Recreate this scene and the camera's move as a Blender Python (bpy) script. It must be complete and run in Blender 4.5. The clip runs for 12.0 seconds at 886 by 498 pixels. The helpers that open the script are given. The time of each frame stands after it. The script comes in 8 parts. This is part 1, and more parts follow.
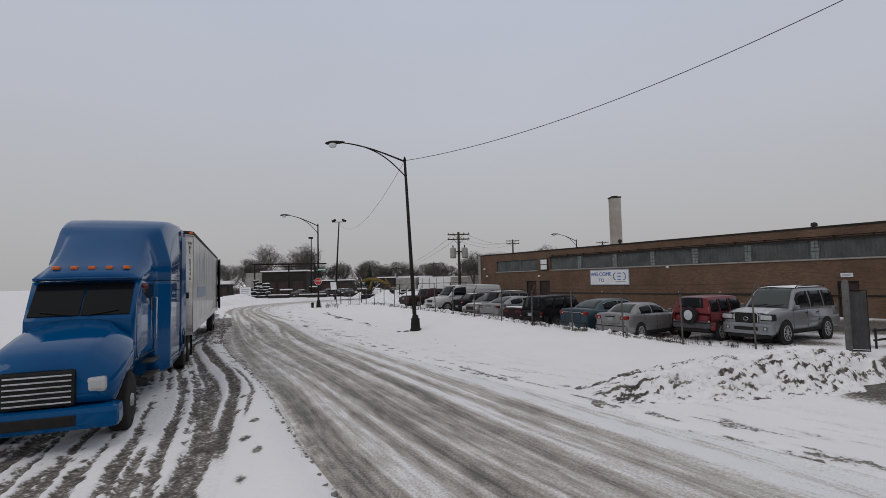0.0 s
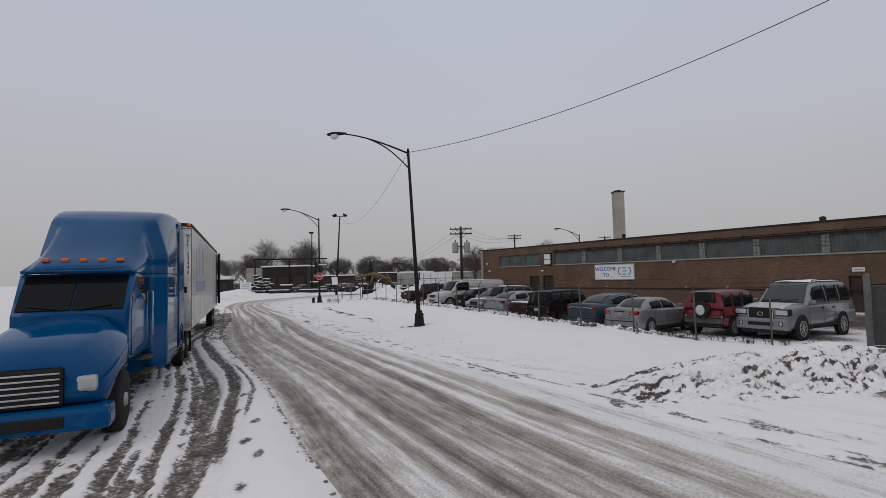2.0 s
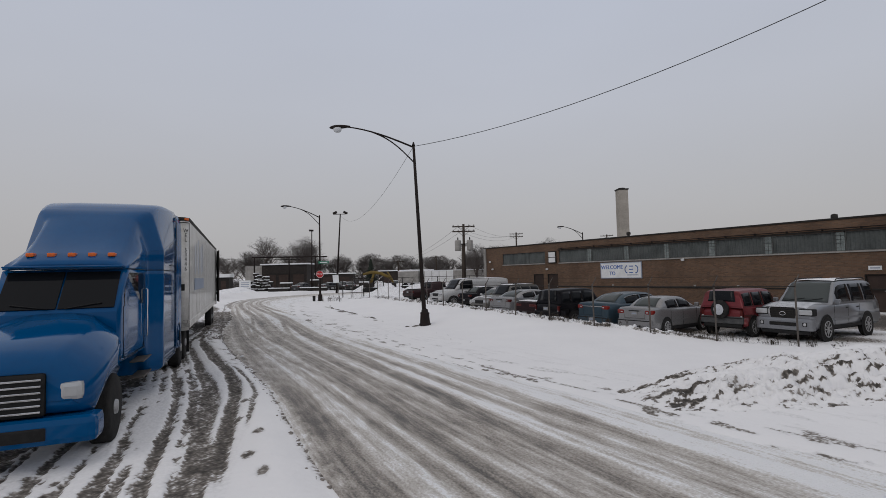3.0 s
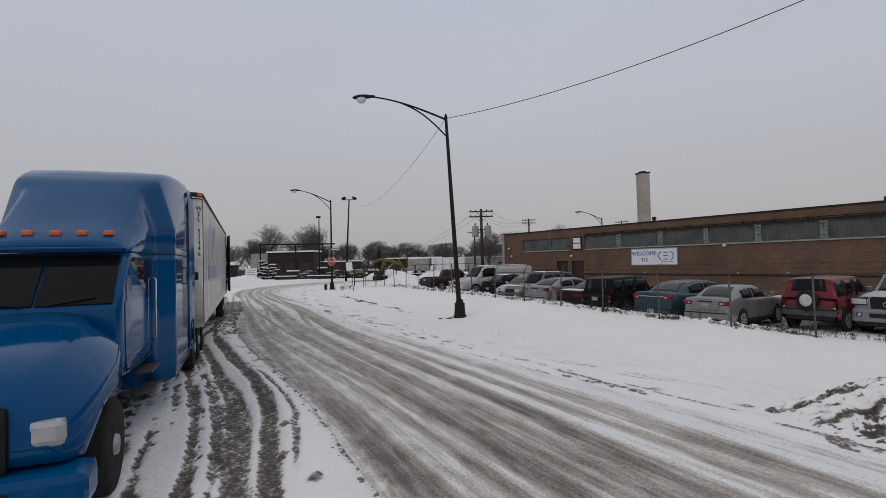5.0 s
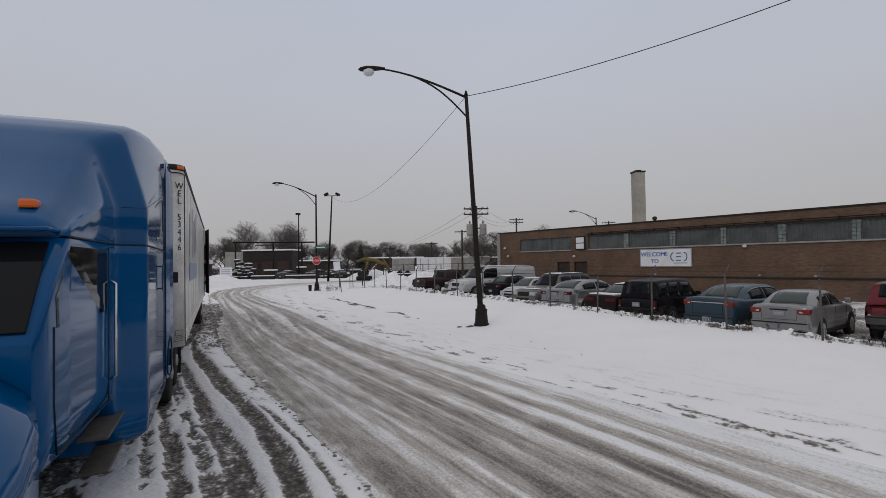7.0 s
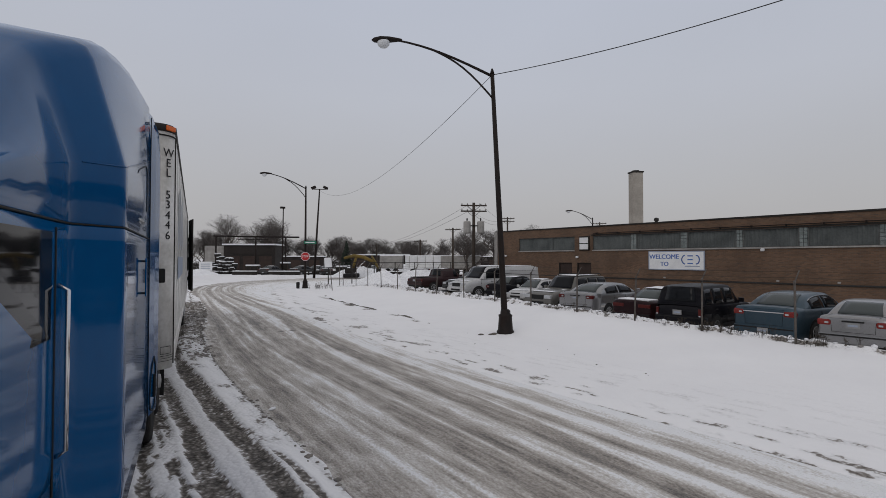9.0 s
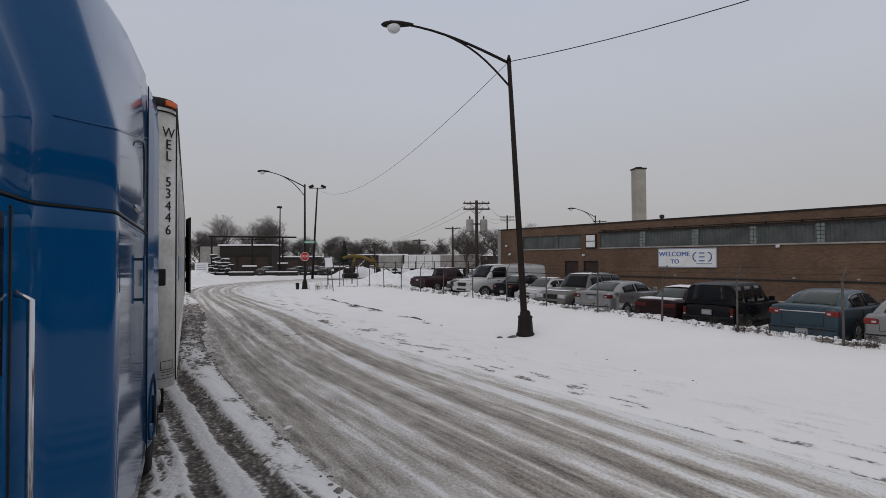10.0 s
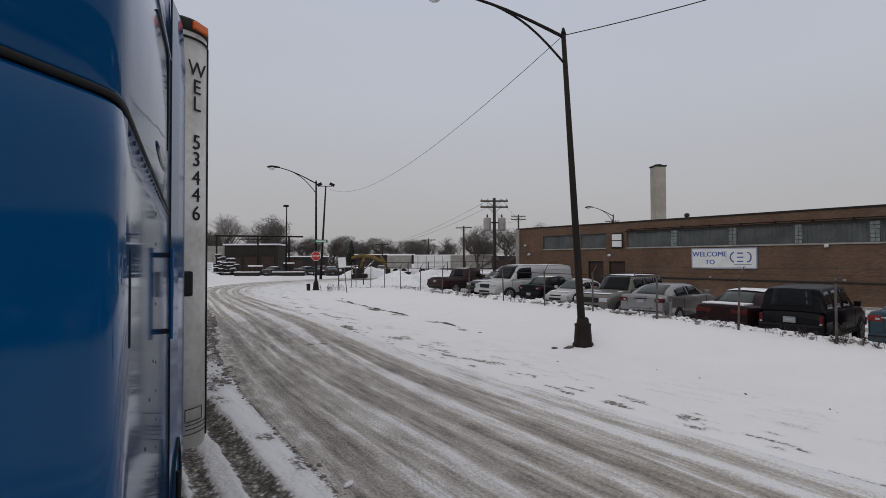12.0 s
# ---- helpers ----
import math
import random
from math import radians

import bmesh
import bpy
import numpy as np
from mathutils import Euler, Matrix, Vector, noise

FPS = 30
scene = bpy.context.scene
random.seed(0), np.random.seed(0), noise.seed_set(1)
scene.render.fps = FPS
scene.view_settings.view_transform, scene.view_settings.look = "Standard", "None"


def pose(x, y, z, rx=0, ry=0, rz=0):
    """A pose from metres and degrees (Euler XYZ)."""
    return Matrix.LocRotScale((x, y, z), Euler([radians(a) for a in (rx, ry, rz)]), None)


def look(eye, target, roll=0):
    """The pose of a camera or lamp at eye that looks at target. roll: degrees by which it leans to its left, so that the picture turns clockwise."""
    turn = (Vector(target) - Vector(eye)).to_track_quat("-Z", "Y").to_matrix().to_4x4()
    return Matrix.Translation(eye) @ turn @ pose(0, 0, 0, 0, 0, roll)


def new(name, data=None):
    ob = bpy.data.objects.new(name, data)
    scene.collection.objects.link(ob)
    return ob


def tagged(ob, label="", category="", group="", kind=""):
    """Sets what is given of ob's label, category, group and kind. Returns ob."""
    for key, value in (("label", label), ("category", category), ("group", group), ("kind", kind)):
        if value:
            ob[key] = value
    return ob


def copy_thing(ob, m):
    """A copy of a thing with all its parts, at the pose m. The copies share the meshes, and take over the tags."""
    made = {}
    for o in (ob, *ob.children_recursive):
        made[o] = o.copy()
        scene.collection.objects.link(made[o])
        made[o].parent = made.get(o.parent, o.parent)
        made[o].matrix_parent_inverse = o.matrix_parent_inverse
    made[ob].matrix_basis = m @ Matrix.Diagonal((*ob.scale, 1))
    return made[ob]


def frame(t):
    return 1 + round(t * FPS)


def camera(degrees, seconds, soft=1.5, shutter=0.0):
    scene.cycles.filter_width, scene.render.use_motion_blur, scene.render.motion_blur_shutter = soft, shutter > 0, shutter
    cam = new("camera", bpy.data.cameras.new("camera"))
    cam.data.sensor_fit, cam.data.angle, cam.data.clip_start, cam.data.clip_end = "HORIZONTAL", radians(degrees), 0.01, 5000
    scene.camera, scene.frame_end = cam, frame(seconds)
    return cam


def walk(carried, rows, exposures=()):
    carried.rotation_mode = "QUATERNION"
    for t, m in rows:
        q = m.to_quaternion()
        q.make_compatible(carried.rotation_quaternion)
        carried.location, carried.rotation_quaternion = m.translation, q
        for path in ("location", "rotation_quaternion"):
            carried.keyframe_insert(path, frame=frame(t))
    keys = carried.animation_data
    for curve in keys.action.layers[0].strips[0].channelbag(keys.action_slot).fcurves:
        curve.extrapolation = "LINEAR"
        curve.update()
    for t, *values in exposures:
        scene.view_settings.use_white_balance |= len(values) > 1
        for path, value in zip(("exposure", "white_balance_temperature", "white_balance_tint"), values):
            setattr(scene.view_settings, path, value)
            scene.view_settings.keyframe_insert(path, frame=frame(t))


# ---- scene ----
cam = camera(82.1, 12.0, soft=0.6)
PATH = [
    (0, (-12.369, -21.03, 2.449), (-11.26, -19.37, 2.57), -1.4),
    (0.5, (-12.361, -20.979, 2.441), (-11.252, -19.319, 2.553), -1.4),
    (1, (-12.316, -20.889, 2.443), (-11.207, -19.229, 2.555), -1.4),
    (1.5, (-12.261, -20.741, 2.425), (-11.153, -19.079, 2.531), -1.3),
    (2, (-12.241, -20.487, 2.406), (-11.133, -18.826, 2.509), -1.4),
    (2.5, (-12.212, -20.134, 2.396), (-11.102, -18.473, 2.491), -1.1),
    (3, (-12.11, -19.691, 2.383), (-10.999, -18.031, 2.48), -1.3),
    (3.2, (-12.075, -19.473, 2.391), (-10.964, -17.812, 2.481), -1.4),
    (4.8, (-12.034, -17.369, 2.362), (-10.935, -15.698, 2.415), -1.2),
    (5, (-12.002, -17.004, 2.367), (-10.898, -15.336, 2.416), -1.4),
    (5.5, (-12.007, -16.105, 2.386), (-10.88, -14.454, 2.448), 1.1),
    (6, (-11.83, -15.283, 2.314), (-10.686, -13.644, 2.372), -1.2),
    (6.5, (-11.8, -14.526, 2.366), (-10.637, -12.9, 2.419), -0.2),
    (7, (-11.717, -13.766, 2.365), (-10.535, -12.153, 2.413), -1.0),
    (9, (-11.476, -11.353, 2.381), (-10.236, -9.784, 2.422), 0.1),
    (9.5, (-11.45, -10.837, 2.359), (-10.203, -9.274, 2.396), -0.6),
    (10, (-11.342, -10.241, 2.351), (-10.089, -8.683, 2.39), -0.3),
    (10.5, (-11.281, -9.687, 2.36), (-10.025, -8.131, 2.4), 0.0),
    (11, (-11.172, -9.153, 2.351), (-9.915, -7.598, 2.39), -0.7),
    (11.5, (-11.14, -8.639, 2.346), (-9.889, -7.079, 2.385), -0.4),
    (12, (-11.115, -8.121, 2.34), (-9.869, -6.557, 2.38), -0.2),
]
walk(cam, [(t, look(*p)) for t, *p in PATH])

# ---- light ----
SUN_AZ, SUN_EL = 200.0, 38.0
world = bpy.data.worlds.new("overcast_sky")
scene.world = world
world.use_nodes = True
wn, wl = world.node_tree.nodes, world.node_tree.links
wn.clear()
w_out = wn.new("ShaderNodeOutputWorld")
w_bg = wn.new("ShaderNodeBackground")
w_sky = wn.new("ShaderNodeTexSky")
w_sky.sky_type, w_sky.sun_disc = "NISHITA", False
w_sky.sun_elevation, w_sky.sun_rotation = radians(SUN_EL), radians(90 - SUN_AZ)
w_sky.air_density, w_sky.dust_density = 1.5, 6.0
w_co = wn.new("ShaderNodeTexCoord")
w_sep = wn.new("ShaderNodeSeparateXYZ")
w_ramp = wn.new("ShaderNodeValToRGB")
w_ramp.color_ramp.elements[0].position, w_ramp.color_ramp.elements[0].color = 0.0, (3.95, 3.88, 3.9, 1)
w_ramp.color_ramp.elements[1].position, w_ramp.color_ramp.elements[1].color = 1.0, (6.2, 6.0, 6.0, 1)
for pos, col in ((0.10, (4.28, 4.26, 4.40, 1)), (0.30, (4.62, 4.80, 5.36, 1)), (0.50, (4.6, 4.92, 5.75, 1)), (0.72, (5.55, 5.45, 5.6, 1))):
    el = w_ramp.color_ramp.elements.new(pos)
    el.color = col
w_noise = wn.new("ShaderNodeTexNoise")
w_noise.inputs["Scale"].default_value, w_noise.inputs["Detail"].default_value = 2.2, 3.0
w_map = wn.new("ShaderNodeMapping")
w_map.inputs["Scale"].default_value = (1, 1, 2.5)
w_mul = wn.new("ShaderNodeMix")
w_mul.data_type, w_mul.blend_type = "RGBA", "OVERLAY"
w_mul.inputs["Factor"].default_value = 0.05
w_mix = wn.new("ShaderNodeMix")
w_mix.data_type = "RGBA"
w_mix.inputs["Factor"].default_value = 0.95
wl.new(w_co.outputs["Generated"], w_sep.inputs[0])
wl.new(w_sep.outputs["Z"], w_ramp.inputs["Fac"])
wl.new(w_co.outputs["Generated"], w_map.inputs["Vector"])
wl.new(w_map.outputs[0], w_noise.inputs["Vector"])
wl.new(w_sky.outputs[0], w_mix.inputs["A"])
wl.new(w_ramp.outputs[0], w_mul.inputs["A"])
wl.new(w_noise.outputs["Fac"], w_mul.inputs["B"])
wl.new(w_mul.outputs["Result"], w_mix.inputs["B"])
wl.new(w_mix.outputs["Result"], w_bg.inputs["Color"])
w_bg.inputs["Strength"].default_value = 0.105
wl.new(w_bg.outputs[0], w_out.inputs[0])

sun = new("sun", bpy.data.lights.new("sun", "SUN"))
sun.data.energy, sun.data.angle, sun.data.color = 0.3, radians(25), (1.0, 0.96, 0.92)
sun.matrix_world = look((math.cos(radians(SUN_AZ)) * 40, math.sin(radians(SUN_AZ)) * 40, 40 * math.tan(radians(SUN_EL))), (0, 0, 0))

# ---- materials ----
def material(name, base, rough=0.7, metal=0.0, other=None, scale=6.0, amount=0.5, bump=0.0, bump_scale=40.0, detail=6.0,
             stretch=(1, 1, 1), coord="Object", coat=0.0, spec=0.25, grain=0.0):
    """A principled material whose colour wanders between base and other at two scales, with fine relief."""
    m = bpy.data.materials.new(name)
    m.use_nodes = True
    n, l = m.node_tree.nodes, m.node_tree.links
    b = n["Principled BSDF"]
    b.inputs["Roughness"].default_value, b.inputs["Metallic"].default_value = rough, metal
    b.inputs["Coat Weight"].default_value, b.inputs["Specular IOR Level"].default_value = coat, spec
    b.inputs["Base Color"].default_value = (*base, 1)
    co = n.new("ShaderNodeTexCoord")
    mp = n.new("ShaderNodeMapping")
    mp.inputs["Scale"].default_value = stretch
    l.new(co.outputs[coord], mp.inputs["Vector"])
    if other:
        big = n.new("ShaderNodeTexNoise")
        big.inputs["Scale"].default_value, big.inputs["Detail"].default_value = scale, detail
        small = n.new("ShaderNodeTexNoise")
        small.inputs["Scale"].default_value, small.inputs["Detail"].default_value = scale * 9, 3.0
        add = n.new("ShaderNodeMath")
        add.operation = "MULTIPLY_ADD"
        add.inputs[1].default_value, add.inputs[2].default_value = 0.45, -0.22
        su = n.new("ShaderNodeMath")
        rp = n.new("ShaderNodeValToRGB")
        rp.color_ramp.elements[0].position, rp.color_ramp.elements[1].position = 0.5 - amount * 0.4, 0.5 + amount * 0.4
        rp.color_ramp.elements[0].color, rp.color_ramp.elements[1].color = (*base, 1), (*other, 1)
        l.new(mp.outputs[0], big.inputs["Vector"])
        l.new(mp.outputs[0], small.inputs["Vector"])
        l.new(small.outputs["Fac"], add.inputs[0])
        l.new(big.outputs["Fac"], su.inputs[0])
        l.new(add.outputs[0], su.inputs[1])
        l.new(su.outputs[0], rp.inputs["Fac"])
        l.new(rp.outputs[0], b.inputs["Base Color"])
        rr = n.new("ShaderNodeMapRange")
        rr.inputs["To Min"].default_value, rr.inputs["To Max"].default_value = max(0.02, rough - 0.08), min(1, rough + 0.1)
        l.new(big.outputs["Fac"], rr.inputs["Value"])
        l.new(rr.outputs[0], b.inputs["Roughness"])
    if bump:
        bn = n.new("ShaderNodeTexNoise")
        bn.inputs["Scale"].default_value, bn.inputs["Detail"].default_value = bump_scale, 4.0
        bp = n.new("ShaderNodeBump")
        bp.inputs["Strength"].default_value, bp.inputs["Distance"].default_value = bump, 0.02
        l.new(mp.outputs[0], bn.inputs["Vector"])
        l.new(bn.outputs["Fac"], bp.inputs["Height"])
        l.new(bp.outputs[0], b.inputs["Normal"])
    return m


def glass(name, tint=(0.008, 0.009, 0.011), rough=0.04):
    m = material(name, tint, rough, spec=0.12)
    return m


def snow_ground():
    """Snow, with dirt where the mesh attribute says that wheels and feet have been, and the mound's undercut shade."""
    m = bpy.data.materials.new("snow_ground")
    m.use_nodes = True
    n, l = m.node_tree.nodes, m.node_tree.links
    b = n["Principled BSDF"]
    at = n.new("ShaderNodeAttribute")
    at.attribute_name = "dirt"
    co = n.new("ShaderNodeTexCoord")
    n1 = n.new("ShaderNodeTexNoise")
    n1.inputs["Scale"].default_value, n1.inputs["Detail"].default_value, n1.inputs["Roughness"].default_value = 9.0, 7.0, 0.66
    n2 = n.new("ShaderNodeTexNoise")
    n2.inputs["Scale"].default_value, n2.inputs["Detail"].default_value = 0.6, 4.0
    for x in (n1, n2):
        l.new(co.outputs["Object"], x.inputs["Vector"])
    k = n.new("ShaderNodeMath")
    k.operation = "MULTIPLY_ADD"
    k.inputs[1].default_value, k.inputs[2].default_value = 1.1, -0.55
    s = n.new("ShaderNodeMath")
    s.use_clamp = True
    l.new(n1.outputs["Fac"], k.inputs[0])
    crumb = n.new("ShaderNodeTexVoronoi")
    crumb.inputs["Scale"].default_value, crumb.inputs["Randomness"].default_value = 17.0, 1.0
    l.new(co.outputs["Object"], crumb.inputs["Vector"])
    kc = n.new("ShaderNodeMath")
    kc.operation = "MULTIPLY_ADD"
    kc.inputs[1].default_value, kc.inputs[2].default_value = 0.55, -0.23
    l.new(crumb.outputs["Distance"], kc.inputs[0])
    both = n.new("ShaderNodeMath")
    l.new(k.outputs[0], both.inputs[0])
    l.new(kc.outputs[0], both.inputs[1])
    l.new(both.outputs[0], s.inputs[0])
    l.new(at.outputs["Fac"], s.inputs[1])
    gate = n.new("ShaderNodeMath")
    gate.operation = "MULTIPLY"
    gm = n.new("ShaderNodeMapRange")
    gm.inputs["From Min"].default_value, gm.inputs["From Max"].default_value = 0.02, 0.3
    l.new(at.outputs["Fac"], gm.inputs["Value"])
    l.new(gm.outputs[0], gate.inputs[0])
    l.new(s.outputs[0], gate.inputs[1])
    rp = n.new("ShaderNodeValToRGB")
    e = rp.color_ramp.elements
    e[0].position, e[0].color = 0.0, (0.85, 0.85, 0.86, 1)
    e[1].position, e[1].color = 0.98, (0.05, 0.046, 0.041, 1)
    for pos, col in ((0.26, (0.72, 0.72, 0.73, 1)), (0.36, (0.42, 0.405, 0.39, 1)), (0.47, (0.25, 0.23, 0.208, 1)), (0.66, (0.12, 0.107, 0.095, 1))):
        x = e.new(pos)
        x.color = col
    l.new(gate.outputs[0], rp.inputs["Fac"])
    tone = n.new("ShaderNodeMix")
    tone.data_type, tone.blend_type = "RGBA", "MULTIPLY"
    tr = n.new("ShaderNodeValToRGB")
    tr.color_ramp.elements[0].color, tr.color_ramp.elements[1].color = (0.9, 0.9, 0.91, 1), (1, 1, 1, 1)
    tone.inputs["Factor"].default_value = 1
    l.new(n2.outputs["Fac"], tr.inputs["Fac"])
    l.new(rp.outputs[0], tone.inputs["A"])
    l.new(tr.outputs[0], tone.inputs["B"])
    l.new(tone.outputs["Result"], b.inputs["Base Color"])
    b.inputs["Roughness"].default_value, b.inputs["Specular IOR Level"].default_value = 0.75, 0.3
    bp = n.new("ShaderNodeBump")
    bp.inputs["Strength"].default_value, bp.inputs["Distance"].default_value = 0.5, 0.03
    n3 = n.new("ShaderNodeTexNoise")
    n3.inputs["Scale"].default_value, n3.inputs["Detail"].default_value = 9.0, 8.0
    l.new(co.outputs["Object"], n3.inputs["Vector"])
    # clods stand out where the snow is dirty
    hm = n.new("ShaderNodeMath")
    hm.operation = "MULTIPLY_ADD"
    hm.inputs[1].default_value = -1.6
    hg = n.new("ShaderNodeMath")
    hg.operation = "MULTIPLY"
    l.new(crumb.outputs["Distance"], hg.inputs[0])
    l.new(gm.outputs[0], hg.inputs[1])
    l.new(hg.outputs[0], hm.inputs[0])
    l.new(n3.outputs["Fac"], hm.inputs[2])
    l.new(hm.outputs[0], bp.inputs["Height"])
    l.new(bp.outputs[0], b.inputs["Normal"])
    return m


def slush_road():
    """Packed snow and brown slush drawn out along the lanes; U runs across the road, V along it, in metres."""
    m = bpy.data.materials.new("slush_road")
    m.use_nodes = True
    n, l = m.node_tree.nodes, m.node_tree.links
    b = n["Principled BSDF"]
    at = n.new("ShaderNodeAttribute")
    at.attribute_name = "dirt"
    uv = n.new("ShaderNodeUVMap")
    parts = []
    for sc, det, stretch in ((1.0, 5.0, (5.0, 0.09, 1)), (1.0, 6.0, (2.6, 0.20, 1)), (1.0, 5.0, (34, 20.0, 1)), (1.0, 4.0, (0.6, 0.1, 1)), (1.0, 4.0, (15.0, 0.22, 1)), (1.0, 5.0, (1.3, 0.6, 1)), (1.0, 6.0, (10.0, 1.6, 1))):
        mp = n.new("ShaderNodeMapping")
        mp.inputs["Scale"].default_value = stretch
        no = n.new("ShaderNodeTexNoise")
        no.inputs["Scale"].default_value, no.inputs["Detail"].default_value = sc, det
        l.new(uv.outputs[0], mp.inputs["Vector"])
        l.new(mp.outputs[0], no.inputs["Vector"])
        parts.append(no)
    total = at.outputs["Fac"]
    for no, wgt in zip(parts, (0.46, 0.42, 0.72, 0.25, 0.52, 0.55, 0.74)):
        k = n.new("ShaderNodeMath")
        k.operation = "MULTIPLY_ADD"
        k.inputs[1].default_value, k.inputs[2].default_value = wgt, -wgt / 2
        s = n.new("ShaderNodeMath")
        l.new(no.outputs["Fac"], k.inputs[0])
        l.new(k.outputs[0], s.inputs[0])
        l.new(total, s.inputs[1])
        total = s.outputs[0]
    rp = n.new("ShaderNodeValToRGB")
    e = rp.color_ramp.elements
    e[0].position, e[0].color = 0.06, (0.82, 0.83, 0.85, 1)
    e[1].position, e[1].color = 0.86, (0.085, 0.077, 0.069, 1)
    for pos, col in ((0.2, (0.66, 0.645, 0.63, 1)), (0.40, (0.47, 0.441, 0.410, 1)), (0.62, (0.29, 0.262, 0.233, 1))):
        x = e.new(pos)
        x.color = col
    l.new(total, rp.inputs["Fac"])
    l.new(rp.outputs[0], b.inputs["Base Color"])
    rr = n.new("ShaderNodeMapRange")
    rr.inputs["To Min"].default_value, rr.inputs["To Max"].default_value = 0.8, 0.42
    l.new(total, rr.inputs["Value"])
    l.new(rr.outputs[0], b.inputs["Roughness"])
    bp = n.new("ShaderNodeBump")
    bp.inputs["Strength"].default_value, bp.inputs["Distance"].default_value = 0.85, 0.04
    l.new(parts[2].outputs["Fac"], bp.inputs["Height"])
    l.new(bp.outputs[0], b.inputs["Normal"])
    return m


def brick_wall_material(name, c1, c2, mortar):
    m = bpy.data.materials.new(name)
    m.use_nodes = True
    n, l = m.node_tree.nodes, m.node_tree.links
    b = n["Principled BSDF"]
    co = n.new("ShaderNodeTexCoord")
    mp = n.new("ShaderNodeMapping")
    mp.inputs["Rotation"].default_value = (radians(90), 0, radians(90))
    sep = n.new("ShaderNodeSeparateXYZ")
    cmb = n.new("ShaderNodeCombineXYZ")
    l.new(co.outputs["Object"], sep.inputs[0])
    ad = n.new("ShaderNodeMath")
    l.new(sep.outputs["X"], ad.inputs[0])
    l.new(sep.outputs["Y"], ad.inputs[1])
    l.new(ad.outputs[0], cmb.inputs["X"])
    l.new(sep.outputs["Z"], cmb.inputs["Y"])
    br = n.new("ShaderNodeTexBrick")
    br.inputs["Scale"].default_value = 1.0
    br.inputs["Brick Width"].default_value, br.inputs["Row Height"].default_value = 0.21, 0.075
    br.inputs["Mortar Size"].default_value = 0.008
    br.inputs["Color1"].default_value, br.inputs["Color2"].default_value = (*c1, 1), (*c2, 1)
    br.inputs["Mortar"].default_value = (*mortar, 1)
    l.new(cmb.outputs[0], br.inputs["Vector"])
    no = n.new("ShaderNodeTexNoise")
    no.inputs["Scale"].default_value, no.inputs["Detail"].default_value = 0.7, 8.0
    sp = n.new("ShaderNodeMapping")
    sp.inputs["Scale"].default_value = (2.6, 13.0, 1.0)
    spn = n.new("ShaderNodeTexNoise")
    spn.inputs["Scale"].default_value, spn.inputs["Detail"].default_value = 1.0, 4.0
    l.new(cmb.outputs[0], no.inputs["Vector"])
    l.new(cmb.outputs[0], sp.inputs["Vector"])
    l.new(sp.outputs[0], spn.inputs["Vector"])
    rp = n.new("ShaderNodeValToRGB")
    rp.color_ramp.elements[0].position, rp.color_ramp.elements[0].color = 0.3, (0.72, 0.70, 0.68, 1)
    rp.color_ramp.elements[1].position, rp.color_ramp.elements[1].color = 0.7, (1.12, 1.1, 1.06, 1)
    l.new(no.outputs["Fac"], rp.inputs["Fac"])
    mu = n.new("ShaderNodeMix")
    mu.data_type, mu.blend_type = "RGBA", "MULTIPLY"
    mu.inputs["Factor"].default_value = 1.0
    l.new(br.outputs["Color"], mu.inputs["A"])
    l.new(rp.outputs[0], mu.inputs["B"])
    # dark clinker bricks scattered in short runs
    r2 = n.new("ShaderNodeValToRGB")
    r2.color_ramp.elements[0].position, r2.color_ramp.elements[0].color = 0.62, (0, 0, 0, 1)
    r2.color_ramp.elements[1].position, r2.color_ramp.elements[1].color = 0.66, (0.7, 0.7, 0.7, 1)
    l.new(spn.outputs["Fac"], r2.inputs["Fac"])
    m2 = n.new("ShaderNodeMix")
    m2.data_type = "RGBA"
    l.new(r2.outputs[0], m2.inputs["Factor"])
    l.new(mu.outputs["Result"], m2.inputs["A"])
    m2.inputs["B"].default_value = (0.06, 0.05, 0.045, 1)
    l.new(m2.outputs["Result"], b.inputs["Base Color"])
    b.inputs["Roughness"].default_value = 0.9
    bp = n.new("ShaderNodeBump")
    bp.inputs["Strength"].default_value, bp.inputs["Distance"].default_value = 0.6, 0.01
    l.new(br.outputs["Fac"], bp.inputs["Height"])
    bp.invert = True
    l.new(bp.outputs[0], b.inputs["Normal"])
    return m


M_SNOW = snow_ground()
M_ROAD = slush_road()
M_SLUSH = material("dirty_slush", (0.30, 0.275, 0.25), 0.7, other=(0.12, 0.11, 0.10), scale=4, amount=0.8, bump=0.4)
M_DIRTYSNOW = material("dirty_snow", (0.40, 0.385, 0.37), 0.8, other=(0.13, 0.12, 0.11), scale=11, amount=0.9, bump=0.6, bump_scale=30)
M_FROST = material("frosted_paint", (0.62, 0.64, 0.67), 0.6, other=(0.30, 0.315, 0.34), scale=5, amount=0.9, bump=0.3, bump_scale=30)
M_SNOWCAP = material("snow_cap", (0.86, 0.87, 0.89), 0.7, other=(0.72, 0.73, 0.76), scale=3, bump=0.5, bump_scale=12)
M_BRICK = brick_wall_material("tan_brick", (0.165, 0.098, 0.062), (0.112, 0.068, 0.045), (0.125, 0.094, 0.072))
M_BRICK_DARK = brick_wall_material("dark_brick", (0.024, 0.018, 0.016), (0.016, 0.013, 0.012), (0.03, 0.026, 0.024))
M_CONC = material("concrete", (0.36, 0.35, 0.33), 0.9, other=(0.24, 0.23, 0.22), scale=1.5, bump=0.3)
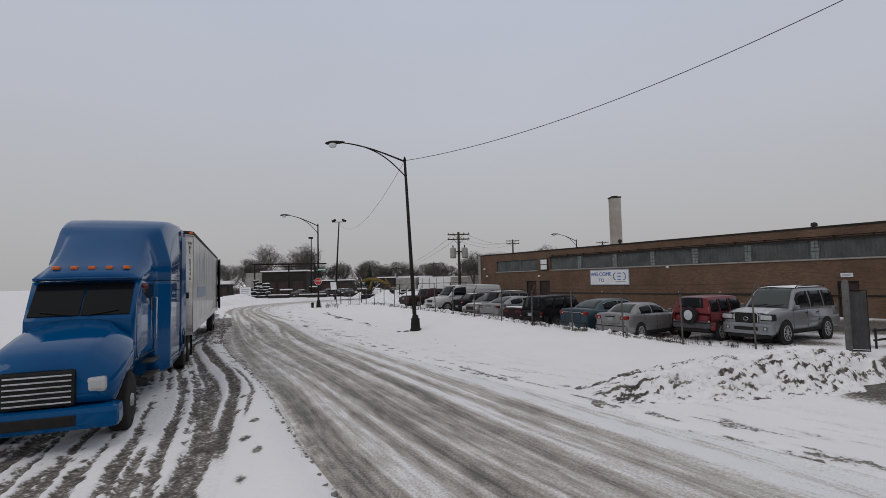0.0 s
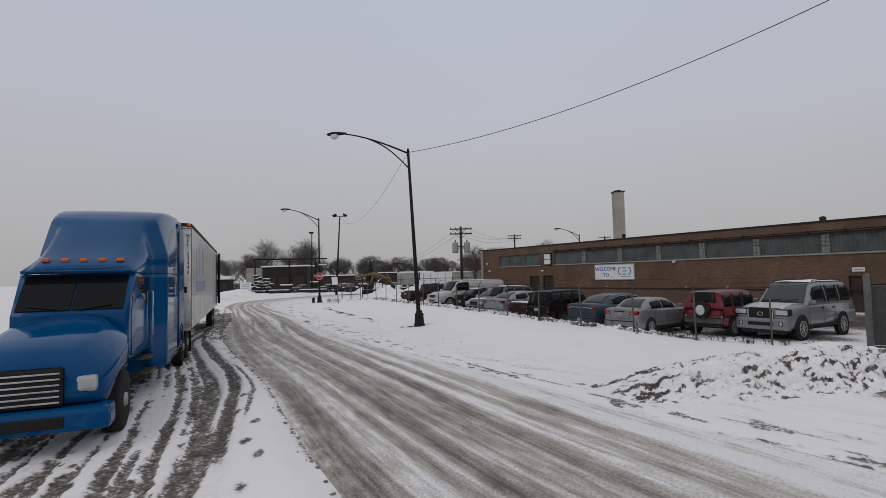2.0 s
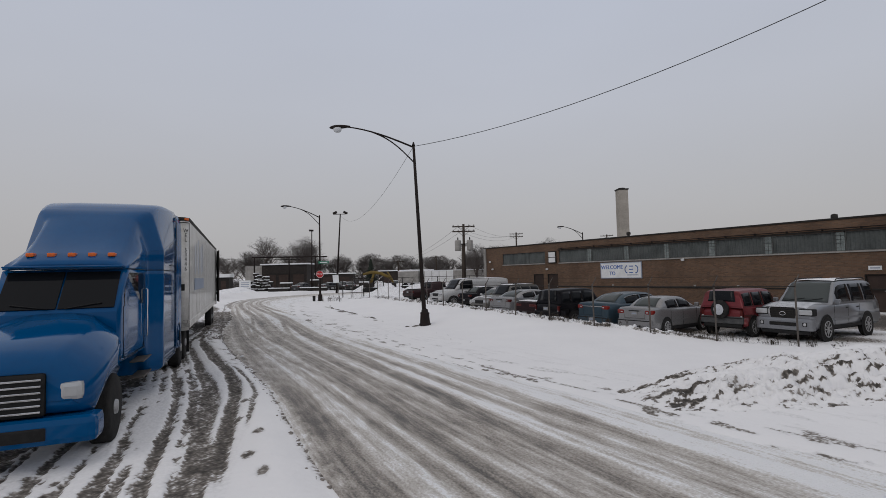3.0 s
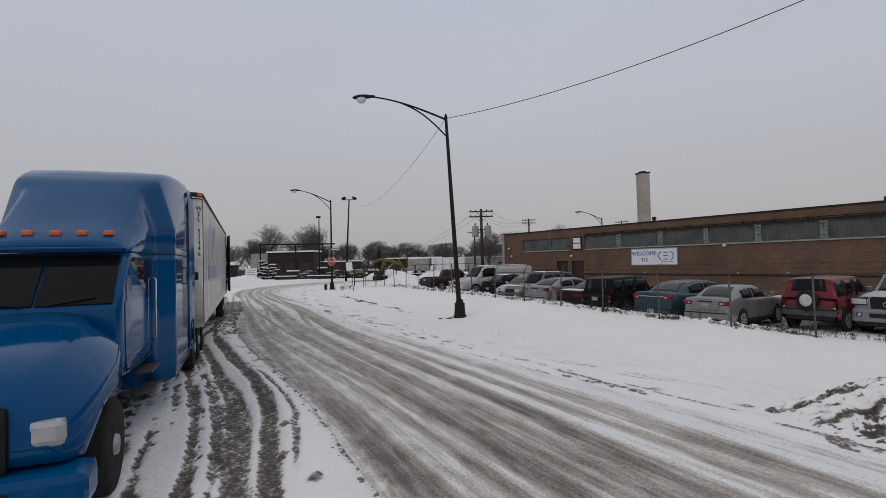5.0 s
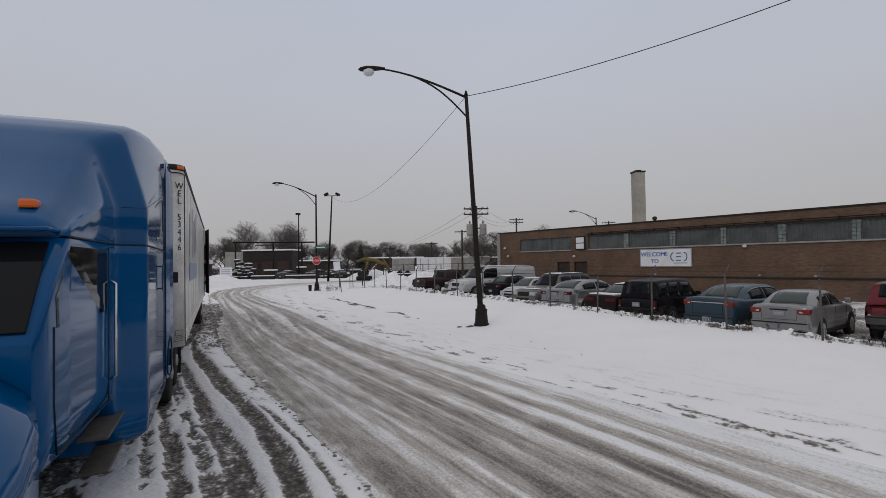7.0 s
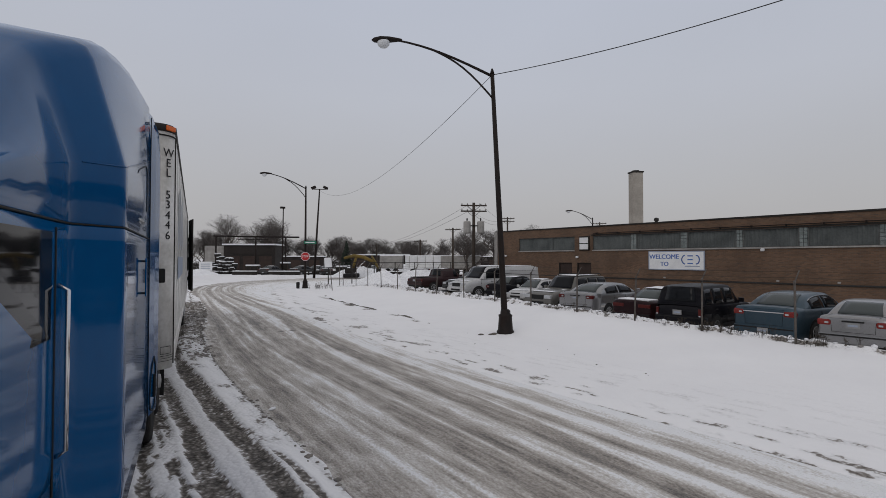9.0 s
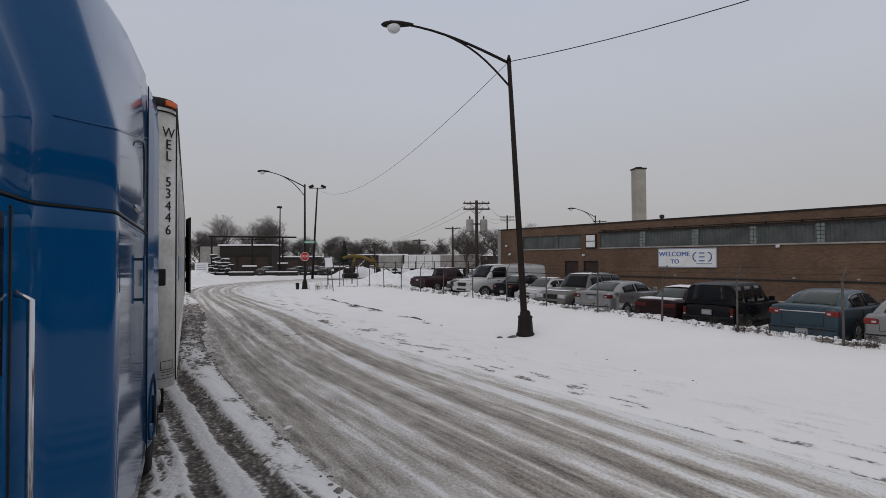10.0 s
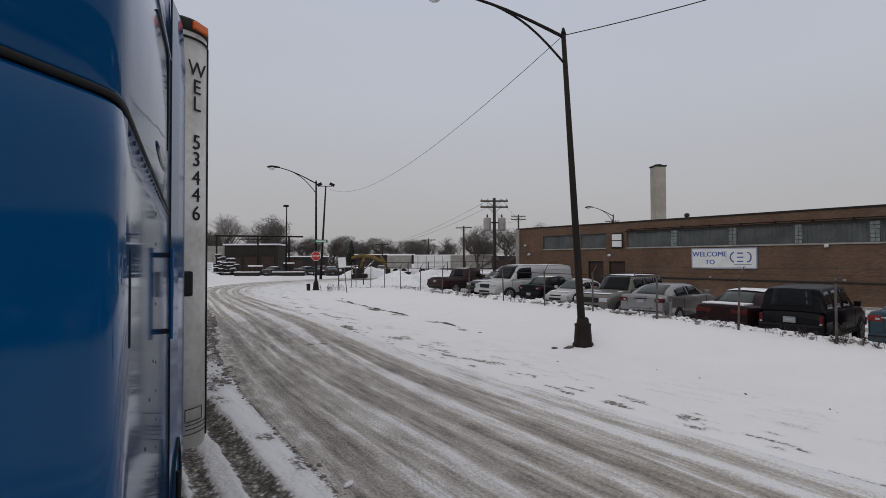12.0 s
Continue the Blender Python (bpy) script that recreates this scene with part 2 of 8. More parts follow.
M_STONE = material("chimney_render", (0.36, 0.33, 0.29), 0.9, other=(0.25, 0.23, 0.2), scale=0.6, bump=0.2, bump_scale=8)
M_CORR = material("corrugated_translucent_panel", (0.125, 0.137, 0.135), 0.6, other=(0.05, 0.057, 0.057), scale=1.1, amount=0.8, bump=0.2, bump_scale=20)
M_BLOCK = material("glass_block", (0.24, 0.27, 0.265), 0.4, other=(0.13, 0.15, 0.147), scale=2.5, bump=0.3, bump_scale=14)
M_BROWNDOOR = material("brown_door_paint", (0.032, 0.021, 0.018), 0.6, other=(0.05, 0.033, 0.027), scale=2)
M_TRIM = material("dark_trim_metal", (0.014, 0.013, 0.012), 0.75, other=(0.032, 0.028, 0.025), scale=3)
M_WHITE = material("white_sign_paint", (0.78, 0.79, 0.80), 0.5, other=(0.66, 0.67, 0.68), scale=1.5)
M_BLUEINK = material("blue_ink", (0.06, 0.13, 0.38), 0.5)
M_GREYINK = material("grey_ink", (0.30, 0.34, 0.42), 0.5)
M_BLACKINK = material("black_ink", (0.015, 0.015, 0.017), 0.5)
M_POLE = material("dark_rusty_pole", (0.007, 0.0065, 0.0065), 0.65, 0.1, other=(0.022, 0.013, 0.010), scale=4, amount=0.8, bump=0.2)
M_GALV = material("galvanised_steel", (0.14, 0.13, 0.12), 0.6, 0.3, other=(0.07, 0.055, 0.045), scale=7, amount=0.9)
M_WIRE = material("galvanised_wire", (0.03, 0.028, 0.026), 0.8, 0.0)
M_CABLE = material("black_cable", (0.02, 0.02, 0.02), 0.6)
M_WOODPOLE = material("creosoted_wood", (0.035, 0.028, 0.023), 0.9, other=(0.07, 0.055, 0.045), scale=2, stretch=(8, 8, 0.6), bump=0.4)
M_BARK = material("winter_bark", (0.085, 0.072, 0.065), 0.95, other=(0.12, 0.10, 0.09), scale=2, bump=0.4)
M_TWIG = material("bare_twigs", (0.095, 0.086, 0.082), 0.95, other=(0.14, 0.125, 0.118), scale=1)
M_NEEDLE = material("spruce_needles", (0.022, 0.030, 0.024), 0.95, other=(0.04, 0.05, 0.038), scale=3)
M_WEED = material("dry_weeds", (0.075, 0.06, 0.045), 0.95, other=(0.035, 0.03, 0.025), scale=6)
M_RED = material("stop_red", (0.45, 0.03, 0.035), 0.45, other=(0.36, 0.03, 0.03), scale=5)
M_GREENSIGN = material("street_sign_green", (0.02, 0.16, 0.10), 0.5)
M_LAMPGLASS = material("frosted_lamp_glass", (0.62, 0.64, 0.66), 0.25)
M_TYRE = material("tyre_rubber", (0.008, 0.008, 0.008), 0.9, other=(0.028, 0.027, 0.026), scale=8, bump=0.3)
M_RIM = material("alloy_rim", (0.46, 0.46, 0.47), 0.4, 0.5, other=(0.26, 0.26, 0.26), scale=6)
M_RIMDARK = material("dirty_steel_rim", (0.10, 0.10, 0.10), 0.5, 0.6, other=(0.2, 0.19, 0.18), scale=6)
M_GLASS = glass("tinted_glass")
M_PANELFRAME = material("grey_panel_frame", (0.12, 0.125, 0.12), 0.6, other=(0.07, 0.07, 0.07), scale=3)
# pale tint: frost on windscreens, sky reflection painted into saloon rear windows
M_GLASS_LIGHT = glass("frost_and_sky_pale_glass", (0.075, 0.085, 0.085), 0.15)
M_TAIL = material("red_lens", (0.055, 0.003, 0.004), 0.3, other=(0.10, 0.012, 0.008), scale=9, amount=0.8, spec=0.25)
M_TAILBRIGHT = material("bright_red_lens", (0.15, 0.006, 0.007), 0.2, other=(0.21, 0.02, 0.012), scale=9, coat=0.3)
M_AMBER = material("amber_lens", (0.70, 0.13, 0.015), 0.25, coat=0.4)
M_LENS = material("headlight_lens", (0.45, 0.46, 0.47), 0.12, 0.3, coat=0.6)
M_CHROME = material("chrome", (0.62, 0.62, 0.63), 0.15, 1.0)
M_BLACKPLASTIC = material("black_plastic", (0.008, 0.008, 0.0085), 0.65, other=(0.018, 0.018, 0.018), scale=9)
M_PLATE = material("blank_plate", (0.27, 0.27, 0.27), 0.5)
M_YELLOW = material("machine_yellow", (0.20, 0.135, 0.03), 0.7, other=(0.10, 0.075, 0.03), scale=1.5, amount=0.8)
M_ASPHALT = material("wet_asphalt", (0.07, 0.062, 0.055), 0.6, other=(0.13, 0.115, 0.10), scale=1.2, bump=0.4, bump_scale=60)
M_BLUEPAINT = material("truck_blue_paint", (0.0003, 0.072, 0.208), 0.03, other=(0.0003, 0.062, 0.185), scale=0.9, coat=0.0, spec=0.2)
M_BADGE = material("dark_chrome_badge", (0.03, 0.05, 0.09), 0.2, 0.8)
M_GREYBLUE = material("faded_blue_print", (0.20, 0.26, 0.36), 0.5, other=(0.30, 0.34, 0.42), scale=1.5)
M_PALEBLUE = material("pale_blue_print", (0.42, 0.46, 0.52), 0.5, other=(0.50, 0.52, 0.56), scale=1.5)
M_TRAILER = material("white_trailer_sheet", (0.60, 0.60, 0.585), 0.35, other=(0.44, 0.435, 0.41), scale=0.8, amount=0.9, coat=0.2, bump=0.05, bump_scale=3)
M_TRAILPOST = material("aluminium_corner_post", (0.70, 0.69, 0.67), 0.35, 0.2, other=(0.46, 0.45, 0.42), scale=2.2)


def paint(name, base, dirt=(0.12, 0.115, 0.11), rough=0.34, amount=0.7, metal=0.2, spec=0.14, coat=0.06):
    return material(name, base, rough, metal, other=tuple(0.8 * a + 0.2 * d for a, d in zip(base, dirt)), scale=1.3, amount=amount, coat=coat, spec=spec)


# ---- mesh helpers ----
def finish(name, bm, mat, parent=None, smooth=False, label=""):
    me = bpy.data.meshes.new(name)
    bm.normal_update()
    bm.to_mesh(me)
    bm.free()
    for mm in (mat if isinstance(mat, (list, tuple)) else [mat]):
        me.materials.append(mm)
    if smooth:
        me.polygons.foreach_set("use_smooth", [True] * len(me.polygons))
    ob = new(name, me)
    if parent:
        ob.parent = parent
    if label:
        ob["label"] = label
    return ob


def part(name, bm, mat, parent, label="", smooth=False):
    return finish(name, bm, mat, parent, smooth, label)


def empty(name, m, label, category, group="", kind=""):
    ob = new(name)
    ob.empty_display_size = 0.2
    ob.matrix_world = m
    return tagged(ob, label, category, group, kind)


def add_box(bm, x0, x1, y0, y1, z0, z1, bevel=0.0, m=None, mi=0):
    vs = [bm.verts.new((x, y, z)) for x in (x0, x1) for y in (y0, y1) for z in (z0, z1)]
    fs = [bm.faces.new([vs[i] for i in q]) for q in ((0, 1, 3, 2), (4, 6, 7, 5), (0, 4, 5, 1), (2, 3, 7, 6), (0, 2, 6, 4), (1, 5, 7, 3))]
    for q in fs:
        q.material_index = mi
    if bevel:
        es = list({e for q in fs for e in q.edges})
        r = bmesh.ops.bevel(bm, geom=es, offset=bevel, segments=2, affect="EDGES", profile=0.6)
        vs = list({v for q in r["faces"] for v in q.verts} | {v for v in vs if v.is_valid})
    if m is not None:
        bmesh.ops.transform(bm, matrix=m, verts=[v for v in vs if v.is_valid])
    return vs


def box(x0, x1, y0, y1, z0, z1, bevel=0.0, m=None):
    bm = bmesh.new()
    add_box(bm, x0, x1, y0, y1, z0, z1, bevel, m)
    return bm


def add_tube(bm, pts, radii, sides=8, cap=True, mi=0):
    """A tapered tube along pts."""
    pts = [Vector(p) for p in pts]
    if not isinstance(radii, (list, tuple)):
        radii = [radii] * len(pts)
    rings = []
    for i, p in enumerate(pts):
        d = (pts[min(i + 1, len(pts) - 1)] - pts[max(i - 1, 0)]).normalized()
        a = d.orthogonal().normalized() if i == 0 else (rings[-1][1] - d * rings[-1][1].dot(d)).normalized()
        c = d.cross(a)
        rings.append(([bm.verts.new(p + (a * math.cos(t) + c * math.sin(t)) * radii[i]) for t in (2 * math.pi * k / sides for k in range(sides))], a))
    for (r0, _), (r1, _) in zip(rings, rings[1:]):
        for k in range(sides):
            fc = bm.faces.new((r0[k], r0[(k + 1) % sides], r1[(k + 1) % sides], r1[k]))
            fc.smooth, fc.material_index = True, mi
    if cap:
        bm.faces.new(rings[0][0][::-1]).material_index = mi
        bm.faces.new(rings[-1][0]).material_index = mi


def tube(pts, radii, sides=8):
    bm = bmesh.new()
    add_tube(bm, pts, radii, sides)
    return bm


def add_lathe(bm, profile, sides=24, m=None, cap=True):
    """profile: (radius, height) along z."""
    rings = []
    for r, z in profile:
        rings.append([bm.verts.new((r * math.cos(2 * math.pi * k / sides), r * math.sin(2 * math.pi * k / sides), z)) for k in range(sides)])
    for r0, r1 in zip(rings, rings[1:]):
        for k in range(sides):
            bm.faces.new((r0[k], r0[(k + 1) % sides], r1[(k + 1) % sides], r1[k])).smooth = True
    if cap:
        bm.faces.new(rings[0][::-1])
        bm.faces.new(rings[-1])
    if m is not None:
        bmesh.ops.transform(bm, matrix=m, verts=[v for r in rings for v in r])


def lathe(profile, sides=24, m=None):
    bm = bmesh.new()
    add_lathe(bm, profile, sides, m)
    return bm


def lettering(name, words, size, mat, parent, m, depth=0.003, align="CENTER"):
    """Raised letters as a mesh under parent; m is the pose in the parent's frame."""
    cu = bpy.data.curves.new(name, "FONT")
    cu.body, cu.size, cu.extrude, cu.align_x, cu.align_y, cu.resolution_u = words, size, depth, align, "CENTER", 3
    cu.offset = 0.0
    tmp = bpy.data.objects.new(name, cu)
    scene.collection.objects.link(tmp)
    me = bpy.data.meshes.new_from_object(tmp)
    bpy.data.objects.remove(tmp)
    me.materials.clear()
    me.materials.append(mat)
    ob = new(name, me)
    ob.parent = parent
    ob.matrix_basis = m
    return ob


def sheet(verts, faces, name, mat, parent=None, smooth=True):
    me = bpy.data.meshes.new(name)
    me.from_pydata(verts, [], faces)
    me.materials.append(mat)
    if smooth:
        me.polygons.foreach_set("use_smooth", [True] * len(me.polygons))
    ob = new(name, me)
    if parent:
        ob.parent = parent
    return ob
M_DARKSLAT = material("dark_grey_slat", (0.07, 0.072, 0.075), 0.6, other=(0.045, 0.045, 0.045), scale=4)
M_GATEPOST = material("weathered_grey_steel", (0.17, 0.17, 0.165), 0.6, other=(0.07, 0.062, 0.055), scale=5, amount=0.8, bump=0.2)

# ---- ground, road, snow ----
rng = np.random.default_rng(7)
LATTICE = rng.random((256, 256))


def vnoise(x, y):
    """Smooth value noise in 0..1."""
    xi, yi = np.floor(x).astype(int), np.floor(y).astype(int)
    fx, fy = x - xi, y - yi
    fx, fy = fx * fx * (3 - 2 * fx), fy * fy * (3 - 2 * fy)
    a, b_, c, d = (LATTICE[(xi + i) % 256, (yi + j) % 256] for i, j in ((0, 0), (1, 0), (0, 1), (1, 1)))
    return (a * (1 - fx) + b_ * fx) * (1 - fy) + (c * (1 - fx) + d * fx) * fy


def fractal(x, y, octaves=4):
    s, amp, tot = 0, 1.0, 0
    for i in range(octaves):
        s = s + amp * vnoise(x * 2 ** i + 17.3 * i, y * 2 ** i + 9.1 * i)
        tot += amp
        amp *= 0.55
    return s / tot


def step(a, b_, x):
    t = np.clip((x - a) / (b_ - a), 0, 1)
    return t * t * (3 - 2 * t)


# the slushy roadway: its two edges, from the south round the bend to the east
ROAD_R = np.array([(-5.0, -80), (-5.0, -30), (-4.6, -16), (-4.3, -8), (-3.9, 0), (-2.8, 8), (-0.9, 17), (2.0, 26), (5.5, 31.5), (11, 35), (20, 37), (45, 38.5), (120, 40)], float)
ROAD_L = np.array([(-12, -80), (-10.9, -30), (-10.15, -16), (-9.2, -8.4), (-8.35, 0.8), (-7.0, 8.5), (-4.7, 20.7), (-1.9, 33), (2.2, 41.5), (9, 47), (19, 49.5), (45, 51.5), (120, 53)], float)


def along(poly, n):
    """Resample a polyline smoothly (Catmull-Rom) at n points."""
    p = np.vstack([2 * poly[0] - poly[1], poly, 2 * poly[-1] - poly[-2]])
    t = np.linspace(0, len(poly) - 1 - 1e-6, n)
    i = np.floor(t).astype(int)
    u = (t - i)[:, None]
    a, b_, c, d = p[i], p[i + 1], p[i + 2], p[i + 3]
    return 0.5 * (2 * b_ + (c - a) * u + (2 * a - 5 * b_ + 4 * c - d) * u ** 2 + (3 * b_ - a - 3 * c + d) * u ** 3)


EDGE_R, EDGE_L = along(ROAD_R, 1200), along(ROAD_L, 1200)


def right_edge(y):
    return np.interp(y, EDGE_R[:, 1], EDGE_R[:, 0])


def left_edge(y):
    return np.interp(y, EDGE_L[:, 1], EDGE_L[:, 0])


def kerb_x(y):
    return np.interp(y, [-60, -14, -4.4, -1.5, 2.1, 6.7, 15.6, 18.0, 24, 27], [-3.0, -2.9, -1.8, -1.4, -0.9, 0.2, 1.5, 2.3, 4.4, 6.0])


def fence_x(y):
    return np.interp(y, [-15.1, -13, -11, -9.05, -6.85, -4.6, -2.5, -0.2, 2.4, 4.9, 8.15, 25.3], [5.5, 4.75, 4.05, 3.48, 3.24, 3.18, 3.2, 3.4, 3.86, 4.3, 5.15, 8.53])


def fence_foot(y):
    """The height to which the lawn has risen at the fence."""
    return np.interp(y, [-15, -11, -9.05, -6.85, -4.6, -2.5, 0, 5, 10, 20], [0.02, 0.06, 0.20, 0.29, 0.37, 0.46, 0.52, 0.52, 0.45, 0.40])


def spill(y):
    """How far churned snow has been pushed over the west edge of the roadway."""
    return np.interp(y, [3, 8.5, 12.2, 20.7, 30], [0, 0.15, 0.45, 0.55, 0])


def in_road(x, y):
    """Signed metres into the roadway (positive inside), good enough near the bend."""
    d = np.minimum(x - left_edge(y) - spill(y), right_edge(y) - x)
    return np.where(y > 34, np.minimum(d, 1.0), d)


# single ruts on the yard side: (y, metres from the road's edge) along each, half-width, depth of dirt
RUTS = [
    ([-13, -9.4, -8.7, -7.5, -5.9, -3.9, -2, 1.6], [-1.15, -0.74, -0.64, -0.54, -0.52, -0.57, -0.58, -0.62], 0.125, 1.0),
    ([-13, -9.2, -8.2, -6.8, -5.1, -2.5, 0], [-1.5, -1.05, -0.98, -0.98, -1.05, -1.08, -1.1], 0.10, 0.8),
    ([-11, -9.6, -8.8, -8, -6.9, -5.2], [-0.6, -0.38, -0.26, -0.2, -0.22, -0.32], 0.05, 0.7),
    ([-6, -3.6, -1.7, 0.7, 4], [-0.52, -0.66, -0.68, -0.75, -0.7], 0.07, 0.9),
    ([-19, -14, -11, -8], [-1.55, -1.5, -0.95, -0.55], 0.10, 0.85),
    ([-19, -15, -12, -9.5, -7], [-1.95, -1.9, -1.3, -1.2, -1.05], 0.13, 0.9),
]


def tracks(x, y):
    """Where lorries turn on the yard west of the road: the zone, the churned ruts in it, and the clods."""
    off = x - left_edge(y)
    verge = np.interp(y, [-20, -14.6, -12.5, -10.2, -8.5, -6.6, -4.8, -3.5, -2.2, -0.6, 1.2, 2.6, 5, 8], [-1.3, -1.2, -0.85, -0.4, -0.10, -0.20, -0.28, -0.38, -0.44, -0.50, -0.58, -0.6, -0.3, -0.25])
    field = np.interp(y, [-19, -16, -12, -9.1, -8, -5.9, -1.7, 2, 5, 8], [-1.6, -1.5, -1.3, -1.16, -1.12, -1.10, -1.05, -1.0, -0.6, -0.4])
    jag = 0.16 * (fractal(x * 5.0, y * 2.2, 4) - 0.5)
    zone = step(verge + 0.03, verge - 0.03, off + jag) * step(-8.5, -7.0, off) * step(-40, -26, y) * (1 - step(24, 34, y))
    bend = off - field
    comb = fractal(bend * 7.0 + 1.0, y * 0.22, 3) - 0.5
    clump = fractal(off * 8.0, y * 5.0, 4)
    mud = 0.85 * step(0.03, -0.03, bend + jag) * step(-0.09, 0.05, 1.3 * comb + 0.5 * (clump - 0.5))
    for ys, os_, hw_, a_ in RUTS:
        c = np.interp(y, ys, os_)
        inside_ = step(ys[0] - 0.6, ys[0] + 0.6, y) * (1 - step(ys[-1] - 0.6, ys[-1] + 0.6, y))
        mud = np.maximum(mud, a_ * inside_ * np.exp(-np.abs((off + 0.5 * jag - c) / hw_) ** 5) * (0.75 + 0.5 * clump))
    return zone, np.clip(mud, 0, 1), clump


def ground_height(x, y):
    big = (fractal(x * 0.35, y * 0.35, 3) - 0.5)
    fine = (fractal(x * 2.3 + 5, y * 2.3, 3) - 0.5)
    z = 0.02 + 0.05 * big + 0.018 * fine
    # lawn rises from the kerb to the fence, with a ploughed ridge there, and falls to the parking lot
    k, fx = kerb_x(y), fence_x(y)
    lawn = step(0.0, 1.0, (x - k) / np.maximum(fx - k, 1.0))
    near = step(-17.0, -14.0, y) * (1 - step(20, 30, y))
    z = z + near * (0.02 * step(-0.3, 0.5, x - k) + (fence_foot(y) - 0.04) * lawn ** 1.4)
    ridge = np.exp(-((x - fx - 0.30 - 0.14 * (fractal(y * 0.5, y * 0 + 3, 2) - 0.5)) / 0.19) ** 2)
    lump = 0.4 + 1.0 * fractal(x * 1.6, y * 1.6, 3)
    z = z + near * (0.13 + 0.07 * step(1, 8, y)) * ridge * lump * (0.6 + 0.8 * fractal(x * 3.1, y * 3.1, 3)) * step(-12.5, -9, y)
    lot = step(0.5, 1.7, x - fx) * near
    z = z * (1 - lot) + lot * (-0.10 + 0.02 * fine)
    # shoulder of ploughed snow along the west edge
    wl_ = x - left_edge(y)
    z = z + 0.07 * np.exp(-((wl_ + 0.45) / 0.3) ** 2) * (0.5 + fractal(x * 1.5, y * 0.7, 3)) * (y < 32)
    zone, mud, clump = tracks(x, y)
    pushed = wl_ - spill(y)
    churn = step(-1.3, -1.0, pushed) * (1 - step(-0.02, 0.12, pushed)) * step(1.5, 4.5, y) * (1 - step(17, 23, y))
    z = z + churn * 0.11 * (fractal(x * 3.4 + 1, y * 2.0, 4) - 0.40)
    z = z + zone * (0.06 * (clump - 0.5) * (0.2 + mud) - 0.045 * mud)
    # far ploughed banks past the bend
    fb = np.exp(-((y - 53 - 0.12 * x) / 1.6) ** 2) * step(-6, 0, x) * (1 - step(30, 50, x))
    z = z + fb * 0.7 * fractal(x * 0.6, y * 0.6, 3)
    inside = in_road(x, y)
    z = np.where(inside > 0.12, np.minimum(z, -0.05), z - 0.03 * step(-0.3, 0.12, inside))
    return z


def ground_dirt(x, y):
    d = np.zeros_like(x)
    le = left_edge(y)
    off = x - le
    # wheel tracks on the yard side of the verge
    grain = fractal(x * 2.2, y * 0.9, 4)
    band_, mud, clump = tracks(x, y)
    tread = fractal(off * 16.0 + 2, y * 1.1, 3)
    d = np.maximum(d, band_ * (0.10 + mud * (0.12 + 0.42 * clump + 0.42 * tread)))
    # footprints on the verge
    for fx_, fy_ in ((-0.55, -9.6), (-0.75, -10.6), (-0.5, -11.5), (-0.72, -12.5), (-0.62, -13.3), (-0.95, -14.2)):
        d = np.maximum(d, 0.72 * np.exp(-(((off - fx_ + 0.10 * (clump - 0.5)) / 0.09) ** 2 + ((y - fy_ + 0.3 * (grain - 0.5)) / 0.16) ** 2) ** 2) * (0.15 + 1.2 * clump))
    # dirt thrown on the shoulder
    d = np.maximum(d, np.exp(-np.abs((off - 0.04) / 0.10) ** 3) * np.clip(fractal(x * 3, y * 1.1, 4) - 0.22, 0, 1) * (0.9 + 0.5 * step(-6, 6, y)) * (y < 40))
    # grey specks trodden into the verge
    d = np.maximum(d, step(-0.62, -0.5, off) * (1 - step(-0.1, 0.0, off)) * step(-7, -4, y) * (1 - step(3, 6, y)) * np.clip(fractal(x * 4.0, y * 2.0, 4) - 0.36, 0, 1) * 1.1)
    # churned rubble where the verge meets the road
    pushed = off - spill(y)
    churn = step(-1.3, -1.0, pushed) * (1 - step(0.0, 0.14, pushed + 0.25 * (clump - 0.5))) * step(1.5, 4.5, y + 3.0 * pushed) * (1 - step(17, 23, y))
    d = np.maximum(d, churn * (0.02 + 0.85 * fractal(x * 3.2 + 4, y * 1.5, 4)))
    # tyre-print scuffs and thin slush east of the roadway
    ro = x - right_edge(y)
    st = 0.55 * fractal(x * 8.0 + 3, y * 0.9, 4) + 0.45 * fractal(x * 7.0 + 9, y * 2.0, 4)
    d = np.maximum(d, (y < 30) * (ro > -0.3) * np.exp(-np.maximum(ro, 0) / 1.7) * np.clip((st - 0.532) * 7.5, 0, 0.50))
    d = np.maximum(d, (y < 30) * np.exp(-((x - kerb_x(y)) / 0.22) ** 2) * np.clip(fractal(x * 2.5, y * 0.9 + 4, 3) - 0.50, 0, 1) * 2.4 * step(3.0, 5.0, y))
    # swept drive by the gate
    dr = np.exp(-np.abs((x - 3.6 + 0.3 * (fractal(y * 2.0, y * 0 + 2, 2) - 0.5)) / 4.1) ** 8) * np.exp(-np.abs((y + 17.55 - 0.15 * (x - 0.5)) / 0.85) ** 8)
    d = np.maximum(d, np.clip(dr * 1.6, 0, 1) * (0.62 + 0.2 * fractal(x * 2, y * 2, 3)))
    # parking lot behind the fence
    lot = step(2.2, 3.6, x - fence_x(y)) * (y < 26) * (y > -24) * (x < 21)
    d = np.maximum(d, lot * np.clip(fractal(x * 0.5, y * 0.5, 4) - 0.22, 0, 1) * 1.5)
    # earth and stalks showing on the fence ridge
    fr = np.exp(-((x - fence_x(y) - 0.13) / 0.10) ** 2) * (y < 28) * (y > -12)
    d = np.maximum(d, fr * np.clip(fractal(x * 3.0, y * 2.2, 4) - 0.40, 0, 1) * 2.4)
    # trodden and driven snow past the bend
    d = np.maximum(d, 0.30 * (y > 44) * (y < 80) * (x > -12) * (x < 45) * fractal(x * 0.4, y * 0.4, 3))
    return np.clip(d, 0, 1)


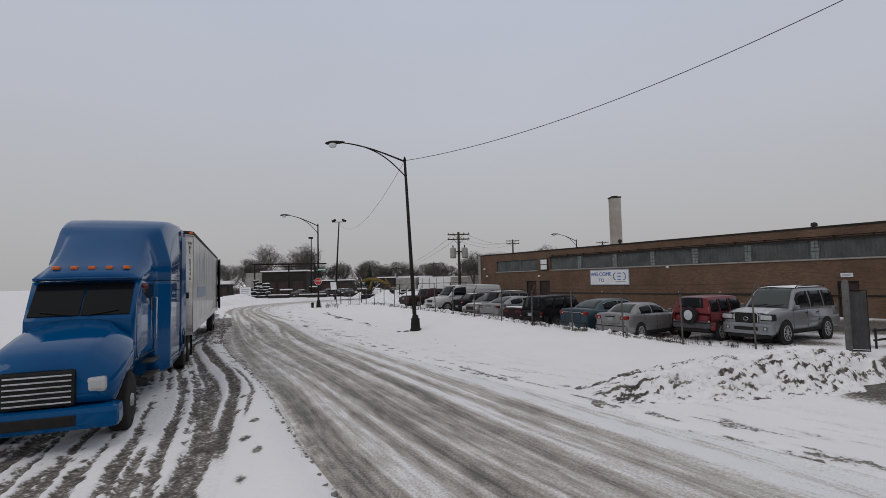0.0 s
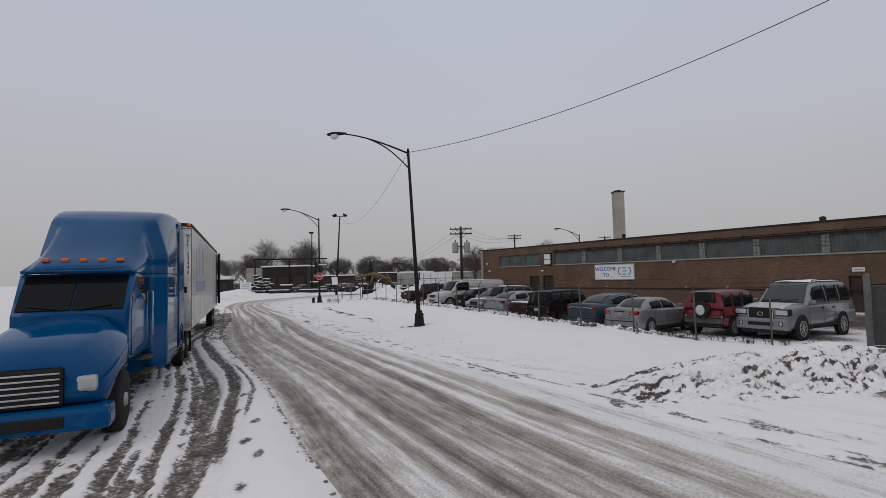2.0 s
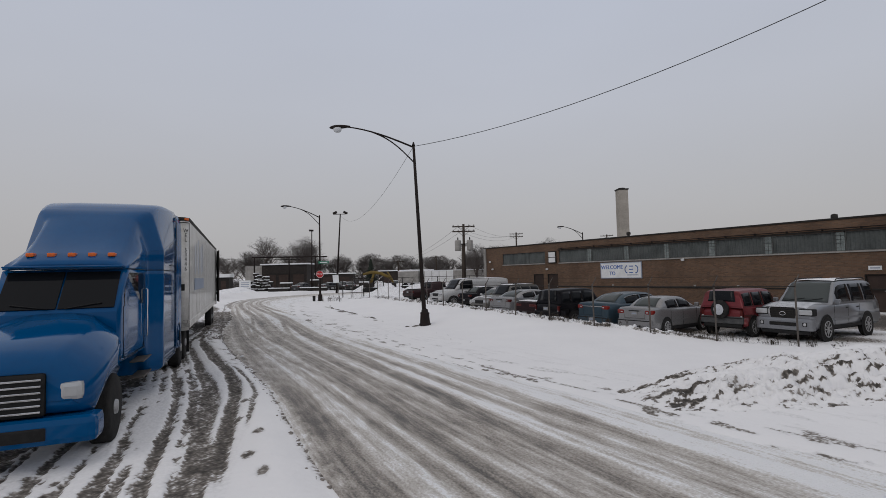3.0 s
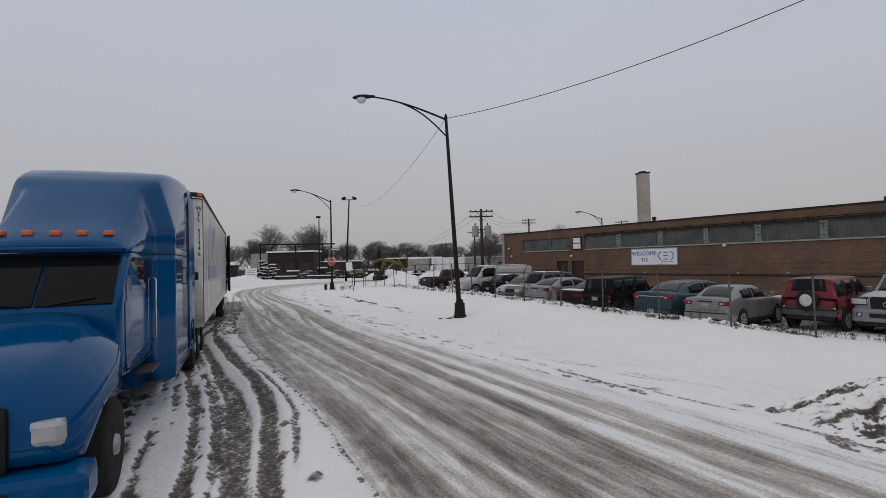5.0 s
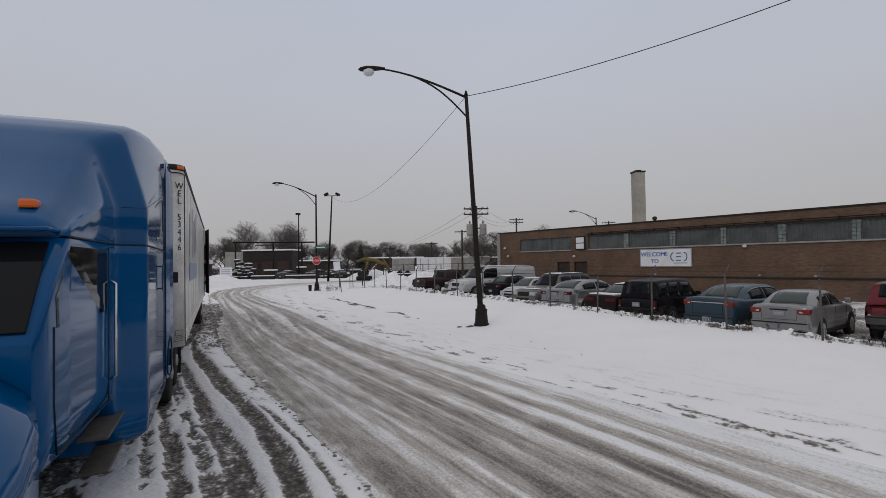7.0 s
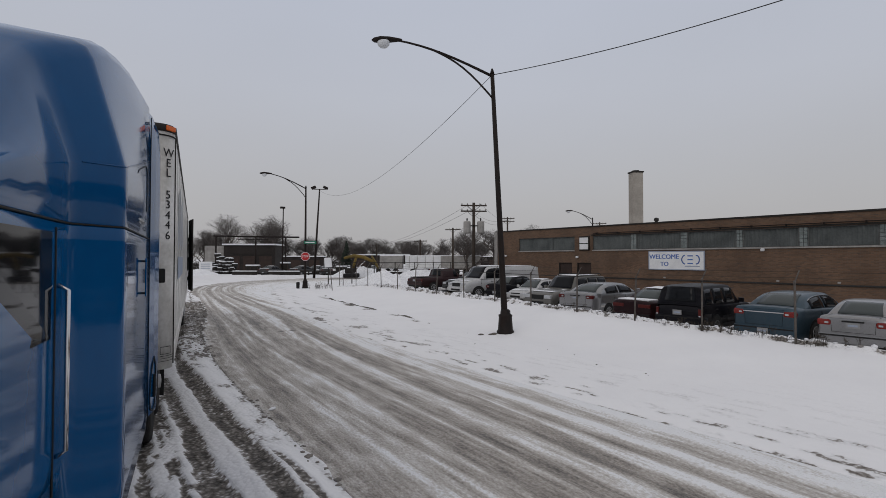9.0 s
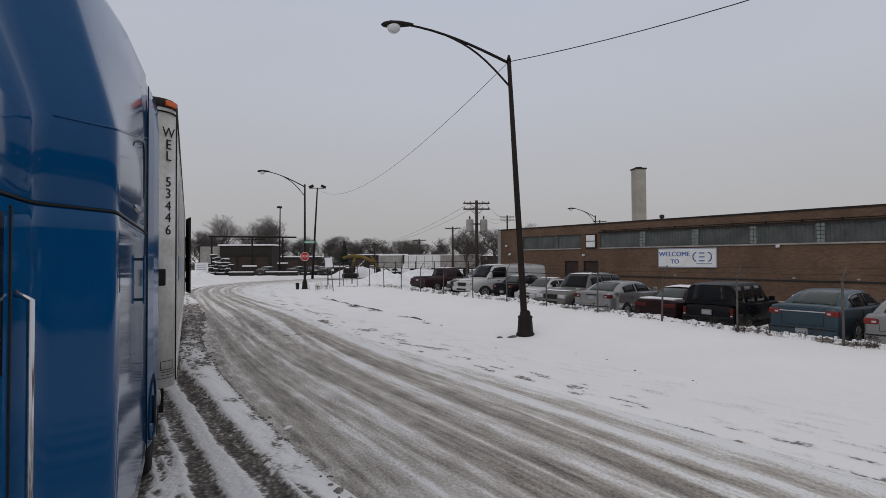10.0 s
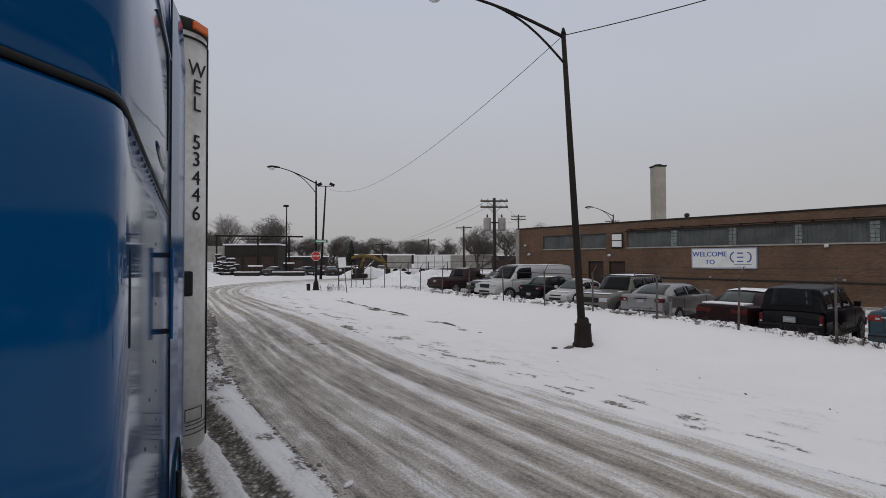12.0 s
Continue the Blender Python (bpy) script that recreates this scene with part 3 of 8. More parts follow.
def spread(lo, hi, stepsize, far):
    mid = np.arange(lo, hi + stepsize / 2, stepsize)
    out, s_, v = [], stepsize, hi
    while v < far:
        s_ *= 1.13
        v += s_
        out.append(v)
    out = np.array(out)
    return np.concatenate([(lo - (out - hi))[::-1], mid, out])


gx = np.unique(np.round(np.concatenate([spread(-14.5, 6.5, 0.10, 2500), np.arange(-14.0, -8.4, 0.05)]), 3))
gy = spread(-21.5, 10.0, 0.08, 2500)
GX, GY = np.meshgrid(gx, gy)
far_fade = 1 - step(60, 140, np.hypot(GX, GY))
GZ = np.where(far_fade > 0, ground_height(GX, GY), -0.02) * far_fade - 0.02 * (1 - far_fade)
nx, ny = len(gx), len(gy)
idx = np.arange(nx * ny).reshape(ny, nx)
quads = np.stack([idx[:-1, :-1], idx[:-1, 1:], idx[1:, 1:], idx[1:, :-1]], -1).reshape(-1, 4)
ground = sheet(np.stack([GX, GY, GZ], -1).reshape(-1, 3).tolist(), quads.tolist(), "ground", M_SNOW)
ground.data.attributes.new("dirt", "FLOAT", "POINT").data.foreach_set("value", (ground_dirt(GX, GY) * far_fade).ravel())
tagged(ground, "snow-covered ground with wheel tracks and trodden dirt", "ground", kind="structure")

# roadway strip with ruts
NU = 128
EL, ER = along(ROAD_L, 2600), along(ROAD_R, 2600)
keep = (EL[:, 1] > -45)
EL, ER = EL[keep], ER[keep]
u = np.linspace(0, 1, NU)
RX = EL[:, None, 0] * (1 - u) + ER[:, None, 0] * u
RY = EL[:, None, 1] * (1 - u) + ER[:, None, 1] * u
run = np.concatenate([[0], np.cumsum(np.hypot(*np.diff((EL + ER) / 2, axis=0).T))])
wid = np.hypot(*(ER - EL).T)
U, V = u[None, :] * wid[:, None], np.repeat(run[:, None], NU, 1)
sway = 0.5 * (fractal(V * 0.06, V * 0 + 2, 2) - 0.5)
rd = np.zeros_like(U)
rz = np.zeros_like(U)
for c, wd, a in ((0.45, 0.30, 0.62), (1.05, 0.16, 0.5), (1.75, 0.30, 0.62), (2.35, 0.22, 0.46), (2.95, 0.26, 0.6), (3.55, 0.18, 0.42), (4.2, 0.26, 0.5), (4.85, 0.18, 0.3), (5.4, 0.15, 0.22)):
    cc = c + sway * (1 + 0.4 * math.sin(c * 7)) + 0.12 * np.sin(V * 0.11 + c * 5)
    g_ = np.exp(-np.abs((U - cc) / wd) ** 3.5)
    rd = np.maximum(rd, 1.12 * a * g_ * (0.75 + 0.5 * fractal(U * 2 + c, V * 0.15, 2)))
    rz = rz - 0.022 * g_
edge_c = 0.22 + 0.1 * np.sin(V * 0.4)
rd = np.maximum(rd, 0.66 * np.exp(-((U - edge_c) / 0.24) ** 2) * np.clip(1.6 * fractal(U * 9, V * 4.5, 4) + 0.1, 0, 1))
for c, ph, wd, a in ((1.4, 0.3, 0.12, 0.62), (2.2, 1.4, 0.12, 0.55), (3.1, 2.2, 0.13, 0.6), (2.7, 4.0, 0.11, 0.55), (0.9, 5.1, 0.12, 0.62)):
    cc = c + 0.9 * np.sin(V * 0.075 + ph)
    rd = np.maximum(rd, a * np.exp(-np.abs((U - cc) / wd) ** 4) * (0.6 + 0.7 * fractal(U * 3 + c, V * 0.3, 2)))
rd = np.maximum(rd, 0.24 * step(0, 0.3, U) * (1 - step(0.45, 0.85, U / wid[:, None])))
for px_, py_ in ((-5.19, 5.24), (-4.89, 4.98)):
    rd = np.maximum(rd, 0.95 * np.exp(-(((RX - px_) / 0.13) ** 2 + ((RY - py_) / 0.2) ** 2) ** 2))
rd = rd + 0.15 * step(20, 60, V - 45) * (1 - u[None, :]) * 0.6
rd = rd * (1 - 0.75 * step(0.80, 1.0, u[None, :])) * (1 - 0.10 * step(-12, -6, RY))
rz = rz + 0.012 * (fractal(U * 6, V * 1.4, 3) - 0.5) + 0.02 * (fractal(U * 9, V * 0.35, 3) - 0.5) + 0.012
rz[:, 0], rz[:, -1] = -0.06, -0.06
idx = np.arange(RX.size).reshape(RX.shape)
quads = np.stack([idx[:-1, :-1], idx[:-1, 1:], idx[1:, 1:], idx[1:, :-1]], -1).reshape(-1, 4)
road = sheet(np.stack([RX, RY, rz], -1).reshape(-1, 3).tolist(), quads.tolist(), "road", M_ROAD)
road.data.attributes.new("dirt", "FLOAT", "POINT").data.foreach_set("value", np.clip(rd, 0, 1).ravel())
uvl = road.data.uv_layers.new(name="along")
loops = np.empty(len(road.data.loops), int)
road.data.loops.foreach_get("vertex_index", loops)
uvl.data.foreach_set("uv", np.stack([U.ravel()[loops], V.ravel()[loops]], -1).ravel())
tagged(road, "road of packed snow and brown slush with wheel ruts", "road", kind="structure")

# kerb that breaks out of the snow here and there
def kerb_run(y0, y1, seed):
    ys = np.arange(y0, y1, 0.06)
    xs = kerb_x(ys) + 0.28
    up = (fractal(ys * 0.9 + seed, ys * 0 + 3.3, 2) - 0.50) * 0.14 + (fractal(ys * 5, ys * 0 + seed, 3) - 0.5) * 0.10
    zs = ground_height(xs, ys)
    vs, fs = [], []
    for i, (x, y, z, e_) in enumerate(zip(xs, ys, zs, np.minimum(up, 0.05))):
        j = 0.03 * math.sin(i * 1.7) + 0.02 * math.sin(i * 4.1)
        vs += [(x - 0.10 + j, y, z - 0.2), (x - 0.07 + j, y, z + e_ - 0.01), (x - 0.04, y, z + e_ + 0.004), (x + 0.02 - j, y, z + e_ - 0.012), (x + 0.06, y, z - 0.2)]
        if i:
            o = 5 * i
            fs += [(o - 5 + k, o - 4 + k, o + 1 + k, o + k) for k in range(4)]
    return tagged(sheet(vs, fs, "kerb", M_ASPHALT), "dark wet kerb breaking through snow", "kerb", kind="structure")


kerb_run(3.5, 19.0, 2.0)

def clods(name, label, n, place, size, mat, seed):
    """Many small uneven lumps in one mesh."""
    r = random.Random(seed)
    bm = bmesh.new()
    for _ in range(n):
        x, y = place(r)
        z = float(ground_height(np.array([x]), np.array([y]))[0])
        s_ = size * (0.35 + 1.3 * r.random() ** 2)
        vs = bmesh.ops.create_icosphere(bm, subdivisions=2 if size > 0.06 else 1, radius=s_)["verts"]
        sc = (1 + r.random(), 0.7 + 0.6 * r.random(), 0.5 + 0.3 * r.random())
        t, ph = r.random() * 6.28, Vector((r.random() * 50, 0, 0))
        for v in vs:
            p = Vector((v.co.x * sc[0], v.co.y * sc[1], v.co.z * sc[2])) * (1 + 0.55 * noise.noise(v.co * (1.6 / s_) + ph))
            v.co = Vector((x + p.x * math.cos(t) - p.y * math.sin(t), y + p.x * math.sin(t) + p.y * math.cos(t), z + p.z + s_ * 0.15))
    return tagged(finish(name, bm, mat, smooth=True), label, "snow" if mat is not M_ASPHALT else "stones", kind="stuff")


# ploughed heap by the gate: s_ runs along it, n_ across it
HS, HN = np.arange(-3.9, 4.3, 0.034), np.arange(-2.7, 1.5, 0.034)
S_, N_ = np.meshgrid(HS, HN)
HX, HY = -0.65 + S_ * 0.93 + N_ * 0.37, -14.75 - S_ * 0.37 + N_ * 0.93
crest = np.interp(S_, [-3.8, -3.0, -1.8, -0.6, 0.8, 2.2, 3.2, 4.1], [0, 0.14, 0.35, 0.52, 0.73, 0.82, 0.62, 0])
wave = 0.25 * (fractal(S_ * 0.9, S_ * 0 + 7, 2) - 0.5)
shape = np.where(N_ > wave, 1 - step(0.0, 1.2, N_ - wave), 1 - step(0.05, 1.9, wave - N_ + 0.25 * (fractal(S_ * 1.7, N_, 3) - 0.5)))
rim_ = step(-3.85, -3.3, S_) * (1 - step(3.7, 4.2, S_)) * step(-2.65, -2.0, N_ - 1.15 * step(1.2, 2.6, S_)) * (1 - step(1.2, 1.45, N_))
front = np.clip(1.15 * np.exp(-((N_ + 1.05) / 0.62) ** 2) + 0.45 * np.exp(-((N_ - 0.05) / 0.3) ** 2) * (1 - step(0.2, 1.2, S_)) + 0.05, 0, 1)
ridged = 1 - 2 * np.abs(fractal(S_ * 1.9 + 3, N_ * 4.2, 5) - 0.5)
clod_ = 1.15 * (ridged - 0.72) + 0.42 * (fractal(S_ * 5.0 + 3, N_ * 10.0, 4) - 0.42)
HZ = ground_height(HX, HY) + rim_ * (crest * shape * (0.87 + 0.3 * (fractal(HX * 0.8, HY * 0.8, 2) - 0.5)) + 0.42 * front * clod_ * step(0.02, 0.3, crest * (0.3 + shape))) - 0.03 * (1 - rim_) - 0.02
patchy = step(0.40, 0.56, fractal(S_ * 0.9 + 2, N_ * 1.6 + 5, 3) + 0.10 * np.exp(-((N_ + 1.0) / 0.4) ** 2))
specks = (0.40 + 0.70 * patchy) * np.clip((fractal(S_ * 7.0 + 8, N_ * 17.0, 4) - 0.56) * 7, 0, 1) + (0.45 + 0.6 * patchy) * 0.9 * np.clip((fractal(S_ * 1.7, N_ * 5.0 + 2, 5) - 0.55) * 7, 0, 1)
hd_ = rim_ * (np.exp(-((N_ + 1.1) / 0.75) ** 2) + 0.5 * np.exp(-((N_ - 0.1) / 0.35) ** 2) * (S_ < 0.3)) * specks * 0.85
# dark line at the west end: shade of the undercut, painted through the attribute
hd_ = np.maximum(hd_, rim_ * 0.8 * np.exp(-((N_ - wave * 0.5 + 0.55) / 0.07) ** 2) * step(-3.6, -3.2, S_) * (1 - step(-2.2, -1.8, S_)))
i_ = np.arange(S_.size).reshape(S_.shape)
quads = np.stack([i_[:-1, :-1], i_[:-1, 1:], i_[1:, 1:], i_[1:, :-1]], -1).reshape(-1, 4)
heap = sheet(np.stack([HX, HY, HZ], -1).reshape(-1, 3).tolist(), quads.tolist(), "snow_mound", M_SNOW)
heap.data.attributes.new("dirt", "FLOAT", "POINT").data.foreach_set("value", np.clip(hd_, 0, 1).ravel())
tagged(heap, "rough ploughed snow heap with earth clods in it", "snow heap")
clods("slush_lumps", "grey slush lumps thrown along the road edge", 500, lambda r: (lambda y: (float(left_edge(y)) + 0.03 + r.gauss(0, 0.05), y))(r.uniform(-18, 30)), 0.022, M_SLUSH, 5)
clods("verge_rubble", "dirty churned snow lumps along the verge", 620, lambda r: (lambda y: (float(left_edge(y) + spill(y)) + r.uniform(-0.9, 0.12), y))(r.uniform(1.5, 19)), 0.036, M_SLUSH, 21)
clods("kerb_stones", "dark stones and earth lumps along the buried kerb", 14, lambda r: (lambda y: (float(kerb_x(y)) + r.gauss(0.3, 0.35), y))(r.uniform(-6, 9)), 0.014, M_ASPHALT, 8)
clods("ridge_clods", "dirty grey snow clods along the fence", 420, lambda r: (lambda y: (float(fence_x(y)) + r.gauss(0.13, 0.05), y + 0.5 * math.sin(y * 2.3)))(r.uniform(-10, 29)), 0.034, M_DIRTYSNOW, 16)
clods("ridge_lumps", "lumps of ploughed snow along the fence", 420, lambda r: (lambda y: (float(fence_x(y)) + r.gauss(0.26, 0.10), y))(r.uniform(-10, 29)), 0.048, M_SNOWCAP, 6)

# ---- factory building ----
WX = 20.97
WALL_S, WALL_N, ROOF_Z = -42.0, 22.0, 4.95
SILL_Z, HEAD_Z = 3.12, 4.17


def wall_openings(y0, y1, z0, z1, holes, x0, x1, name, label):
    """A wall in the plane x, with rectangular holes (ya, yb, za, zb) that go through it."""
    ys = sorted({y0, y1, *(h[0] for h in holes), *(h[1] for h in holes)})
    zs = sorted({z0, z1, *(h[2] for h in holes), *(h[3] for h in holes)})
    bm = bmesh.new()
    for a, b_ in zip(ys, ys[1:]):
        for c, d in zip(zs, zs[1:]):
            if not any(h[0] <= a and b_ <= h[1] and h[2] <= c and d <= h[3] for h in holes):
                add_box(bm, x0, x1, a, b_, c, d)
    bmesh.ops.remove_doubles(bm, verts=bm.verts, dist=0.0005)
    seen_, dup = {}, []
    for q in bm.faces:
        key = tuple(round(t, 3) for t in q.calc_center_median())
        if key in seen_:
            dup += [q, seen_[key]]
        seen_[key] = q
    bmesh.ops.delete(bm, geom=list(set(dup)), context="FACES_ONLY")
    return tagged(finish(name, bm, M_BRICK), label, "wall", kind="structure")


# window bays: south edge, north edge
BAYS = [(4.95, 8.05), (1.6, 4.5), (-1.6, 1.2), (-5.0, -2.05), (-8.6, -5.45), (-12.2, -9.05), (-15.8, -12.65), (-19.4, -16.25), (-23.0, -19.85), (-26.6, -23.45)]
BAYS_N = [(8.5, 11.6), (13.25, 15.45), (15.75, 19.1)]
DOORS = [(13.5, 14.78), (11.75, 13.03), (-10.75, -9.78)]
band = (BAYS[-1][0] - 0.4, 11.6, SILL_Z, HEAD_Z)
holes = [band, (13.25, 19.1, SILL_Z, HEAD_Z)]
holes += [(a, b_, -0.2, 2.15 if a > 0 else 1.85) for a, b_ in DOORS]
wall_openings(WALL_S, WALL_N, -0.4, ROOF_Z - 0.12, holes, WX, WX + 0.35, "wall_west", "long tan brick factory wall with a high window band")
bm = box(WX + 0.355, WX + 45, WALL_N - 0.35, WALL_N, -0.4, ROOF_Z - 0.12)
tagged(finish("wall_north", bm, M_BRICK), "tan brick end wall of the factory", "wall", kind="structure")
bm = box(WX + 0.355, WX + 45, WALL_S, WALL_S + 0.35, -0.4, ROOF_Z - 0.12)
tagged(finish("wall_south", bm, M_BRICK), "tan brick end wall of the factory", "wall", kind="structure")
bm = box(WX + 45.0, WX + 45.35, WALL_S, WALL_N, -0.4, ROOF_Z - 0.12)
tagged(finish("wall_east", bm, M_BRICK), "tan brick rear wall of the factory", "wall", kind="structure")
bm = box(WX + 0.36, WX + 44.99, WALL_S + 0.36, WALL_N - 0.36, ROOF_Z - 0.3, ROOF_Z - 0.13)
tagged(finish("roof", bm, M_SNOWCAP), "flat factory roof under snow", "roof", kind="structure")
bm = box(WX + 0.5, WX + 40, WALL_S + 1, WALL_N - 1, -0.25, -0.1)
tagged(finish("factory_floor", bm, M_CONC), "concrete floor inside the factory", "floor", kind="structure")
bm = bmesh.new()
add_box(bm, WX - 0.06, WX + 0.40, WALL_S - 0.05, WALL_N + 0.06, ROOF_Z - 0.12, ROOF_Z - 0.02, 0.015)
tagged(finish("coping", bm, M_TRIM), "dark metal coping along the roof edge", "trim", kind="structure")
bm = box(WX - 0.05, WX + 0.02, WALL_S, 11.7, HEAD_Z + 0.02, HEAD_Z + 0.10)
tagged(finish("window_lintel", bm, M_TRIM), "dark steel lintel over the window band", "trim", kind="structure")
bm = box(WX - 0.07, WX + 0.1, BAYS[-1][0] - 0.4, 11.6, SILL_Z - 0.09, SILL_Z - 0.004, 0.01)
tagged(finish("window_sill", bm, M_CONC), "pale concrete sill under the window band", "trim", kind="structure")
bm = box(WX - 0.07, WX + 0.1, 13.25, 19.1, SILL_Z - 0.09, SILL_Z - 0.004, 0.01)
tagged(finish("window_sill", bm, M_CONC), "pale concrete sill under the window band", "trim", kind="structure")
bm = box(WX - 0.045, WX - 0.003, WALL_S, 11.7, 1.02, 1.11)
tagged(finish("wall_rail", bm, M_TRIM), "dark bumper rail along the brick wall", "trim", kind="structure")
bm = box(WX - 0.10, WX + 0.02, WALL_N - 0.32, WALL_N + 0.04, -0.3, ROOF_Z - 0.10, 0.02)
tagged(finish("corner_pilaster", bm, M_CONC), "pale grey corner strip of the factory wall", "trim", kind="structure")


def corrugated(a, b_, z0, z1, pitch, depth, mat, parent):
    n = max(2, int((b_ - a) / pitch)) * 4
    vs, fs = [], []
    for i in range(n + 1):
        y = a + (b_ - a) * i / n
        dx = depth * (0, 1, 1, 0)[i % 4]
        vs += [(WX + 0.12 + dx, y, z0), (WX + 0.12 + dx, y, z1), (WX + 0.145 + dx, y, z1), (WX + 0.145 + dx, y, z0)]
    for i in range(n):
        o = i * 4
        for k in range(4):
            fs.append((o + k, o + (k + 1) % 4, o + 4 + (k + 1) % 4, o + 4 + k))
    return sheet(vs, fs, "panel", mat, parent, smooth=False)


def window_bay(name, a, b_, mat, pitch, label):
    w = empty(name, Matrix.Identity(4), label, "window", "factory windows", "structure")
    corrugated(a, b_, SILL_Z, HEAD_Z, pitch, 0.035, mat, w)
    bm = bmesh.new()
    for y in (a, b_):
        add_box(bm, WX + 0.07, WX + 0.11, y - 0.025, y + 0.025, SILL_Z, HEAD_Z)
    for z in (SILL_Z + 0.02, HEAD_Z - 0.02):
        add_box(bm, WX + 0.055, WX + 0.105, a, b_, z - 0.02, z + 0.02)
    part("frame", bm, M_PANELFRAME, w)
    return w


for i, (a, b_) in enumerate(BAYS + BAYS_N):
    pitch = 0.2 if a < 8 else 0.4
    window_bay("window_%d" % (i + 1), a, b_, M_CORR, pitch, "grey corrugated translucent window panel in a steel frame")
edges = sorted(BAYS + [BAYS_N[0]])
for (a0, a1), (b0, b1) in zip(edges, edges[1:]):
    gb = empty("glass_block_panel", Matrix.Identity(4), "narrow panel of frosted glass blocks between windows", "glass blocks", "glass block panels", "structure")
    cols, rows_ = 2, 5
    for i in range(cols):
        for j in range(rows_):
            w_, h_ = (b0 - a1 - 0.06) / cols, (HEAD_Z - SILL_Z) / rows_
            y, z = a1 + 0.03 + i * w_, SILL_Z + j * h_
            part("block", box(WX + 0.04, WX + 0.14, y + 0.008, y + w_ - 0.008, z + 0.008, z + h_ - 0.008, 0.012), M_BLOCK, gb)
bm = box(WX + 0.05, WX + 0.3, 15.44, 15.76, SILL_Z, HEAD_Z)
tagged(finish("window_mullion", bm, M_CORR), "grey mullion between the northern windows", "trim", kind="structure")
gp_ = empty("wall_pipe", Matrix.Identity(4), "thin dark pipe on brackets above the window band", "pipe", "", "structure")
part("pipe", tube([(WX - 0.13, WALL_S + 0.5, HEAD_Z + 0.17), (WX - 0.13, 11.5, HEAD_Z + 0.17)], 0.026, 8), M_POLE, gp_)
for k in range(29):
    y = 11.2 - k * 1.75
    part("bracket", box(WX - 0.16, WX - 0.001, y - 0.03, y + 0.03, HEAD_Z + 0.11, HEAD_Z + 0.22, 0.006), M_POLE, gp_)
# boxed vent between the northern windows
vent = empty("wall_vent", Matrix.Identity(4), "white louvred ventilator box with a dark frame on brick", "vent")
part("frame", box(WX - 0.10, WX + 0.005, 11.86, 12.78, 3.08, 4.16, 0.02), M_TRIM, vent)
for j in range(2):
    part("panel", box(WX - 0.14, WX - 0.09, 11.94, 12.70, 3.16 + j * 0.48, 3.58 + j * 0.48, 0.015), M_WHITE, vent)
for a, b_ in DOORS:
    top = 2.15 if a > 0 else 1.85
    d = empty("door", Matrix.Identity(4), "dark brown painted steel door in a brick wall", "door", "factory doors", "structure")
    part("leaf", box(WX + 0.10, WX + 0.16, a + 0.06, b_ - 0.06, -0.1, top - 0.06, 0.01), M_BROWNDOOR, d)
    bm = bmesh.new()
    add_box(bm, WX + 0.03, WX + 0.2, a, a + 0.06, -0.1, top)
    add_box(bm, WX + 0.03, WX + 0.2, b_ - 0.06, b_, -0.1, top)
    add_box(bm, WX + 0.03, WX + 0.2, a + 0.06, b_ - 0.06, top - 0.06, top)
    part("frame", bm, M_TRIM, d)
    part("handle", tube([(WX + 0.02, a + 0.16, 0.95), (WX + 0.02, a + 0.16, 1.1)], 0.015), M_CHROME, d)
    part("hinge", tube([(WX + 0.07, b_ - 0.08, 1.5), (WX + 0.07, b_ - 0.08, 1.65)], 0.02), M_TRIM, d)
for y, z in ((-9.9, 2.18), ):
    sg = empty("door_sign", pose(WX - 0.03, y - 0.35, z, 0, 0, 0), "small white notice above a factory door", "sign")
    part("plate", box(-0.01, 0.01, -0.28, 0.28, -0.11, 0.11, 0.004), M_WHITE, sg)
    part("writing_bar", box(-0.016, -0.0105, -0.2, 0.2, -0.03, 0.03), M_GREYINK, sg)
# small wall lamps and boxes
for y, z in ((0.1, 3.0), (12.9, 2.62), (20.9, 3.5), (20.5, 2.75)):
    wl_ = empty("wall_lamp", pose(WX, y, z), "small pale flood light on the brick wall", "lamp", "wall lamps")
    part("arm", tube([(0.02, 0, 0), (-0.12, 0, 0.03)], 0.02), M_TRIM, wl_)
    part("head", box(-0.26, -0.10, -0.09, 0.09, -0.04, 0.09, 0.02, pose(0, 0, 0, 0, -20, 0)), M_WHITE, wl_)
for y in (6.0, -0.6, -3.4):
    jb = empty("junction_box", pose(WX, y, 1.16), "little pale outlet box above the wall rail", "box", "junction boxes")
    part("box", box(-0.05, 0.0, -0.07, 0.07, 0, 0.09, 0.008), M_CONC, jb)

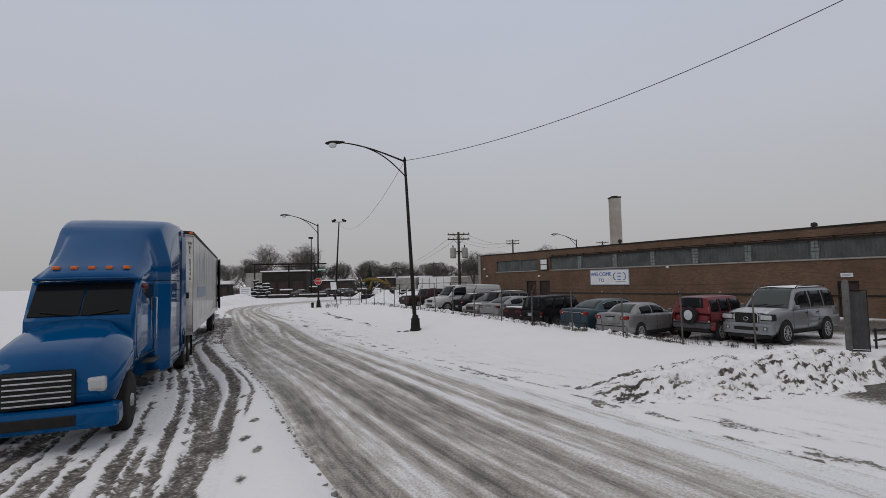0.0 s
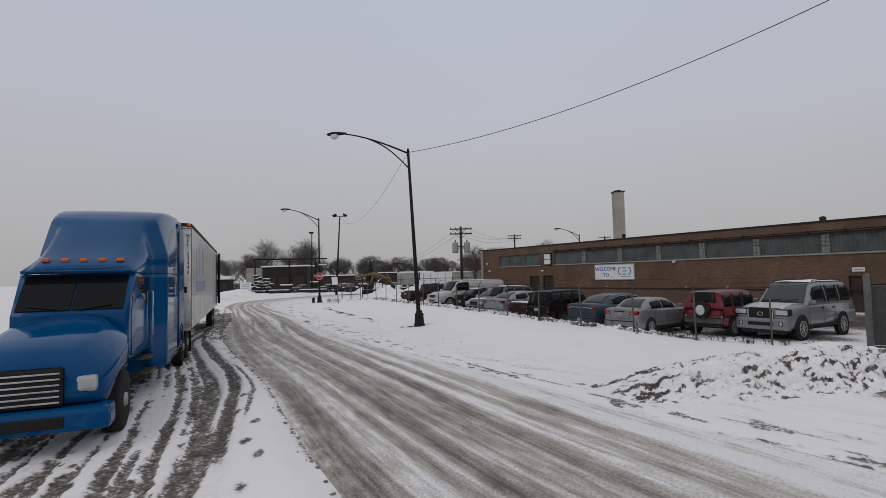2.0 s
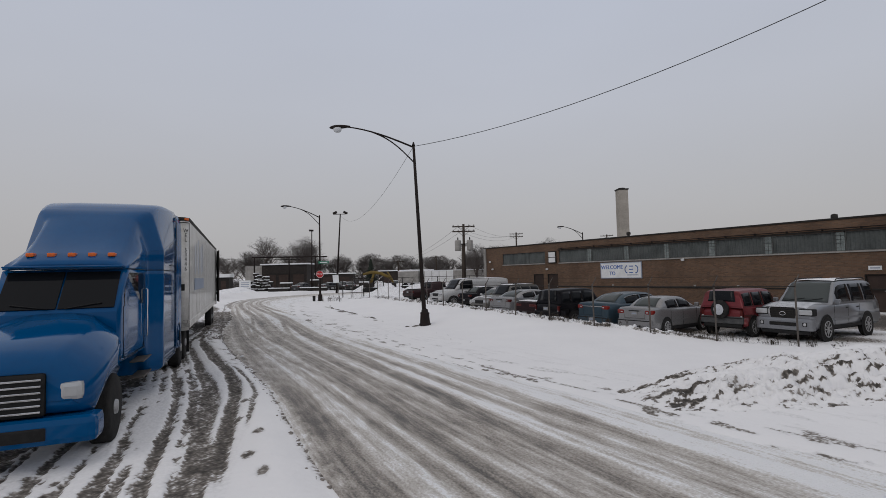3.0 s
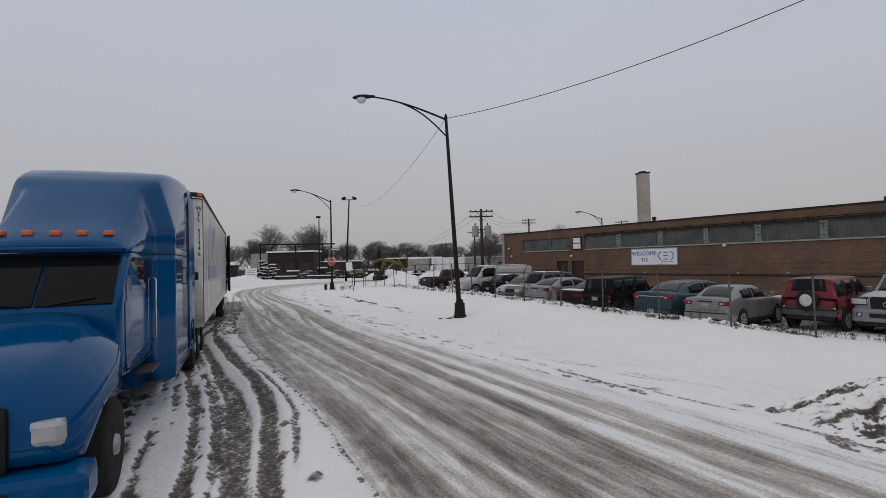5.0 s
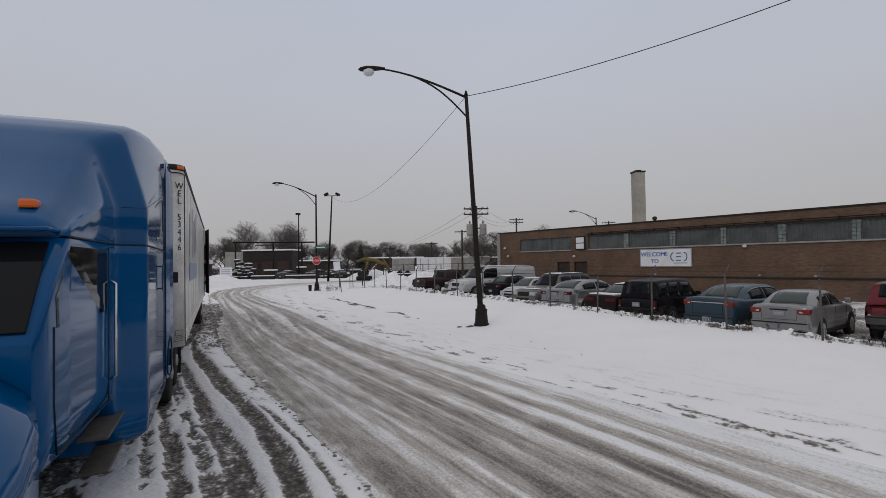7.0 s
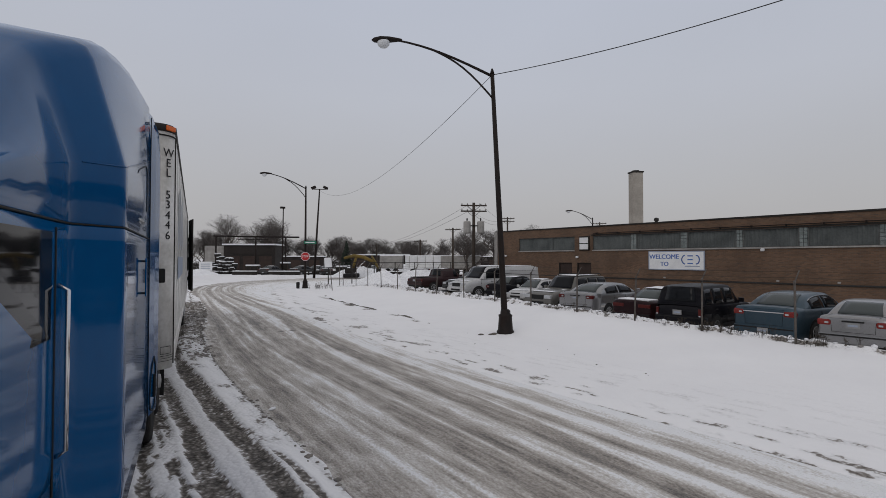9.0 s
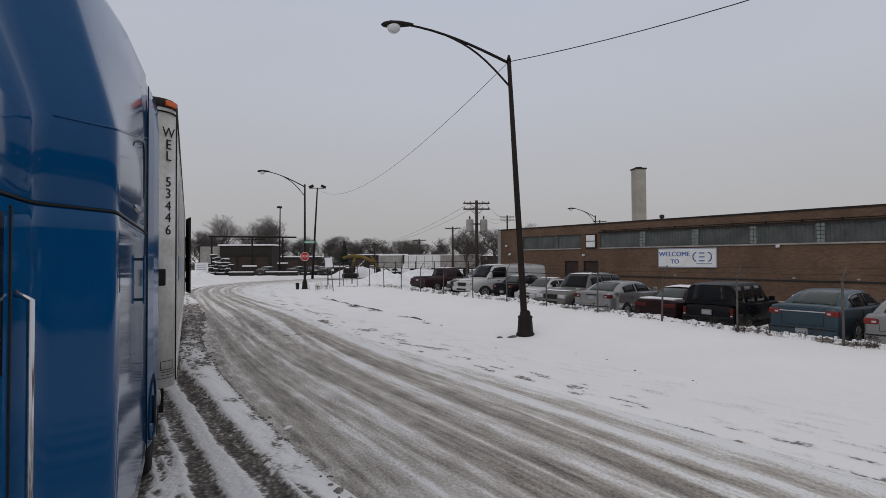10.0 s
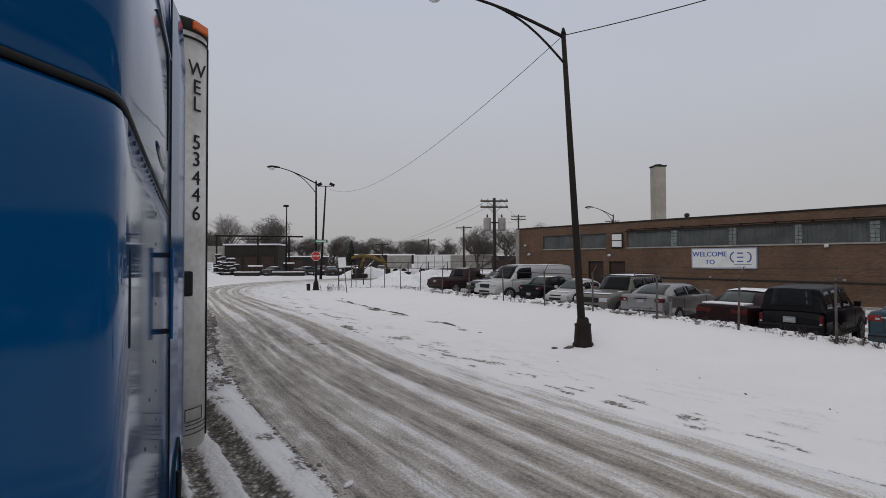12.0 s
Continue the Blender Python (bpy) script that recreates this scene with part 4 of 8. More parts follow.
# welcome banner
sign = empty("welcome_sign", pose(WX - 0.05, 5.24, 2.335), "white WELCOME TO board with blue letters on brick", "sign")
part("board", box(-0.02, 0.045, -1.83, 1.83, -0.59, 0.59, 0.008), M_WHITE, sign)
bm = bmesh.new()
for a in ((-1.86, -1.80, -0.62, 0.62), (1.80, 1.86, -0.62, 0.62), (-1.80, 1.80, 0.56, 0.62), (-1.80, 1.80, -0.62, -0.56)):
    add_box(bm, -0.028, 0.045, *a)
part("frame", bm, M_GREYINK, sign)
FACE_W = Matrix.Rotation(radians(-90), 4, "Z") @ Matrix.Rotation(radians(90), 4, "X")
for q in (0, 1):
    # two passes side by side give the heavy painted stroke
    lettering("lettering", "WELCOME", 0.42, M_BLUEINK, sign, Matrix.Translation((-0.024 - 0.002 * q, 0.79 - 0.024 * q, 0.24)) @ FACE_W)
    lettering("lettering", "TO", 0.40, M_BLUEINK, sign, Matrix.Translation((-0.024 - 0.002 * q, 0.75 - 0.024 * q, -0.24)) @ FACE_W)
# the mark beside the words: three bent strokes and a bar


def stroke(pts, r, name, mat):
    bm = bmesh.new()
    for (y0, z0), (y1, z1) in zip(pts, pts[1:]):
        v = Vector((0, y1 - y0, z1 - z0))
        nrm = Vector((0, -v.z, v.y)).normalized() * r
        e_ = v.normalized() * r * 0.3
        a, b_ = Vector((-0.026, y0, z0)) - e_, Vector((-0.026, y1, z1)) + e_
        vs = [bm.verts.new(p + Vector((dx, 0, 0))) for dx in (0, 0.006) for p in (a + nrm, b_ + nrm, b_ - nrm, a - nrm)]
        for q in ((0, 1, 2, 3), (7, 6, 5, 4), (0, 4, 5, 1), (1, 5, 6, 2), (2, 6, 7, 3), (3, 7, 4, 0)):
            bm.faces.new([vs[k] for k in q])
    part(name, bm, mat, sign)


stroke([(-0.72 - 0.0 + 0.30 * math.cos(radians(a)) , 0.06 + 0.30 * math.sin(radians(a))) for a in range(-70, 75, 14)], 0.035, "mark", M_BLUEINK)
for z in (0.30, 0.06, -0.18):
    stroke([(-0.80, z), (-1.12, z)], 0.035, "mark", M_BLUEINK)
stroke([(-1.36 + 0.18 * math.cos(radians(a)), 0.06 + 0.27 * math.sin(radians(a))) for a in range(80, 281, 20)], 0.035, "mark", M_BLUEINK)
stroke([(-0.62, -0.36), (-1.55, -0.36)], 0.03, "writing_bar", M_GREYINK)

# chimney and roof vents
ch = empty("chimney", pose(42.7, 21.05, 0, 0, 0, -33), "tall pale rendered chimney stack behind the roof", "chimney")
part("shaft", box(-0.6, 0.6, -0.6, 0.6, 0, 12.45, 0.04), M_STONE, ch)
part("cap", box(-0.68, 0.68, -0.68, 0.68, 12.45, 12.62, 0.04), M_TRIM, ch)
part("flue", lathe([(0.4, 12.6), (0.4, 12.75), (0.36, 12.75)], 16), M_TRIM, ch)
for x, y, h in ((33.0, 13.2, 1.2), (30.0, -5.6, 0.85), (28.0, 3.5, 0.25), (30.0, 1.0, 0.25)):
    v = empty("roof_vent", pose(x, y, ROOF_Z - 0.14), "small dark capped vent pipe on the flat roof", "vent", "roof vents")
    part("pipe", lathe([(0.14, 0), (0.14, h)], 12), M_TRIM, v)
    part("cowl", lathe([(0.2, h - 0.04), (0.22, h + 0.02), (0.2, h + 0.2), (0.05, h + 0.26)], 12), M_TRIM, v)

# ---- street furniture ----
def gz(x, y):
    return float(ground_height(np.array([float(x)]), np.array([float(y)]))[0])


def street_lamp(x, y, height, arm_az, lean, label, arm=3.0, group="street lamps", base=True):
    """A dark steel lamp post with a braced curved arm and a cobra head."""
    L = empty("street_lamp", pose(x, y, gz(x, y) if y < 40 else 0), label, "street lamp", group)
    top = Vector((lean[0], lean[1], height))
    at = lambda f_: top * f_
    part("post", tube([at(0.0), at(0.1), at(0.5), at(1.0)], [0.105, 0.10, 0.085, 0.062], 12), M_POLE, L)
    part("cap", tube([at(0.995), at(1.0) + Vector((0, 0, 0.12))], [0.075, 0.03], 10), M_POLE, L)
    if base:
        bm = lathe([(0.27, -0.15), (0.27, 0.06), (0.235, 0.10), (0.205, 0.50), (0.215, 0.52), (0.215, 0.57), (0.16, 0.60), (0.15, 0.70), (0.11, 0.74)], 8)
        part("base", bm, M_POLE, L, "rusty flared octagonal base")
    d = Vector((math.cos(radians(arm_az)), math.sin(radians(arm_az)), 0))
    curve = [at(0.985) + d * arm * s_ + Vector((0, 0, 1.0 * math.sin(s_ * 1.35))) for s_ in np.linspace(0, 1, 9)]
    part("arm", tube(curve, [0.045, 0.045, 0.042, 0.04, 0.038, 0.036, 0.034, 0.032, 0.03], 8), M_POLE, L)
    foot = at(0.895)
    lo = [foot + (curve[5] - foot) * s_ + Vector((0, 0, 0.22 * math.sin(s_ * math.pi))) for s_ in np.linspace(0, 1, 9)]
    part("brace", tube(lo, 0.03, 8), M_POLE, L)
    end = curve[-1]
    m = Matrix.Translation(end) @ Matrix.Rotation(radians(arm_az), 4, "Z") @ Matrix.Rotation(radians(4), 4, "Y")
    bm = bmesh.new()
    rings = []
    for s_, w_, h0, h1 in ((-0.25, 0.03, -0.03, 0.03), (-0.1, 0.09, -0.06, 0.06), (0.15, 0.14, -0.07, 0.10), (0.42, 0.17, -0.08, 0.11), (0.62, 0.12, -0.06, 0.07), (0.70, 0.03, -0.01, 0.02)):
        rings.append([bm.verts.new((s_, w_ * math.cos(t), (h1 if math.sin(t) > 0 else -h0) * math.sin(t))) for t in (2 * math.pi * k / 10 for k in range(10))])
    for r0, r1 in zip(rings, rings[1:]):
        for k in range(10):
            bm.faces.new((r0[k], r0[(k + 1) % 10], r1[(k + 1) % 10], r1[k])).smooth = True
    bm.faces.new(rings[0][::-1])
    bm.faces.new(rings[-1])
    bmesh.ops.transform(bm, matrix=m, verts=bm.verts)
    head = part("head", bm, M_POLE, L)
    bm = lathe([(0.02, -0.25), (0.09, -0.235), (0.15, -0.17), (0.165, -0.06), (0.15, -0.03)], 18, m @ Matrix.Translation((0.34, 0, 0)) @ Matrix.Diagonal((1.2, 1, 1, 1)))
    part("globe", bm, M_LAMPGLASS, head, "frosted glass lamp bowl")
    return L


street_lamp(0.0, 0.0, 8.32, 150.0, (-0.17, 0.42), "dark rusty steel street lamp leaning over snowy lawn", 3.15)
street_lamp(5.5, 28.3, 8.3, 175.0, (0.05, 0.1), "dark steel street lamp at the road bend", 3.0)
street_lamp(38.5, 24.0, 7.1, 150.0, (0, 0), "distant pale street lamp behind the factory roof", 2.6, base=False)

# broken ice and earth at the lamp's foot
for k, (x, y, s_) in enumerate(((-0.42, 0.12, 0.11), (0.34, 0.2, 0.09), (-0.72, 0.35, 0.075))):
    ck = empty("frozen_clod", pose(x, y, gz(x, y)), "frozen clod of earth beside a lamp base", "clod", "frozen clods")
    bm = bmesh.new()
    bmesh.ops.create_icosphere(bm, subdivisions=2, radius=s_)
    rc = random.Random(k)
    for v in bm.verts:
        v.co = Vector((v.co.x * 1.5, v.co.y, v.co.z * 0.5)) * rc.uniform(0.8, 1.15)
    part("clod", bm, M_ASPHALT, ck)
ic = empty("ice_chunk", pose(-8.59, -3.38, 0.03, 0, 0, 30), "small white chunk of ice lying on the road", "ice")
bm = bmesh.new()
bmesh.ops.create_icosphere(bm, subdivisions=2, radius=0.045)
rc = random.Random(3)
for v in bm.verts:
    v.co = Vector((v.co.x * 1.7, v.co.y * 0.8, v.co.z * 0.5)) * rc.uniform(0.8, 1.15)
part("chunk", bm, M_SNOWCAP, ic)

# stop sign and street name blade on the bend's lamp post
st = empty("stop_sign", Matrix.Translation((5.42, 28.12, 2.60)) @ Matrix.Rotation(radians(-32), 4, "Z") @ Matrix.Rotation(radians(90), 4, "X") @ Matrix.Scale(0.86, 4), "red octagonal stop sign on a lamp post", "stop sign")
R8 = Matrix.Rotation(radians(22.5), 4, "Z")
part("border", lathe([(0.43, -0.012), (0.43, -0.002)], 8, R8), M_WHITE, st)
part("plate", lathe([(0.40, -0.004), (0.40, 0.004)], 8, R8), M_RED, st)
lettering("lettering", "STOP", 0.26, M_WHITE, st, Matrix.Translation((0, 0, 0.006)), 0.002)
nb = empty("street_name_sign", Matrix.Translation((5.75, 27.95, 3.75)) @ Matrix.Rotation(radians(-32), 4, "Z"), "green street name blade on a lamp post", "street sign")
part("blade", box(-0.5, 0.5, -0.008, 0.008, -0.11, 0.11, 0.003), M_GREENSIGN, nb)
part("writing_bar", box(-0.36, 0.36, -0.013, -0.0085, -0.04, 0.04), M_WHITE, nb)
part("bracket", box(-0.56, -0.5, -0.03, 0.03, -0.04, 0.04), M_GALV, nb)
bn = empty("litter_bin", pose(4.85, 28.2, gz(5.0, 27.9)) @ Matrix.Scale(0.72, 4), "small dark litter bin beside a lamp post", "bin")
part("drum", lathe([(0.16, -0.1), (0.18, 0.1), (0.2, 0.62), (0.17, 0.62), (0.15, 0.2)], 14), M_BLACKPLASTIC, bn)
part("lid", lathe([(0.21, 0.62), (0.21, 0.66), (0.12, 0.72)], 14), M_BLACKPLASTIC, bn)

ns = empty("notice_post", pose(5.45, 23.2, gz(5.45, 23.2), 0, 0, 0), "white notice board on a leaning thin post", "sign")
part("post", tube([(0, 0, -0.2), (-0.16, 0.25, 2.35)], 0.03, 8), M_GALV, ns)
part("board", box(-0.26, 0.26, -0.012, 0.012, 1.72, 2.42, 0.004, pose(-0.12, 0.17, 0, 4, -4, -32)), M_WHITE, ns)

# flood light mast
fl = empty("floodlight_mast", pose(16.3, 49.2, 0), "tall slim mast with two flood lights", "light mast")
part("mast", tube([(-0.9, -0.5, 0), (0, 0, 11.3)], [0.16, 0.08], 10), M_POLE, fl)
part("crossbar", tube([(-0.65, 0.45, 11.3), (0.65, -0.45, 11.3)], 0.05), M_POLE, fl)
for s_ in (-1, 1):
    part("flood_head", box(-0.3, 0.3, -0.2, 0.2, -0.16, 0.16, 0.04, pose(s_ * 0.62, -s_ * 0.43, 11.5, 0, s_ * 25, -35)), M_POLE, fl)
f2 = empty("floodlight_mast", pose(17.4, 64.7, 0), "far slim mast with a small lamp head", "light mast")
part("mast", tube([(0, 0, 0), (0.1, 0, 10.2)], [0.14, 0.08], 8), M_POLE, f2)
part("flood_head", box(-0.35, 0.35, -0.2, 0.2, 10.1, 10.4, 0.04), M_POLE, f2)


def cable(name, pts, r=0.012, label="thin black overhead cable"):
    bm = bmesh.new()
    add_tube(bm, pts, r, 5)
    return tagged(finish(name, bm, M_CABLE), label, "cable", "overhead cables")


LT = Vector((-0.17, 0.42, 8.24 + gz(0, 0)))
az = radians(-76)
cable("overhead_cable", [LT + Vector((math.cos(az) * r, math.sin(az) * r, -0.067 * r + 0.0085 * r * r)) for r in np.linspace(0, 26, 27)], 0.013)
end = Vector((16.2, 49.1, 11.2))
cable("overhead_cable", [LT.lerp(end, s_) + Vector((0, 0, -2.0 * 4 * s_ * (1 - s_))) for s_ in np.linspace(0, 1, 30)], 0.009)


def utility_pole(x, y, h, az_, arms, label, cans=0, lean=(0, 0)):
    p = empty("utility_pole", pose(x, y, 0, 0, 0, az_), label, "utility pole", "utility poles")
    part("pole", tube([(0, 0, -0.2), (lean[0], lean[1], h)], [0.17, 0.12], 10), M_WOODPOLE, p)
    for k in range(arms):
        z = h - 0.25 - 0.5 * k
        arm_ = part("crossarm", box(-0.06, 0.06, -1.15, 1.15, z - 0.06, z + 0.06, 0.008), M_WOODPOLE, p)
        for y_ in (-1.05, -0.55, 0.55, 1.05):
            part("insulator", lathe([(0.03, z + 0.06), (0.05, z + 0.1), (0.05, z + 0.16), (0.03, z + 0.2)], 8, Matrix.Translation((0, y_, 0))), M_CONC, arm_)
        for s_ in (-1, 1):
            part("brace", tube([(0.05, 0, z - 0.5), (0.05, s_ * 0.55, z - 0.04)], 0.02, 6), M_TRIM, p)
    for k in range(cans):
        y_ = (-0.55, 0.55, 0.0)[k]
        can = part("transformer", lathe([(0.02, h - 2.75), (0.3, h - 2.72), (0.32, h - 2.6), (0.32, h - 1.75), (0.28, h - 1.66), (0.05, h - 1.62)], 16, Matrix.Translation((-0.1, y_ * 1.1, 0))), M_CONC, p, "grey transformer can")
        part("bushing", lathe([(0.05, h - 1.64), (0.07, h - 1.5), (0.04, h - 1.36)], 8, Matrix.Translation((-0.1, y_ * 1.1, 0))), M_TRIM, can)
        part("hanger", box(-0.2, 0.0, min(0, y_ * 1.1), max(0, y_ * 1.1) + 0.05, h - 2.1, h - 2.0), M_TRIM, p)
    return p


utility_pole(18.5, 22.2, 7.4, 55, 2, "wooden utility pole with two transformer cans", 2)
utility_pole(48.0, 47.0, 9.3, 55, 2, "far wooden utility pole with crossarms")
utility_pole(66, 42, 9.0, 30, 1, "far wooden utility pole with one crossarm")
utility_pole(34.7, 44.8, 6.9, 30, 1, "far wooden utility pole with one crossarm")
utility_pole(36.9, 55.8, 5.6, 30, 1, "far short pole with a dark box on top")
utility_pole(36.0, 68, 5.2, 60, 1, "far wooden utility pole with one crossarm")
TP = Vector((18.5, 22.2, 7.2))
for dz, dy in ((0, -1.0), (0, 1.0), (-0.5, 0.6)):
    a, b_ = TP + Vector((0, dy, dz)), Vector((48, 47 + dy, 9.0 + dz))
    cable("overhead_cable", [a.lerp(b_, s_) - Vector((0, 0, 3.2 * s_ * (1 - s_))) for s_ in np.linspace(0, 1, 14)], 0.012)
for dz, dy in ((0, -1.0), (0, 1.0)):
    a, b_ = Vector((18.5, 22.2 + dy, 7.2)), Vector((36, 68 + dy, 5.0))
    cable("overhead_cable", [a.lerp(b_, s_) - Vector((0, 0, 3.0 * s_ * (1 - s_))) for s_ in np.linspace(0, 1, 14)], 0.012)

# ---- chain-link fence ----
fence = empty("chain_link_fence", Matrix.Identity(4), "rusty chain-link fence with angled barbed-wire arms in snow", "fence")
FP = [(float(fence_x(y)), y) for y in (-13.0, -11.0, -9.05, -6.85, -4.6, -2.5, -0.15, 2.4, 4.9, 7.9, 10.95, 13.8, 16.6, 19.5, 22.4, 25.3)] + [(8.9, 28.2), (9.6, 30.3)]
POST_TOP = 1.82
tilt = random.Random(5)
for i, (x, y) in enumerate(FP):
    z = gz(x, y)
    lx, ly = tilt.uniform(-0.05, 0.05), tilt.uniform(-0.05, 0.05)
    p = part("post", tube([(x, y, z - 0.3), (x + lx, y + ly, POST_TOP)], 0.028, 8), M_GALV, fence)
    part("arm", tube([(x + lx, y + ly, POST_TOP), (x + lx + 0.17, y + ly - 0.05, POST_TOP + 0.3)], [0.02, 0.014], 6), M_GALV, p)
    part("post_cap", lathe([(0.034, POST_TOP - 0.03), (0.034, POST_TOP + 0.02), (0.02, POST_TOP + 0.05)], 8, Matrix.Translation((x + lx, y + ly, 0))), M_GALV, p)
for (x0, y0), (x1, y1) in zip(FP, FP[1:]):
    part("top_rail", tube([(x0, y0, POST_TOP - 0.04), (x1, y1, POST_TOP - 0.04)], 0.013, 6), M_WIRE, fence)
    for za, off in ((POST_TOP + 0.12, 0.06), (POST_TOP + 0.27, 0.15)):
        part("barbed_wire", tube([(x0 + off, y0, za), ((x0 + x1) / 2 + off, (y0 + y1) / 2, za - 0.02), (x1 + off, y1, za)], 0.005, 4), M_WIRE, fence)
vs, fs = [], []
for (x0, y0), (x1, y1) in zip(FP, FP[1:]):
    L_ = math.hypot(x1 - x0, y1 - y0)
    zb, zt = min(gz(x0, y0), gz(x1, y1)) - 0.1, POST_TOP - 0.05
    H_ = zt - zb
    nn = int((L_ + H_) / 0.09)
    for k in range(nn):
        for s_ in (0, 1):
            a0 = -H_ + k * 0.09
            a1 = a0 + H_
            c0, c1 = max(a0, 0), min(a1, L_)
            if c1 - c0 < 0.03:
                continue
            q0, q1 = zb + (c0 - a0), zb + (c1 - a0)
            if s_:
                q0, q1 = zt - (c0 - a0), zt - (c1 - a0)
            o = len(vs)
            w_ = 0.0003
            for c, q in ((c0, q0), (c1, q1)):
                px, py = x0 + (x1 - x0) * c / L_, y0 + (y1 - y0) * c / L_
                vs += [(px, py, q + w_), (px + w_, py, q - w_), (px - w_, py, q - w_)]
            fs += [(o, o + 1, o + 4, o + 3), (o + 1, o + 2, o + 5, o + 4), (o + 2, o, o + 3, o + 5)]
mesh_ = sheet(vs, fs, "wire_mesh", M_WIRE, fence, smooth=False)
mesh_["kind"] = "stuff"

# gate post, gate leaf and rails by the heap
gp = empty("gate_post", pose(5.6, -15.15, -0.05), "weathered grey steel gate post with a domed cap", "gate post")
part("post", lathe([(0.085, -0.2), (0.085, 2.14), (0.06, 2.20), (0.02, 2.22)], 16), M_GATEPOST, gp)
part("hinge", box(-0.02, 0.16, -0.03, 0.03, 1.5, 1.6, 0.01), M_TRIM, gp)
part("hinge", box(-0.02, 0.16, -0.03, 0.03, 0.4, 0.5, 0.01), M_TRIM, gp)
gt = empty("gate_leaf", pose(5.75, -15.05, 0, 0, 0, -58) @ Matrix.Diagonal((0.34, 1, 1, 1)), "grey slatted steel gate leaf standing open", "gate")
part("gate_frame", tube([(0, 0, 0.1), (0, 0, 1.85), (1.6, 0, 1.85), (1.6, 0, 0.1), (0, 0, 0.1)], 0.03, 8), M_TRIM, gt)
for k in range(13):
    part("slat", box(0.045 + k * 0.117, 0.157 + k * 0.117, -0.012, 0.012, 0.14, 1.80, 0.003), M_DARKSLAT, gt)
rl = empty("guard_rail", pose(9.0, -15.2, -0.05, 0, 0, -10), "low black two-bar guard rail in the yard", "rail")
for z in (0.25, 0.55):
    part("bar", tube([(-1, 0, z), (3.2, 0, z)], 0.035), M_TRIM, rl)
for x in (-0.9, 1.1, 3.1):
    part("post", tube([(x, 0, -0.1), (x, 0, 0.62)], 0.035), M_TRIM, rl)

# dry weeds along the fence and under the bend's lamp
r_ = random.Random(9)
bm = bmesh.new()


def weed(bm, x, y, h):
    """A few thin dry stalks with short side shoots."""
    z = gz(x, y) - 0.03
    for _ in range(4):
        dx, dy = r_.gauss(0, 0.22) * h, r_.gauss(0, 0.22) * h
        a = Vector((x + r_.gauss(0, 0.03), y + r_.gauss(0, 0.03), z))
        b_, c = a + Vector((dx * 0.4, dy * 0.4, h * 0.6)), a + Vector((dx, dy, h * r_.uniform(0.7, 1.15)))
        add_tube(bm, [a, b_, c], [0.0045, 0.0035, 0.0025], 3, cap=False)
        for _ in range(4):
            p = b_.lerp(c, r_.random())
            add_tube(bm, [p, p + Vector((r_.gauss(0, 0.03), r_.gauss(0, 0.03), r_.uniform(0.01, 0.06)))], [0.005, 0.003], 3, cap=False)


for _ in range(230):
    y = r_.uniform(-14, -3) if r_.random() < 0.72 else r_.uniform(-3, 22)
    k = 0.5 + 0.5 * math.sin(y * 1.7) * math.sin(y * 0.6 + 1)
    if r_.random() < k + 0.15:
        weed(bm, float(fence_x(y)) + r_.gauss(0.12, 0.12), y, r_.uniform(0.08, 0.26))
tagged(finish("weeds", bm, M_WEED), "dry brown weeds poking through fence-line snow", "weeds", kind="stuff")
bm = bmesh.new()
for _ in range(26):
    weed(bm, 5.6 + r_.gauss(0.4, 0.6), 26.8 + r_.gauss(0, 0.5), r_.uniform(0.25, 0.6))
tagged(finish("weeds", bm, M_WEED), "dry tall weeds beside the bend's lamp post", "weeds", kind="stuff")

# ---- parked cars ----
def wheel(parent, x, y, r, w_, rim_mat, side):
    m = Matrix.Translation((x, y, r)) @ Matrix.Rotation(radians(90), 4, "X")
    wv = part("wheel", lathe([(r * 0.66, -w_ / 2), (r * 0.94, -w_ / 2), (r, -w_ / 2 + 0.03), (r, w_ / 2 - 0.03), (r * 0.94, w_ / 2), (r * 0.66, w_ / 2)], 26, m), M_TYRE, parent, "black tyre")
    o = -side * (w_ / 2 + 0.001)
    bm = bmesh.new()
    add_lathe(bm, [(r * 0.67, -0.006), (r * 0.67, 0.004), (r * 0.61, 0.010), (r * 0.60, 0.0)], 26, m @ Matrix.Translation((0, 0, o)) @ (Matrix.Rotation(math.pi, 4, "X") if side > 0 else Matrix.Identity(4)), cap=False)
    for k in range(9):
        t = 2 * math.pi * k / 9
        add_box(bm, 0.04, r * 0.63, -0.019, 0.019, -0.006, 0.018, 0, m @ Matrix.Translation((0, 0, o)) @ Matrix.Rotation(t, 4, "Z"))
    add_lathe(bm, [(0.07, -0.022), (0.07, 0.022)], 12, m @ Matrix.Translation((0, 0, o)))
    part("rim", bm, rim_mat, wv)
    return wv


